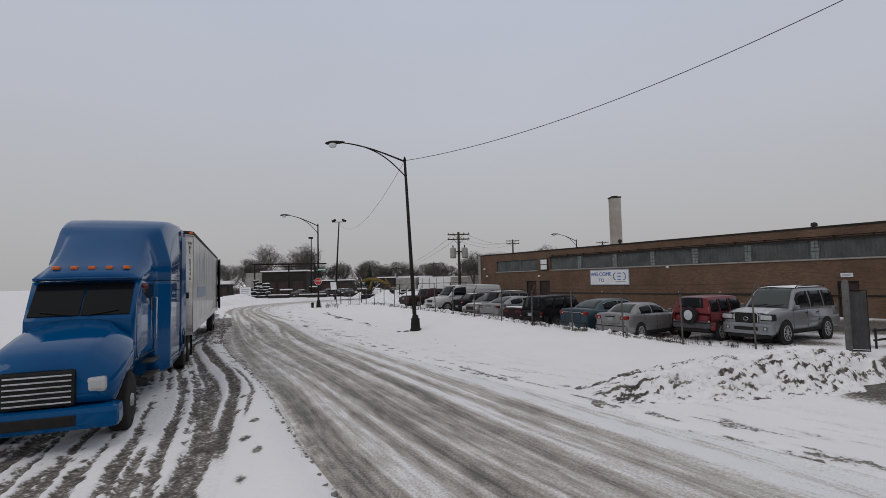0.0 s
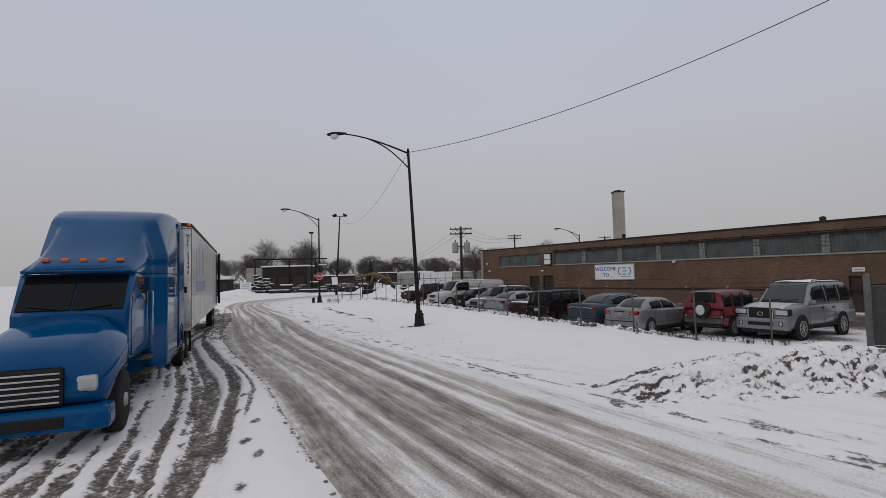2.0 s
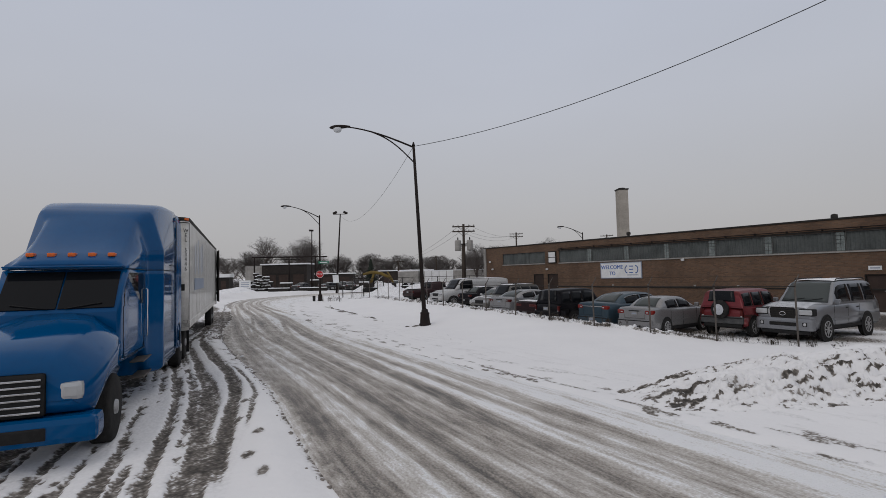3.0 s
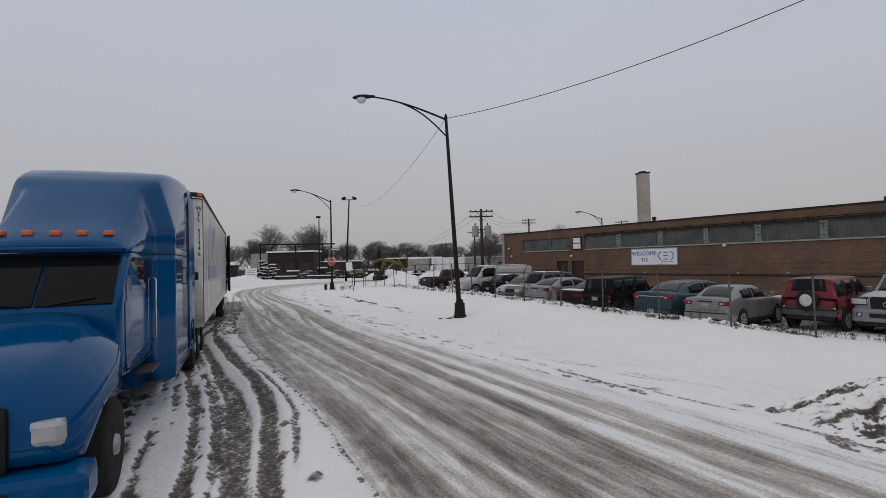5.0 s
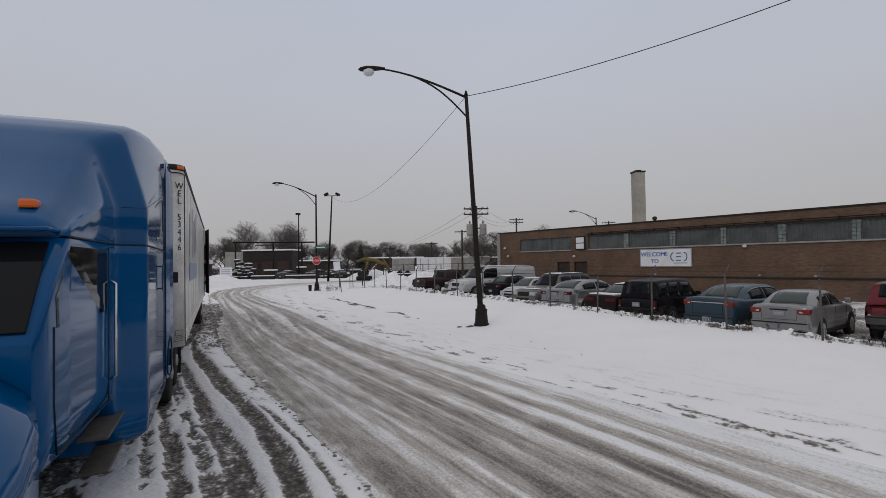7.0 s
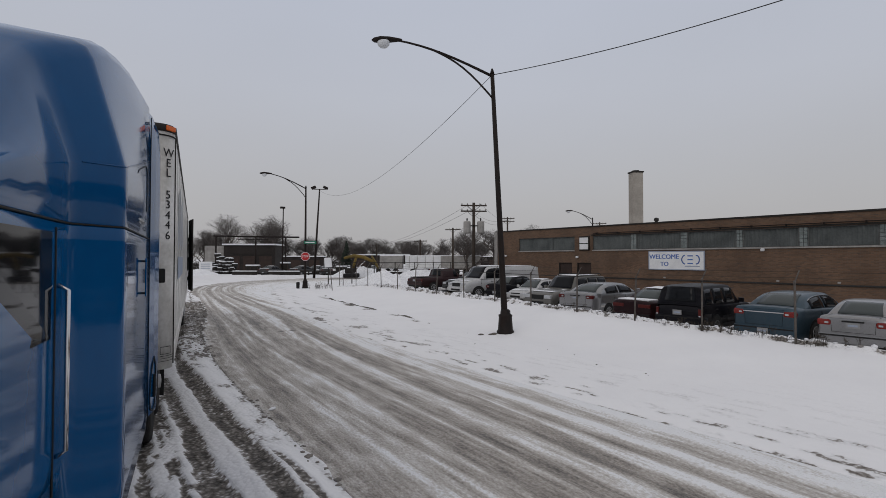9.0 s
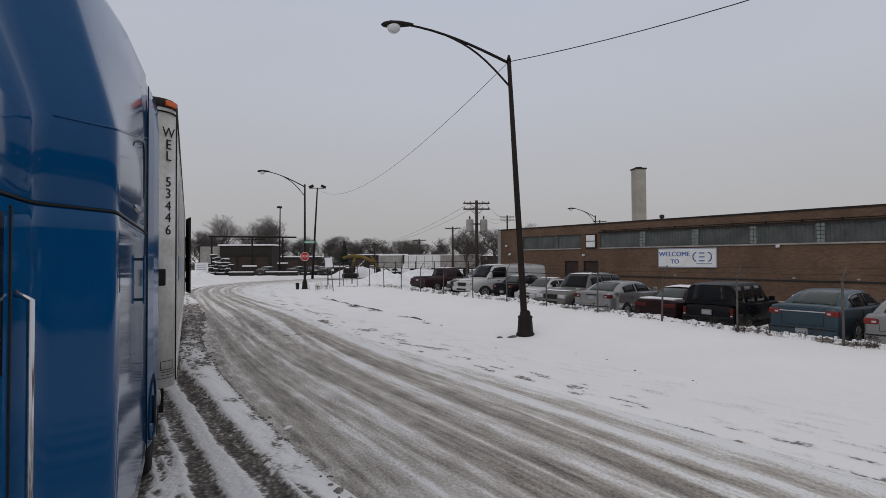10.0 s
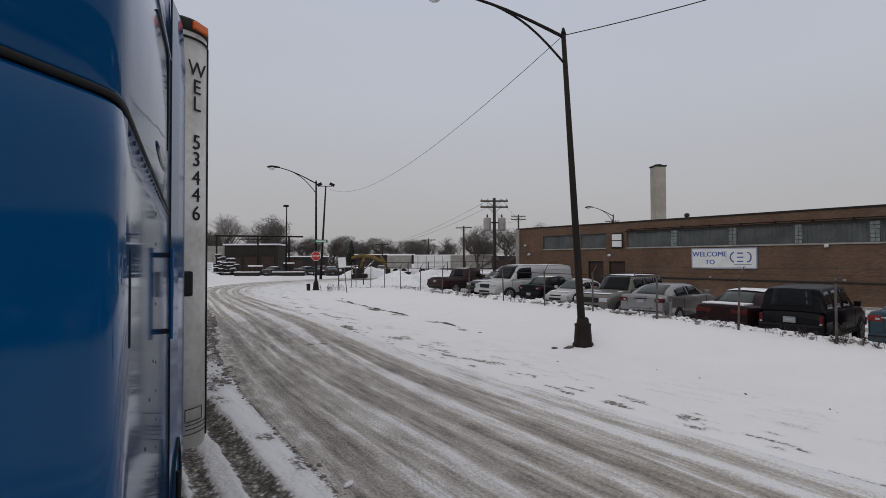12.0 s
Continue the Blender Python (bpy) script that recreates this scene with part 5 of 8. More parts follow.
def car(name, m, body, label, L=4.5, W=1.75, H=1.42, wb=2.7, fo=0.82, r=0.32, hood=0.95, belt=1.0, deck=1.06, low=0.22,
        ws=1.05, rf=0.28, rr=-0.92, rb=-1.62, roof_w=0.60, windows=2, rim=None, tail="side", plate=True, snow=0.5, glass_mat=None,
        nose_drop=0.16, grille=None, bumper=None, spare=False, rack=False, cladding=None, deck_snow=False, strip=False, boxy=0.0, front=False, lens=None, lid_plate=False, trim=None, group="parked cars"):
    """A car from its side profile; x runs forward from the middle, y to its left."""
    rim, glass_mat = rim or M_RIM, glass_mat or M_GLASS
    c = empty(name, m, label, {"van": "van", "pickup_truck": "pickup"}.get(name, "car"), group)
    f_, b_ = L / 2, -L / 2
    xf, xr = f_ - fo, f_ - fo - wb
    hw = W / 2
    # body tub
    st = [(b_, low + 0.26, deck - 0.22, hw * (0.80 + 0.12 * boxy)), (b_ + 0.06, low + 0.12, deck - 0.08, hw * (0.88 + 0.09 * boxy)), (b_ + 0.22, low + 0.03, deck - 0.02, hw * (0.95 + 0.04 * boxy)), (b_ + 0.6, low, deck, hw),
          (rb, low, (deck + belt) / 2 + 0.01, hw), (0, low, belt, hw), (ws, low, belt - 0.01, hw), (ws + (f_ - ws) * 0.45, low, hood, hw * 0.99), (f_ - 0.4, low, hood - nose_drop * 0.45, hw * 0.97),
          (f_ - 0.12, low + 0.05, hood - nose_drop, hw * (0.90 + 0.06 * boxy)), (f_ - 0.02, low + 0.16, hood - nose_drop - 0.10, hw * (0.80 + 0.13 * boxy)), (f_, low + 0.25, hood - nose_drop - 0.22, hw * (0.72 + 0.18 * boxy))]
    if not boxy:
        # a crisp boot lid over an upright tail
        st[:4] = [(b_, low + 0.24, deck - 0.11, hw * 0.86), (b_ + 0.025, low + 0.12, deck - 0.035, hw * 0.905), (b_ + 0.07, low + 0.06, deck - 0.006, hw * 0.935), (b_ + 0.20, low + 0.02, deck, hw * 0.975), (b_ + 0.6, low, deck, hw)]
    bm = bmesh.new()
    rings = []
    for x, z0, z1, w_ in st:
        mid = z0 + (z1 - z0) * 0.62
        half = [(w_ * 0.86, z0), (w_ * 0.965, z0 + 0.07), (w_ * 0.995, z0 + (z1 - z0) * 0.35), (w_, mid), (w_ * 0.975, z1 - 0.09), (w_ * 0.93, z1 - 0.03), (w_ * 0.80, z1), (w_ * 0.4, z1 + 0.018)]
        ring = [bm.verts.new((x, y, z)) for y, z in half] + [bm.verts.new((x, -y, z)) for y, z in half[::-1]]
        rings.append(ring)
    nn = len(rings[0])
    for r0, r1 in zip(rings, rings[1:]):
        for k in range(nn):
            bm.faces.new((r0[k], r0[(k + 1) % nn], r1[(k + 1) % nn], r1[k])).smooth = True
    bm.faces.new(rings[0])
    bm.faces.new(rings[-1][::-1])
    bmesh.ops.recalc_face_normals(bm, faces=bm.faces)
    tub = part("body", bm, body, c)
    # cabin: a curved shell over the belt line, with glass laid on it
    wbelt, wroof = hw * (0.90 + 0.04 * min(1, boxy * 2)), roof_w * W / 1.75 if roof_w < 0.7 else roof_w
    zb, zr = belt - 0.03, H
    knots = np.array([(rb, zb), (rb * 0.5 + rr * 0.5, zb + (0.60 if rr - rb > 0.4 else 0.5) * (zr - zb)), (rr, zr - 0.05), (rr * 0.5 + rf * 0.5, zr), (rf, zr - 0.035), (rf * 0.45 + ws * 0.55, zb + 0.5 * (zr - zb)), (ws, zb)])
    line = along(knots, 49)

    def top_at(x):
        return float(np.interp(x, line[:, 0], line[:, 1]))

    def half_at(x):
        return wbelt + (wroof - wbelt) * min(1.0, (top_at(x) - zb) / (zr - zb))

    def shell(x, v):
        """A point of the left side: v 0 at the belt, 1 at the roof's edge."""
        z1 = max(top_at(x) - 0.05 * min(1, (top_at(x) - zb) / 0.3), zb)
        h_ = half_at(x)
        return Vector((x, wbelt + (h_ - wbelt) * v + 0.025 * math.sin(math.pi * v), zb + (z1 - zb) * v))

    bm = bmesh.new()
    rings = []
    for x, z in line:
        half = [shell(x, v) for v in (0, 0.33, 0.66, 1.0)]
        h_ = half_at(x)
        half += [Vector((x, h_ * 0.93, top_at(x) - 0.012)), Vector((x, h_ * 0.75, top_at(x))), Vector((x, h_ * 0.3, top_at(x) + 0.012))]
        rings.append([bm.verts.new(p) for p in half] + [bm.verts.new((p.x, -p.y, p.z)) for p in half[::-1]])
    nn = len(rings[0])
    for r0, r1 in zip(rings, rings[1:]):
        for k in range(nn - 1):
            bm.faces.new((r0[k], r1[k], r1[k + 1], r0[k + 1])).smooth = True
    cab_ = part("roof", bm, body, c)

    def patch(nm, fn, us, vs_, gm=None):
        """Glass over the surface fn(u, v), with a rim that turns inward."""
        bm = bmesh.new()
        grid = [[bm.verts.new(fn(u_, v_)) for v_ in vs_] for u_ in us]
        for g0, g1 in zip(grid, grid[1:]):
            for k in range(len(vs_) - 1):
                bm.faces.new((g0[k], g0[k + 1], g1[k + 1], g1[k])).smooth = True
        bmesh.ops.recalc_face_normals(bm, faces=bm.faces)
        cen = sum((v.co for v in bm.verts), Vector()) / len(bm.verts)
        mid_ = Vector(((rb + ws) / 2, 0, zb))
        q = max(bm.faces, key=lambda f__: f__.calc_area())
        if q.normal.dot(cen - mid_) < 0:
            bmesh.ops.reverse_faces(bm, faces=bm.faces)
        bmesh.ops.solidify(bm, geom=bm.faces, thickness=0.012)
        return part(nm, bm, gm or glass_mat, cab_)

    def deckwise(x, v):
        return Vector((x, half_at(x) * v, top_at(x) + 0.012 + 0.012 * (1 - abs(v)) + 0.004))

    tilt_ = 0.016 if rr - rb < 0.4 else 0.004
    fr = [rf + 0.07 + (ws - rf - 0.12) * k / 6 for k in range(7)]
    patch("windshield", lambda x, v: deckwise(x, v) + Vector((0.010, 0, 0)), fr, [-0.86, -0.5, 0, 0.5, 0.86], M_GLASS_LIGHT if snow > 0.6 else None)
    lo_ = rb + (rr - rb) * (0.16 if not spare else 0.3)
    re_ = [lo_ + (rr - 0.03 - lo_) * k / 6 for k in range(7)]
    patch("rear_window", lambda x, v: deckwise(x, v) + Vector((-tilt_, 0, 0)), re_, [-0.70, -0.4, 0, 0.4, 0.70], M_GLASS if boxy or name == "van" else M_GLASS_LIGHT)
    span = (rb + (0.55 if rr - rb > 0.4 else 0.18), ws - 0.42)
    cut = {2: ((0.0, 0.46), (0.51, 1.0)), 3: ((0.0, 0.27), (0.31, 0.62), (0.66, 1.0)), 1: ((0.74, 1.0),)}[windows]
    for s_ in (1, -1):
        for a_, e_ in cut:
            xa, xb = span[0] + (span[1] - span[0]) * a_, span[0] + (span[1] - span[0]) * e_
            patch("side_window", lambda x, v: (lambda p: Vector((p.x, s_ * (p.y + 0.010), p.z)))(shell(x, v)), [xa + (xb - xa) * k / 5 for k in range(6)], [0.10, 0.4, 0.7, 0.90])
    if trim:
        for s_ in (1, -1):
            hoop = [shell(span[0] + (span[1] - span[0]) * k / 10, 0.93) for k in range(11)]
            part("window_trim", tube([Vector((p.x, s_ * (p.y + 0.012), p.z)) for p in hoop], 0.010, 6), trim, cab_)
    # wheels, and black discs standing in for the shade in the wheel arches
    for x in (xf, xr):
        for s_ in (-1, 1):
            part("arch_shade", lathe([(r * 1.20, -0.006), (r * 1.20, 0.006), (r * 1.15, 0.008)], 26, Matrix.Translation((x, s_ * (hw * 0.992), r * 1.0)) @ Matrix.Rotation(radians(-90 * s_), 4, "X")), M_BLACKPLASTIC, tub)
            wheel(c, x, s_ * (hw - 0.085), r, 0.21, rim, s_)
    # bumpers, lamps, plates
    bmp = bumper or body
    bw = hw * (0.93 + 0.05 * boxy)
    part("rear_bumper", box(b_ - 0.05, b_ + 0.22, -bw, bw, low + 0.14, low + 0.40, 0.05), bmp, c)
    # black valance that also stands in for the shaded gap under the bumper
    part("valance_and_gap", box(b_ + 0.0, b_ + 0.24, -bw * 0.9, bw * 0.9, low + 0.0, low + 0.15, 0.03), M_BLACKPLASTIC, c)
    part("rear_bumper_strip", box(b_ - 0.058, b_ + 0.1, -bw * 0.97, bw * 0.97, low + 0.33, low + 0.37, 0.01), M_BLACKPLASTIC, c)
    if not front:
        part("front_bumper", box(f_ - 0.25, f_ + 0.04, -bw, bw, low + 0.08, low + 0.34, 0.06), bmp, c)
        part("air_intake", box(f_ + 0.03, f_ + 0.048, -bw * 0.5, bw * 0.5, low + 0.13, low + 0.24, 0.005), M_BLACKPLASTIC, c)
    zt = deck - (0.20 if boxy else 0.155)
    lens = lens or M_TAIL
    if not boxy:
        for s_ in (-1, 1):
            part("lid_gap", tube([(b_ - 0.001, s_ * hw * 0.56, low + 0.44), (b_ - 0.001, s_ * hw * 0.58, deck - 0.12), (b_ + 0.07, s_ * hw * 0.66, deck + 0.004), (rb - 0.02, s_ * hw * 0.70, deck + 0.004)], 0.005, 5), M_BLACKPLASTIC, tub)
        part("lid_gap", tube([(b_ - 0.001, -hw * 0.56, low + 0.44), (b_ - 0.001, hw * 0.56, low + 0.44)], 0.005, 5), M_BLACKPLASTIC, tub)
        part("lid_lip", tube([(b_ + 0.012, hw * v, deck - 0.052 - 0.02 * v * v) for v in (-0.62, -0.3, 0, 0.3, 0.62)], [0.006, 0.012, 0.014, 0.012, 0.006], 6), body, tub)
    for s_ in (-1, 1):
        if tail == "side":
            lamp = part("tail_light", box(b_ - 0.012, b_ + 0.27, s_ * hw * 0.765 - 0.17, s_ * hw * 0.765 + 0.17, zt - 0.10, zt + 0.065, 0.05), lens, c, "red tail light")
            part("reversing_lens", box(b_ - 0.018, b_ + 0.05, s_ * (hw * 0.765 - 0.06) - 0.05, s_ * (hw * 0.765 - 0.06) + 0.05, zt - 0.05, zt + 0.0, 0.012), M_LENS, lamp, "clear reversing lens")
        elif tail == "wide":
            part("tail_light", box(b_ - 0.012, b_ + 0.22, s_ * hw * 0.62 - 0.25, s_ * hw * 0.62 + 0.25, zt - 0.085, zt + 0.05, 0.04), lens, c, "wide red tail light")
        else:
            lamp = part("tail_light", box(b_ - 0.02, b_ + 0.14, s_ * hw * 0.88 - 0.05, s_ * hw * 0.88 + 0.05, zt - 0.20, zt + 0.08, 0.02), lens, c, "upright red tail light")
            part("reversing_lens", box(b_ - 0.025, b_ + 0.05, s_ * hw * 0.88 - 0.035, s_ * hw * 0.88 + 0.035, zt - 0.17, zt - 0.11, 0.008), M_LENS, lamp, "clear reversing lens")
        hz = hood - nose_drop - 0.10
        part("headlight", box(f_ - 0.20, f_ + 0.012, s_ * hw * 0.70 - 0.2, s_ * hw * 0.70 + 0.2, hz - 0.09, hz + 0.07, 0.03), M_LENS, c, "clear headlight")
        part("mirror", box(ws - 0.22, ws - 0.10, s_ * (hw + 0.08) - 0.09, s_ * (hw + 0.08) + 0.09, belt, belt + 0.15, 0.03), body, c)
        for a_ in ((0.05, ) if windows == 1 else (-0.15, -1.0)):
            part("door_handle", box(ws - 0.95 + a_, ws - 0.78 + a_, s_ * hw - 0.012, s_ * hw + 0.014, belt - 0.17, belt - 0.14, 0.006), body if not boxy else M_BLACKPLASTIC, c)
        part("sill", box(xr + r + 0.08, xf - r - 0.08, s_ * hw * 0.985 - 0.02, s_ * hw * 0.985 + 0.012, low + 0.02, low + 0.12, 0.01), cladding or M_BLACKPLASTIC, c)
        part("side_moulding", box(xr + r + 0.1, xf - r - 0.1, s_ * hw - 0.01, s_ * hw + 0.016, low + 0.30, low + 0.36, 0.006), cladding or body, c)
        for xd in ((ws - 0.05, ws - 1.1, ws - 2.0) if windows > 1 else (ws - 0.05, ws - 1.15)):
            if xd > xr + 0.3:
                part("door_gap", box(xd - 0.005, xd + 0.005, s_ * hw * 0.998 - 0.004, s_ * hw * 0.998 + 0.003, low + 0.14, belt - 0.05), M_BLACKPLASTIC, c)
    gz0 = hood - nose_drop - 0.13
    part("grille", box(f_ - 0.05, f_ + 0.022, -hw * 0.42, hw * 0.42, gz0 - 0.12, gz0 + 0.10, 0.02), grille or M_BLACKPLASTIC, c)
    if front:
        gs = part("grille_surround", box(f_ - 0.04, f_ + 0.045, -hw * 0.46, hw * 0.46, gz0 - 0.22, gz0 + 0.17, 0.06), M_BLACKPLASTIC, c, "large black grille")
        for k in range(5):
            part("grille_bar", box(f_ + 0.044, f_ + 0.056, -hw * 0.40, hw * 0.40, gz0 - 0.17 + k * 0.07, gz0 - 0.145 + k * 0.07, 0.004), M_TRIM, gs)
        part("emblem", tube([(f_ + 0.062, 0.10 * math.cos(k * 0.524), gz0 - 0.04 + 0.06 * math.sin(k * 0.524)) for k in range(13)], 0.011, 6), M_CHROME, gs, "plain oval chrome emblem")
        part("grille_trim", tube([(f_ + 0.046, y_, z_) for y_, z_ in ((-hw * 0.44, gz0 - 0.2), (-hw * 0.47, gz0 + 0.1), (-hw * 0.40, gz0 + 0.18), (hw * 0.40, gz0 + 0.18), (hw * 0.47, gz0 + 0.1), (hw * 0.44, gz0 - 0.2))], 0.016, 6), M_CHROME, gs)
        bb = part("bumper_cover", box(f_ - 0.28, f_ + 0.085, -bw * 1.0, bw * 1.0, low - 0.02, low + 0.40, 0.10), body, c, "pale silver bumper cover dusted with snow")
        li = part("lower_intake", box(f_ + 0.07, f_ + 0.096, -hw * 0.46, hw * 0.46, low + 0.13, low + 0.25, 0.03), M_BLACKPLASTIC, bb)
        part("intake_bar", box(f_ + 0.09, f_ + 0.104, -hw * 0.40, hw * 0.40, low + 0.18, low + 0.20, 0.003), M_TRIM, li)
        part("skid_plate", box(f_ - 0.2, f_ + 0.03, -hw * 0.8, hw * 0.8, low - 0.14, low - 0.01, 0.04), M_BLACKPLASTIC, c)
        for s_ in (-1, 1):
            hb = part("headlight_bezel", box(f_ - 0.30, f_ + 0.030, s_ * hw * 0.76 - 0.23, s_ * hw * 0.76 + 0.23, hz - 0.13, hz + 0.10, 0.04), M_BLACKPLASTIC, c)
            part("headlight_lens", box(f_ - 0.30, f_ + 0.046, s_ * hw * 0.76 - 0.215, s_ * hw * 0.76 + 0.215, hz - 0.10, hz + 0.075, 0.04), M_LENS, hb, "clear wide headlight")
            fg = part("fog_lamp", box(f_ + 0.0, f_ + 0.092, s_ * hw * 0.74 - 0.085, s_ * hw * 0.74 + 0.085, low + 0.13, low + 0.27, 0.03), M_BLACKPLASTIC, c)
            part("fog_lens", lathe([(0.055, 0), (0.05, 0.01), (0.02, 0.014)], 14, Matrix.Translation((f_ + 0.092, s_ * hw * 0.74, low + 0.20)) @ Matrix.Rotation(radians(90), 4, "Y")), M_LENS, fg)
        bm = bmesh.new()
        n_u, n_v = 14, 12
        hx = np.linspace(ws + 0.12, f_ - 0.12, n_u)
        grid = []
        for x in hx:
            zt_ = float(np.interp(x, [ws, ws + (f_ - ws) * 0.45, f_ - 0.4, f_ - 0.12], [belt - 0.01, hood, hood - nose_drop * 0.45, hood - nose_drop]))
            grid.append([bm.verts.new((x, hw * v * 0.78, zt_ + 0.010 + (0.022 * (1 - abs(v) ** 3) if abs(v) < 1 else -0.03) + 0.014 * fractal(np.array([x * 6.0]), np.array([v * 5.0]), 3)[0])) for v in np.linspace(-1, 1, n_v)])
        for g0, g1 in zip(grid, grid[1:]):
            for k in range(n_v - 1):
                bm.faces.new((g0[k], g1[k], g1[k + 1], g0[k + 1])).smooth = True
        part("bonnet_frost", bm, M_FROST, c, "thin patchy snow on the bonnet")
        for y_ in (-0.35, 0.25):
            part("wiper", tube([(ws + 0.06, y_ - 0.3, belt + 0.06), (ws - 0.12, y_ + 0.35, belt + 0.16)], 0.012, 6), M_BLACKPLASTIC, c)
    if plate:
        zp = deck - 0.30 if lid_plate else low + (0.42 if boxy else 0.20)
        xp = b_ - (0.004 if lid_plate else 0.052)
        pl = part("plate", box(xp - 0.018, xp, -0.16, 0.16, zp, zp + 0.15, 0.004), M_PLATE, c)
        part("plate_bar", box(xp - 0.021, xp - 0.0185, -0.11, 0.11, zp + 0.05, zp + 0.10), M_GREYINK, pl)
        if lid_plate:
            part("plate_grip", box(b_ - 0.035, b_ + 0.01, -0.25, 0.25, zp + 0.155, zp + 0.19, 0.01), M_BLACKPLASTIC, c)
    part("underside", box(b_ + 0.4, f_ - 0.4, -hw * 0.8, hw * 0.8, low - 0.06, low + 0.1), M_BLACKPLASTIC, c)
    if snow:
        bm = bmesh.new()
        us = np.linspace(rr + 0.06, rf - 0.04, 14)
        grid = [[bm.verts.new((x, half_at(x) * v, top_at(x) + 0.012 + 0.045 * snow * (1 - abs(v) ** 4 * 1.05) * (0.5 + fractal(np.array([x * 3.0 + L]), np.array([v * 3.0 + W]), 3)[0]))) for v in np.linspace(-0.94, 0.94, 9)] for x in us]
        for g0, g1 in zip(grid, grid[1:]):
            for k in range(8):
                bm.faces.new((g0[k], g1[k], g1[k + 1], g0[k + 1])).smooth = True
        part("roof_snow", bm, M_SNOWCAP, c, "thin snow on the roof")
    if snow and not front:
        x0, x1 = ws + 0.18, f_ - 0.35
        bm = bmesh.new()
        vs = [bm.verts.new(p) for p in ((x0, -hw * 0.72, hood + 0.012), (x1, -hw * 0.68, hood - nose_drop * 0.4 + 0.012), (x1, hw * 0.68, hood - nose_drop * 0.4 + 0.012), (x0, hw * 0.72, hood + 0.012))]
        q = bm.faces.new(vs)
        ex = bmesh.ops.extrude_face_region(bm, geom=[q])
        bmesh.ops.translate(bm, verts=[v for v in ex["geom"] if isinstance(v, bmesh.types.BMVert)], vec=(0, 0, 0.008 + 0.012 * snow))
        bmesh.ops.recalc_face_normals(bm, faces=bm.faces)
        part("hood_snow", bm, M_SNOWCAP, c, "thin snow on the bonnet")
    if strip:
        part("boot_strip", box(b_ - 0.015, b_ + 0.06, -hw * 0.62, hw * 0.62, deck - 0.16, deck - 0.13, 0.006), M_CHROME, c, "chrome boot strip")
    if deck_snow:
        part("boot_snow", box(b_ + 0.12, rb - 0.05, -hw * 0.74, hw * 0.74, deck - 0.01, deck + 0.05, 0.02), M_SNOWCAP, c, "snow on the boot lid")
    if spare:
        mm = Matrix.Translation((b_ - 0.10, 0.0, deck - 0.10)) @ Matrix.Rotation(radians(90), 4, "Y")
        sw = part("spare_wheel", lathe([(0.20, -0.1), (0.31, -0.1), (0.33, -0.07), (0.33, 0.07), (0.31, 0.1), (0.2, 0.1)], 26, mm), M_TYRE, c, "black spare wheel on the tailgate")
        part("rim", lathe([(0.195, -0.112), (0.19, -0.122), (0.15, -0.13), (0.05, -0.134)], 24, mm), M_FROST, sw, "pale spare wheel cover")
    if rack:
        for s_ in (-1, 1):
            part("roof_rail", tube([(rr + 0.15, s_ * (wroof - 0.06), zr + 0.01), (rr + 0.25, s_ * (wroof - 0.06), zr + 0.07), (rf - 0.2, s_ * (wroof - 0.06), zr + 0.07), (rf - 0.1, s_ * (wroof - 0.06), zr + 0.01)], 0.018, 6), M_BLACKPLASTIC, c)
    return c


LOT_Z = -0.10


def parked(x, y, heading, length=1.0, width=1.0):
    """The pose of a car that stands with its middle at x, y; length and width stretch the plan to the particular model."""
    return pose(x, y, LOT_Z, 0, 0, heading) @ Matrix.Diagonal((length, width, 1, 1))


P_DARKRED = paint("dark_maroon_paint", (0.016, 0.004, 0.006), dirt=(0.05, 0.04, 0.038), metal=0.0, spec=0.12, coat=0.03)
P_SILVER = paint("silver_paint", (0.27, 0.27, 0.275), metal=0.55, spec=0.4, coat=0.3, rough=0.3)
P_LSILVER = paint("pale_silver_paint", (0.24, 0.25, 0.27), metal=0.5, spec=0.4, coat=0.3, rough=0.3)
P_RED = paint("red_paint", (0.15, 0.006, 0.012), spec=0.3, coat=0.2)
P_BLUEGREY = paint("blue_grey_paint", (0.028, 0.058, 0.082), metal=0.4, spec=0.3, coat=0.2)
P_BLACK = paint("black_paint", (0.005, 0.005, 0.008), dirt=(0.04, 0.038, 0.036), amount=0.5, metal=0.0, spec=0.08, coat=0.02)
P_DARK = paint("dark_green_black_paint", (0.006, 0.007, 0.009), dirt=(0.05, 0.048, 0.045), metal=0.0, spec=0.09, coat=0.02)
P_GREY = paint("charcoal_paint", (0.05, 0.05, 0.053))
P_TAUPE = paint("taupe_paint", (0.13, 0.125, 0.115), metal=0.3, spec=0.3)
P_WHITE = paint("white_paint", (0.5, 0.5, 0.5))
P_MAROON = paint("maroon_paint", (0.028, 0.009, 0.011))
GREYCLAD = material("grey_cladding", (0.05, 0.052, 0.055), 0.7, other=(0.09, 0.09, 0.09), scale=4)

SUV = dict(L=4.2, W=1.75, H=1.66, wb=2.45, hood=1.06, belt=1.08, deck=1.08, low=0.34, ws=0.75, rf=0.2, rr=-1.85, rb=-2.03, roof_w=0.66, windows=3, r=0.35, boxy=0.8, tail="upright")

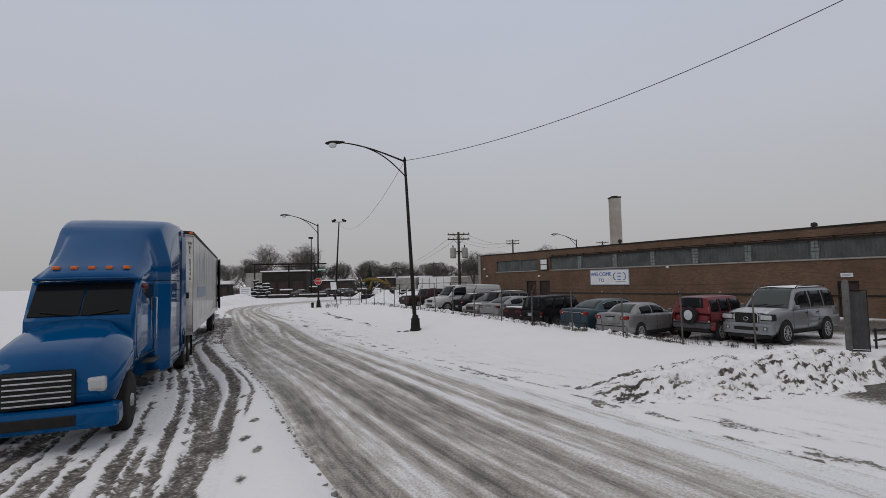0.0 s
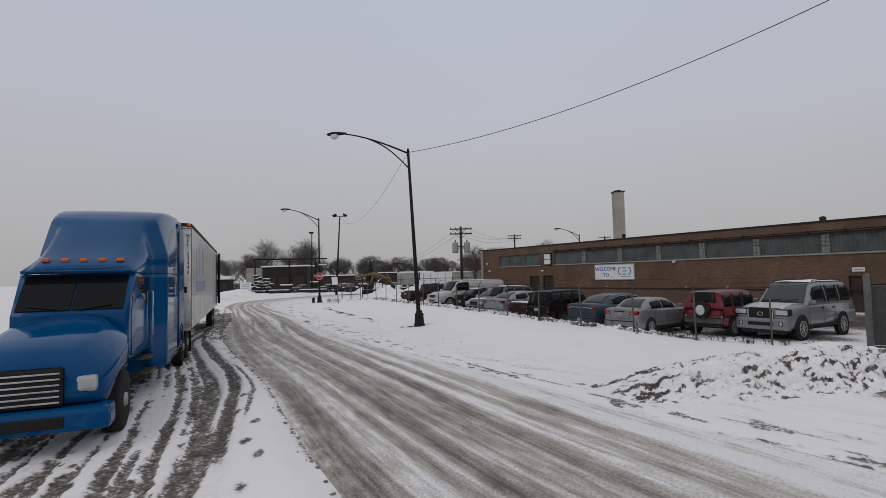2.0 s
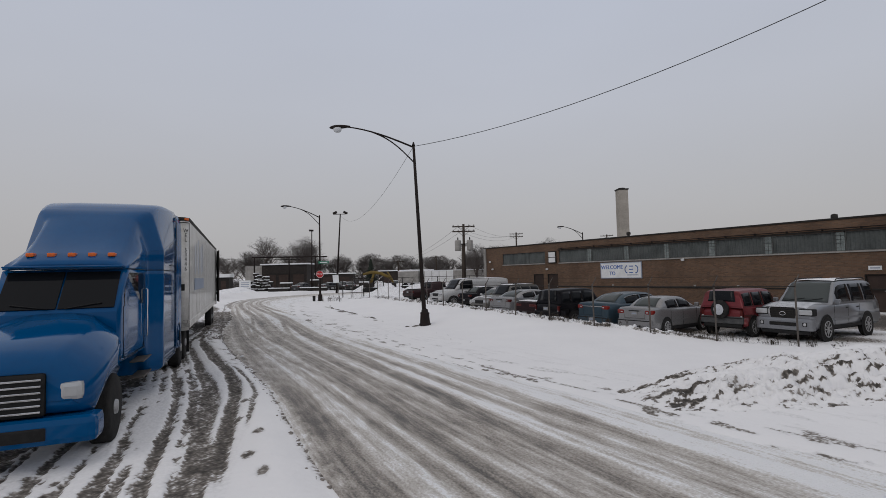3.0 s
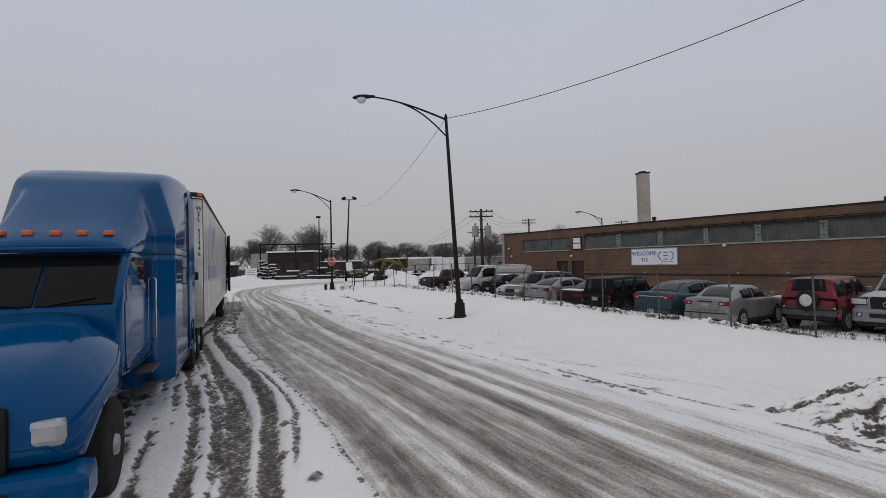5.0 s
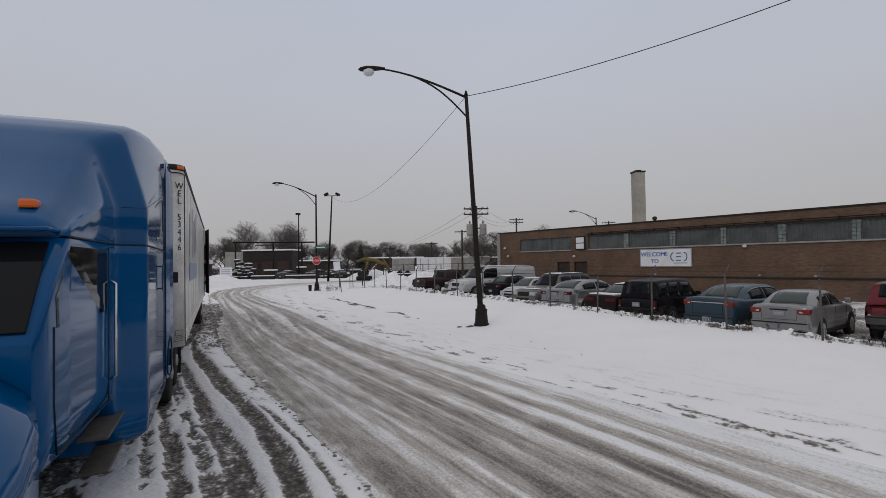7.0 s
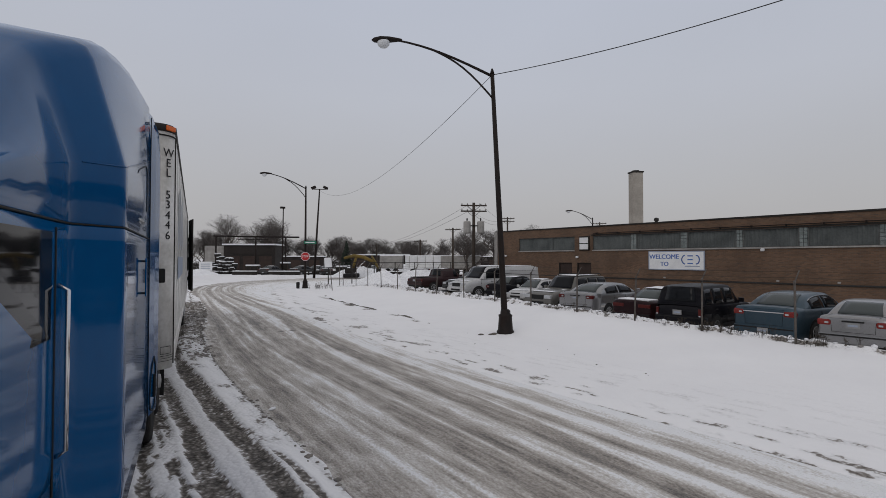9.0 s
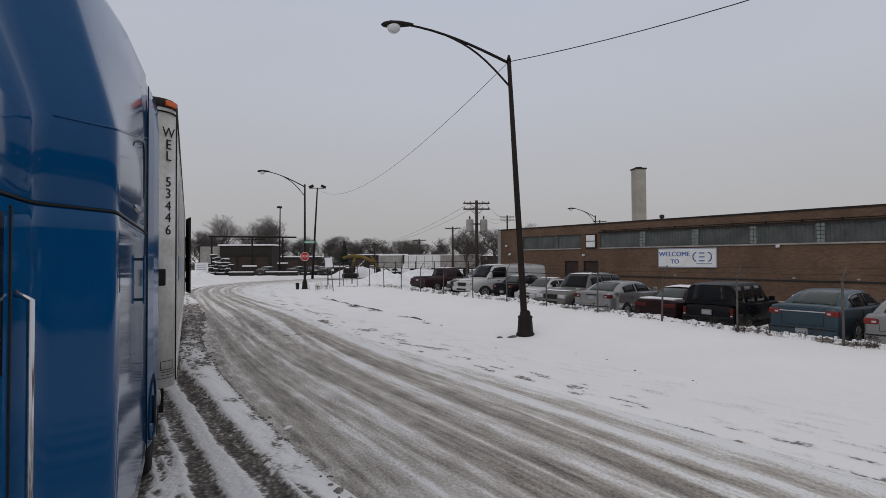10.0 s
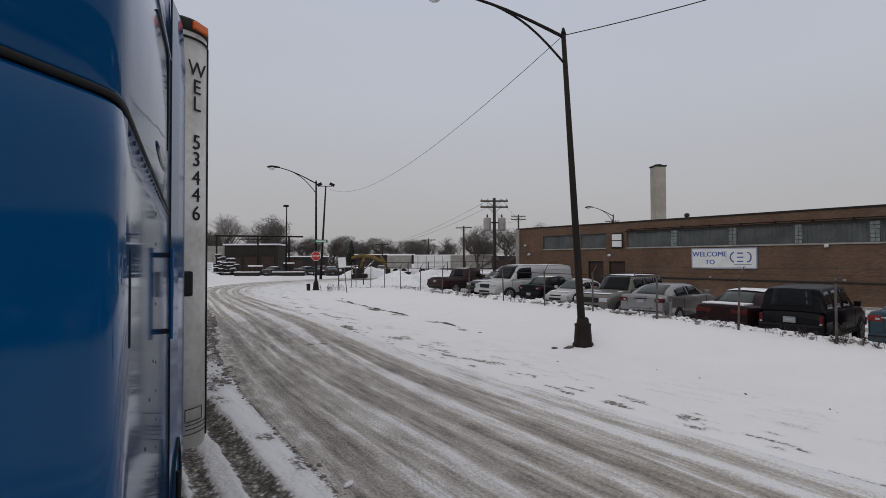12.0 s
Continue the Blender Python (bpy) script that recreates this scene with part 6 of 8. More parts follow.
car("suv", parked(8.97, -12.02, 174, 0.84, 0.92), P_LSILVER, "large pale silver SUV, snow-dusted, nose to the fence", L=5.25, W=1.98, H=1.94, wb=3.13, fo=0.95, r=0.40, hood=1.22, belt=1.20, deck=1.22,
    low=0.38, ws=1.15, rf=0.35, rr=-2.2, rb=-2.5, roof_w=0.76, windows=3, boxy=0.9, tail="upright", snow=1.0, rack=True, grille=M_BLACKPLASTIC, nose_drop=0.14, front=True)
car("suv", parked(8.3, -9.98, -1, 0.95, 0.9), P_RED, "red compact SUV with a spare wheel on its tailgate", **{**SUV, "L": 4.0, "H": 1.68}, spare=True, bumper=GREYCLAD, cladding=GREYCLAD, snow=0.0, rim=M_RIM)
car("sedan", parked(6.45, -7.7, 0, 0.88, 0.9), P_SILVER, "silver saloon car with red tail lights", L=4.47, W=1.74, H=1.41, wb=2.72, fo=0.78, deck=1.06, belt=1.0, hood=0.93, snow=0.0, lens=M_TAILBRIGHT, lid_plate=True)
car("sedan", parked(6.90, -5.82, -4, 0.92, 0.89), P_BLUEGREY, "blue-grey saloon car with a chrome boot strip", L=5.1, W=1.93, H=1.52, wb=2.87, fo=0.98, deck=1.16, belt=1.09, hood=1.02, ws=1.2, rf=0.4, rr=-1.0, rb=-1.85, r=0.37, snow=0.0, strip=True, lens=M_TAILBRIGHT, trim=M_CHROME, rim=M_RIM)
car("suv", parked(6.35, -3.33, 0, 0.96, 0.88), P_BLACK, "boxy black SUV with rusty rear bumper", **{**SUV, "L": 4.24, "H": 1.68, "roof_w": 0.68}, snow=0.0, rim=M_RIMDARK)
car("sedan", parked(7.2, -1.53, -4, 1.0, 0.95), P_DARKRED, "dark maroon saloon car with wide red tail lights and snowy boot", L=4.7, W=1.78, H=1.42, wb=2.7, deck=1.05, belt=0.99, hood=0.93, tail="wide", deck_snow=True, snow=0.8)
car("sedan", parked(8.35, 1.9, 2, 0.98, 0.94), P_SILVER, "silver fastback saloon with dark tail lights", L=5.0, W=1.88, H=1.48, wb=3.05, deck=1.13, belt=1.07, hood=1.0, ws=1.05, rf=0.25, rr=-1.05, rb=-1.95, tail="side", snow=0.0, lid_plate=True)
car("suv", parked(8.65, 4.25, 177, 0.95, 0.97), P_TAUPE, "taupe-grey SUV facing the fence with a dull bonnet", **{**SUV, "L": 4.6, "W": 1.85, "H": 1.72, "wb": 2.69}, rack=True, snow=0.5)
car("coupe", parked(11.4, 8.6, 180, 0.85, 0.9), P_WHITE, "low white coupe under snow, nose to the fence", L=4.5, W=1.76, H=1.32, wb=2.6, hood=0.80, belt=0.86, deck=0.92, snow=1.0, windows=2)
car("sedan", parked(12.3, 11.1, 2, 0.88, 0.9), P_BLACK, "black saloon car with a number plate", L=4.7, W=1.8, H=1.43, wb=2.7, deck=0.99, belt=0.93, hood=0.88, snow=0.2)
car("van", parked(12.75, 13.6, 175, 1.13, 1.0), P_WHITE, "long white panel van facing the fence", L=5.7, W=2.0, H=2.05, wb=3.5, fo=0.95, r=0.36, hood=1.16, belt=1.22, deck=1.25, low=0.36, ws=1.75, rf=1.0, rr=-2.7, rb=-2.8, roof_w=0.86,
    windows=1, boxy=0.9, tail="upright", snow=0.6, glass_mat=M_GLASS)
car("suv", parked(13.6, 16.6, 178), P_GREY, "dark grey SUV facing the fence under snow", **{**SUV, "L": 4.6, "W": 1.85, "H": 1.6}, snow=0.9)


def pickup(m, mat, label):
    c = car("pickup_truck", m, mat, label, L=5.4, W=1.95, H=1.78, wb=3.4, fo=0.95, r=0.37, hood=1.12, belt=1.14, deck=1.14, low=0.42, ws=1.1, rf=0.5, rr=-0.55, rb=-0.75, roof_w=0.72, windows=1, boxy=0.9, tail="upright", snow=0.3)
    part("bed_floor", box(-2.6, -0.85, -0.8, 0.8, 1.15, 1.165), M_BLACKPLASTIC, c)
    return c


pickup(parked(13.3, 20.0, 0), P_MAROON, "maroon pickup truck with its tailgate to the fence")
# second row against the building
car("suv", parked(17.5, 18.5, 90), P_DARK, "dark SUV parked by the factory wall", **SUV, snow=0.5)

far_car = car("sedan", parked(28.5, 63.5, 50), P_GREY, "snow-topped saloon in the far yard", snow=1.0, deck_snow=True, group="far yard cars")
for x, y, a_ in ((31.5, 61.0, 60), (34.5, 60.0, 55), (24.0, 66.5, 40), (38.0, 57.0, 70)):
    copy_thing(far_car, parked(x, y, a_))

# ---- articulated lorry standing beside the road ----
# u runs rearwards along the lorry, w across it towards the yard
TRUCK = pose(-11.153, -8.845, 0.0, 0, 0, 78.0)
SIDE, HALF = 0.21, 1.22
MID_W = SIDE + HALF
SEAM_Z = 2.60
tractor = empty("truck_tractor", TRUCK, "glossy blue sleeper-cab road tractor with black seams", "truck")


def cab_half(u_):
    """Half the cab's width: narrow at the doors, flaring out to the sleeper."""
    return float(np.interp(u_, [-0.9, -0.3, 1.1, 1.24, 1.32, 1.38, 1.62, 1.645, 1.665, 1.69, 1.75, 3.95], [0.84, 0.90, 0.95, 0.955, 0.97, 1.008, HALF - 0.033, HALF - 0.017, HALF - 0.008, HALF - 0.003, HALF, HALF]))


def cab_top(u_):
    return float(np.interp(u_, [-0.32, -0.2, 0.1, 0.5, 1.0, 1.5, 2.0, 2.5, 3.0, 3.95], [2.66, 2.76, 2.90, 3.10, 3.45, 3.80, 4.02, 4.11, 4.15, 4.17]))


def crease_z(u_):
    """The height at which the roof fairing sets back from the sleeper's side."""
    return min(float(np.interp(u_, [1.2, 1.7, 2.6, 3.5, 3.95], [2.98, 3.03, 3.20, 3.38, 3.46])), SEAM_Z + 0.55 * (cab_top(u_) - SEAM_Z))


def fairing_set(u_):
    return float(np.interp(u_, [-0.3, 1.3, 1.7, 2.4, 3.0, 3.95], [0.10, 0.16, 0.20, 0.14, 0.08, 0.02]))


def loft(sections):
    """A closed hull through sections (u, [(half width, z), ...] from the sill to the crown), mirrored about the middle."""
    bm = bmesh.new()
    rings = [[bm.verts.new((u_, MID_W - h_, z)) for h_, z in half] + [bm.verts.new((u_, MID_W + h_, z)) for h_, z in half[::-1]] for u_, half in sections]
    n_ = len(rings[0])
    for r0, r1 in zip(rings, rings[1:]):
        for k in range(n_):
            bm.faces.new((r0[k], r0[(k + 1) % n_], r1[(k + 1) % n_], r1[k])).smooth = True
    bm.faces.new(rings[0][::-1])
    bm.faces.new(rings[-1])
    bmesh.ops.recalc_face_normals(bm, faces=bm.faces)
    return bm


def on_side(u_, z, out=0.0):
    """A point of the cab's near side, out metres proud of it."""
    c, t_ = crease_z(u_), cab_top(u_)
    set_ = float(np.interp(z, [c, t_ - 0.12, t_ - 0.04, t_], [0, fairing_set(u_), fairing_set(u_) + 0.04, fairing_set(u_) + 0.12]))
    return Vector((u_, MID_W - cab_half(u_) + set_ - out, z))


STATIONS = [-0.30, -0.2, 0.1, 0.5, 0.9, 1.1, 1.24, 1.32, 1.38, 1.49, 1.60, 1.62, 1.645, 1.665, 1.69, 1.75, 1.82, 2.1, 2.5, 3.0, 3.5, 3.95]
low_ = []
for u_ in [-0.9, -0.6] + STATIONS:
    h_, t_ = cab_half(u_), min(SEAM_Z - 0.004, 1.88 + (u_ + 0.9) * 1.18)
    sill = 0.95 if u_ < 1.3 else 0.46
    low_.append((u_, [(h_ - 0.10, sill), (h_ - 0.01, sill + 0.07), (h_, sill + 0.3), (h_, 1.6), (h_, t_ - 0.10), (h_, t_ - 0.012), (h_ - 0.012, t_), (h_ * 0.5, t_)]))
part("lower_cab", loft(low_), M_BLUEPAINT, tractor)
up_ = []
for u_ in STATIONS:
    h_, c, t_, f_ = cab_half(u_), crease_z(u_), cab_top(u_), fairing_set(u_)
    up_.append((u_, [(h_ * 0.5, SEAM_Z + 0.004), (h_ - 0.006, SEAM_Z + 0.004), (h_, SEAM_Z + 0.010), (h_, c - 0.02), (h_ - 0.004, c), (h_ - f_ * 0.2, c + 0.2 * (t_ - 0.12 - c)), (h_ - f_ * 0.6, c + 0.6 * (t_ - 0.12 - c)), (h_ - f_, max(t_ - 0.12, c + 0.005)), (h_ - f_ - 0.04, max(t_ - 0.04, c + 0.01)), (h_ - f_ - 0.12, t_), (h_ * 0.4, t_ + 0.02)]))
part("upper_cab", loft(up_), M_BLUEPAINT, tractor)
part("seam", tube([on_side(u_, SEAM_Z, -0.004) for u_ in STATIONS + [4.0]], 0.0065, 8), M_BLACKPLASTIC, tractor, "black rubber seam")
part("crease_moulding", tube([on_side(u_, crease_z(u_), 0.0) for u_ in STATIONS[8:]], [0.003, 0.004] + [0.006] * (len(STATIONS) - 12) + [0.005, 0.004], 8), M_BLUEPAINT, tractor, "raised blue moulding under the roof fairing")
RIVETS = [(1.80 + k * 0.088, SEAM_Z - 0.028) for k in range(24)] + [(2.61 + 0.012 * k, 2.49 - k * 0.098) for k in range(10)] + [(2.52, 2.03), (2.36, 1.95), (2.22, 1.86), (3.72, 1.5)]
RIVETS += [(3.86, 2.45 - 0.13 * k) for k in range(14)]
for u_, z in RIVETS:
    part("rivet", lathe([(0.0062, -0.002), (0.0056, 0.0008), (0.003, 0.0015)], 8, Matrix.Translation(on_side(u_, z)) @ Matrix.Rotation(radians(90), 4, "X")), M_BLACKPLASTIC, tractor)
part("window_seal", tube([on_side(u_, z, 0.002) for u_, z in ((2.50, 3.11), (2.60, 3.155), (3.0, 3.24), (3.3, 3.30), (3.42, 3.30), (3.465, 3.24), (3.47, 3.0), (3.46, 2.86))], [0.002, 0.004, 0.006, 0.006, 0.006, 0.006, 0.006, 0.003], 8), M_BLACKPLASTIC, tractor, "black curved window seal")
bm = lathe([(0.03, -0.002), (0.03, 0.005), (0.022, 0.009), (0.012, 0.011)], 20, Matrix.Translation(on_side(2.90, 2.725)) @ Matrix.Rotation(radians(-2), 4, "Y") @ Matrix.Diagonal((11, 1, 1, 1)) @ Matrix.Rotation(radians(90), 4, "X"))
part("side_badge", bm, M_BADGE, tractor, "plain dark oval badge above the seam")
gh = part("grab_handle", box(2.985, 3.025, -0.007, 0.007, 2.03, 2.39, 0.006, Matrix.Translation((0, SIDE - 0.036, 0))), M_BLUEPAINT, tractor, "blue upright grab handle")
for z in (2.06, 2.36):
    part("handle_foot", box(2.995, 3.015, SIDE - 0.031, SIDE + 0.01, z - 0.010, z + 0.010, 0.003), M_BLACKPLASTIC, gh)
part("side_reflector", box(1.80, 1.812, -0.002, 0.006, 2.18, 2.36, 0.001, Matrix.Translation((0, SIDE, 0))), M_BLACKPLASTIC, tractor)
# doors in the recessed sides of the cab
for s_ in (-1, 1):
    def at_(u_, z, out=0.0):
        return Vector((u_, MID_W + s_ * (cab_half(u_) + out), z))
    part("door_seam", tube([at_(u_, z, 0.001) for u_, z in ((1.02, 2.56), (1.02, 1.05), (-0.5, 1.05), (-0.55, 1.4), (-0.55, 1.95))], 0.007, 6), M_BLACKPLASTIC, tractor)
    bm = bmesh.new()
    pane_ = [bm.verts.new(at_(u_, z, 0.003)) for u_, z in ((0.95, 1.94), (0.95, 2.53), (-0.22, 2.53), (-0.52, 2.16), (-0.5, 1.94))]
    bm.faces.new(pane_ if s_ > 0 else pane_[::-1])
    bmesh.ops.solidify(bm, geom=bm.faces[:], thickness=0.012)
    part("door_window", bm, M_GLASS, tractor, "dark door window")
    part("door_handle", box(0.72, 0.92, -0.02, 0.02, 1.68, 1.74, 0.012, Matrix.Translation(at_(0.8, 0))), M_BLACKPLASTIC, tractor)
    for z in (0.55, 0.85):
        part("step", box(0.0, 0.95, -0.12, 0.12, z - 0.03, z, 0.01, Matrix.Translation(at_(0.5, 0, -0.02))), M_GALV, tractor, "grey tread step")
    part("grab_rail", tube([at_(1.08, 1.25, 0.0), at_(1.08, 1.28, 0.05), at_(1.08, 2.2, 0.05), at_(1.08, 2.23, 0.0)], 0.014, 8), M_CHROME, tractor)
# windscreen laid on the slope ahead of the doors, in two panes
SCREEN = Matrix.Translation((-0.60, MID_W, 2.24)) @ Matrix.Rotation(radians(-49.7), 4, "Y")
for s_ in (-1, 1):
    part("windscreen", box(-0.39, 0.40, min(s_ * 0.012, s_ * 0.80), max(s_ * 0.012, s_ * 0.80), 0.004, 0.024, 0.008, SCREEN), M_GLASS, tractor, "dark sloping windscreen pane")
part("sun_visor", box(-0.52, -0.18, -0.84, 0.84, 2.63, 2.66, 0.012, Matrix.Translation((0, MID_W, 0))), M_BLUEPAINT, tractor)
for s_ in (-1, 1):
    part("wiper", tube([SCREEN @ Vector((-0.40, s_ * 0.12, 0.035)), SCREEN @ Vector((-0.30, s_ * 0.62, 0.04))], 0.010, 6), M_BLACKPLASTIC, tractor)
for w_ in (-0.6, -0.3, 0, 0.3, 0.6):
    part("roof_lamp", box(-0.10, 0.04, w_ - 0.06, w_ + 0.06, 2.83, 2.90, 0.02, Matrix.Translation((0, MID_W, 0))), M_AMBER, tractor, "amber roof marker lamp")
# bonnet with fenders, grille, lamps and bumper
hood_ = []
for u_, top, h_, low in ((-2.85, 1.22, 0.74, 0.82), (-2.80, 1.38, 0.84, 0.72), (-2.6, 1.50, 0.94, 0.66), (-2.2, 1.60, 1.00, 0.98), (-1.7, 1.70, 1.01, 1.06), (-1.3, 1.78, 0.98, 0.98), (-0.91, 1.86, 0.86, 0.80)):
    hood_.append((u_, [(h_ - 0.04, low), (h_, low + 0.05), (h_, top - 0.36), (h_ - 0.05, top - 0.27), (h_ - 0.22, top - 0.14), (h_ - 0.34, top - 0.03), (h_ - 0.46, top), (0.2, top + 0.03)]))
bonnet = part("bonnet", loft(hood_), M_BLUEPAINT, tractor, "blue sloping bonnet with flared fenders")
gr_ = part("grille", box(-2.90, -2.84, MID_W - 0.46, MID_W + 0.46, 0.70, 1.24, 0.04), M_BLACKPLASTIC, bonnet, "black grille with bright bars")
for k in range(6):
    part("grille_bar", box(-2.925, -2.895, MID_W - 0.42, MID_W + 0.42, 0.75 + k * 0.08, 0.775 + k * 0.08, 0.006), M_CHROME, gr_)
for s_ in (-1, 1):
    part("headlight", box(-2.86, -2.62, -0.13, 0.13, 0.86, 1.10, 0.06, Matrix.Translation((0, MID_W + s_ * 0.72, 0)) @ Matrix.Rotation(s_ * 0.0, 4, "Z")), M_LENS, bonnet, "clear headlight")
bp_ = part("bumper", box(-3.0, -2.55, MID_W - 1.04, MID_W + 1.04, 0.34, 0.68, 0.09), M_BLUEPAINT, tractor, "blue front bumper")
part("bumper_intake", box(-3.02, -2.98, MID_W - 0.5, MID_W + 0.5, 0.42, 0.58, 0.02), M_BLACKPLASTIC, bp_)
# side extenders behind the sleeper, with a rubber edge
for s_ in (-1, 1):
    bm = bmesh.new()
    rows_ = []
    for z in np.linspace(0.62, 4.08, 18):
        out = float(np.interp(z, [0.62, 1.2, 3.6, 3.9, 4.08], [0.015, 0.0, 0.0, 0.02, 0.09]))
        ring = ((3.97, HALF + 0.004 - out), (4.2, HALF + 0.040 - out), (4.44, HALF + 0.070 - out), (4.44, HALF + 0.036 - out), (3.97, HALF - 0.04 - out))
        rows_.append([bm.verts.new((u_, MID_W + s_ * h_, z)) for u_, h_ in ring])
    for r0, r1 in zip(rows_, rows_[1:]):
        for k in range(5):
            bm.faces.new((r0[k], r0[(k + 1) % 5], r1[(k + 1) % 5], r1[k]))
    bm.faces.new(rows_[0][::-1])
    bm.faces.new(rows_[-1])
    bmesh.ops.recalc_face_normals(bm, faces=bm.faces)
    ex_ = part("side_extender", bm, M_BLUEPAINT, tractor, "blue side extender panel")
    part("extender_edge", tube([(4.45, MID_W + s_ * (HALF + 0.040), 0.62), (4.45, MID_W + s_ * (HALF + 0.055), 1.2), (4.45, MID_W + s_ * (HALF + 0.055), 3.6), (4.45, MID_W + s_ * (HALF + 0.035), 3.9), (4.44, MID_W + s_ * (HALF - 0.035), 4.08)], 0.014, 8), M_BLACKPLASTIC, ex_, "black rubber edge")
    part("extender_seam", tube([(3.96, MID_W + s_ * (HALF + 0.002), 0.5), (3.96, MID_W + s_ * (HALF + 0.002), 3.95)], 0.005, 6), M_BLACKPLASTIC, ex_)

    def on_extender(u_, z, out=0.002):
        return Vector((u_, MID_W + s_ * (HALF + float(np.interp(u_, [3.97, 4.2, 4.44], [0.004, 0.040, 0.070])) - float(np.interp(z, [0.62, 1.2], [0.015, 0.0])) + out), z))
    # lozenge-shaped opening low on the panel, with a latch in it
    lz = part("latch_seal", tube([on_extender(u_, z) for u_, z in ((4.22, 1.26), (4.13, 1.18), (4.07, 1.02), (4.07, 0.80), (4.12, 0.68), (4.24, 0.64), (4.34, 0.70), (4.36, 0.92), (4.30, 1.14), (4.22, 1.26))], 0.010, 6), M_BLACKPLASTIC, ex_, "black lozenge-shaped seal")
    part("latch", tube([on_extender(4.22, 0.80, 0.012), on_extender(4.22, 1.06, 0.012)], 0.016, 8), M_BLACKPLASTIC, lz)
part("chassis", box(-2.7, 7.6, MID_W - 0.42, MID_W + 0.42, 0.55, 0.92), M_BLACKPLASTIC, tractor)


def big_wheel(parent, u_, w_, r=0.50, width=0.28, side=-1):
    m = Matrix.Translation((u_, w_, r)) @ Matrix.Rotation(radians(90), 4, "X")
    wv = part("wheel", lathe([(r * 0.6, -width / 2), (r * 0.93, -width / 2), (r, -width / 2 + 0.03), (r, width / 2 - 0.03), (r * 0.93, width / 2), (r * 0.6, width / 2)], 28, m), M_TYRE, parent, "black truck tyre")
    part("rim", lathe([(r * 0.58, -0.02), (r * 0.58, 0.05), (r * 0.5, 0.02), (r * 0.25, -0.03 + 0.08), (r * 0.2, 0.12), (0.02, 0.13)], 20, m @ Matrix.Translation((0, 0, width / 2 - 0.09))), M_RIM, wv)


for u_ in (5.2, 6.5):
    for s_ in (-1, 1):
        big_wheel(tractor, u_, MID_W + s_ * 1.06)
for s_ in (-1, 1):
    big_wheel(tractor, -1.75, MID_W + s_ * 0.86)
    for w_ in (1.10, 0.78):
        part("mud_flap", box(7.15, 7.17, MID_W + s_ * w_ - 0.15, MID_W + s_ * w_ + 0.15, 0.12, 0.8, 0.004), M_BLACKPLASTIC, tractor)
    fd = part("quarter_fender", tube([(5.2 + 0.60 * math.cos(t), MID_W + s_ * 1.06, 0.5 + 0.60 * math.sin(t)) for t in np.linspace(1.7, 3.1, 9)], 0.03, 6), M_GALV, tractor, "grey quarter fender over the drive wheel")
    part("fender_stay", tube([(4.66, MID_W + s_ * 1.06, 0.7), (4.66, MID_W + s_ * 0.4, 0.75)], 0.02, 6), M_GALV, fd)
for k, c_ in enumerate((0.20, 0.30, 0.44)):
    part("air_hose", tube([(4.10, SIDE + c_ + 0.1, 1.7), (4.42, SIDE + c_, 1.0), (4.62, SIDE + c_ - 0.04, 0.78 + 0.05 * k), (4.84, SIDE + c_, 1.15)], 0.017, 8), M_BLACKPLASTIC, tractor, "black coiled air hose")

# trailer
TR = empty("box_trailer", TRUCK @ pose(4.8, 0, 0, 0, 0, -0.2) @ pose(-4.8, 0, 0), "long white box trailer with riveted sides and fleet lettering", "trailer")
N0, N1, TZ0, TZ1 = 4.78, 20.9, 1.03, 4.1
TSIDE = 0.0
TFAR = TSIDE + 2.6
for k in range(13):
    a, b_ = N0 + 0.22 + k * 1.228, N0 + 0.22 + (k + 1) * 1.228 - 0.006
    part("side_sheet", box(a, min(b_, N1 - 0.12), TSIDE, TSIDE + 0.03, TZ0 + 0.2, TZ1 - 0.1), M_TRAILER, TR)
    part("seam_strip", box(b_ - 0.03, b_ + 0.03, TSIDE - 0.004, TSIDE - 0.0005, TZ0 + 0.2, TZ1 - 0.1), M_TRAILPOST, TR)
rv = []
fs = []
for a in np.arange(N0 + 0.3, N1 - 0.3, 0.307):
    for z in np.arange(TZ0 + 0.25, TZ1 - 0.12, 0.075):
        o = len(rv)
        s_ = 0.007
        rv += [(a - s_, TSIDE - 0.0005, z - s_), (a + s_, TSIDE - 0.0005, z - s_), (a + s_, TSIDE - 0.0005, z + s_), (a - s_, TSIDE - 0.0005, z + s_), (a, TSIDE - 0.006, z)]
        fs += [(o, o + 1, o + 4), (o + 1, o + 2, o + 4), (o + 2, o + 3, o + 4), (o + 3, o, o + 4)]
rvt = sheet(rv, fs, "rivet_field", M_TRAILPOST, TR, smooth=False)
rvt["kind"] = "stuff"
part("far_side", box(N0 + 0.22, N1, TFAR - 0.03, TFAR, TZ0 + 0.1, TZ1 - 0.1), M_TRAILER, TR)
part("front_wall", box(N0 + 0.02, N0 + 0.06, TSIDE + 0.2, TFAR - 0.2, TZ0, TZ1 - 0.03), M_TRAILER, TR)
for k in range(5):
    part("front_rib", box(N0 - 0.012, N0 + 0.019, TSIDE + 0.42 + k * 0.44 - 0.03, TSIDE + 0.42 + k * 0.44 + 0.03, TZ0 + 0.05, TZ1 - 0.12, 0.004), M_TRAILPOST, TR)
part("roof_front", box(N0 + 0.02, N0 + 0.22, TSIDE + 0.21, TFAR - 0.21, TZ1 - 0.08, TZ1), M_TRAILER, TR)
part("roof", box(N0 + 0.22, N1, TSIDE + 0.03, TFAR - 0.03, TZ1 - 0.08, TZ1), M_TRAILER, TR)
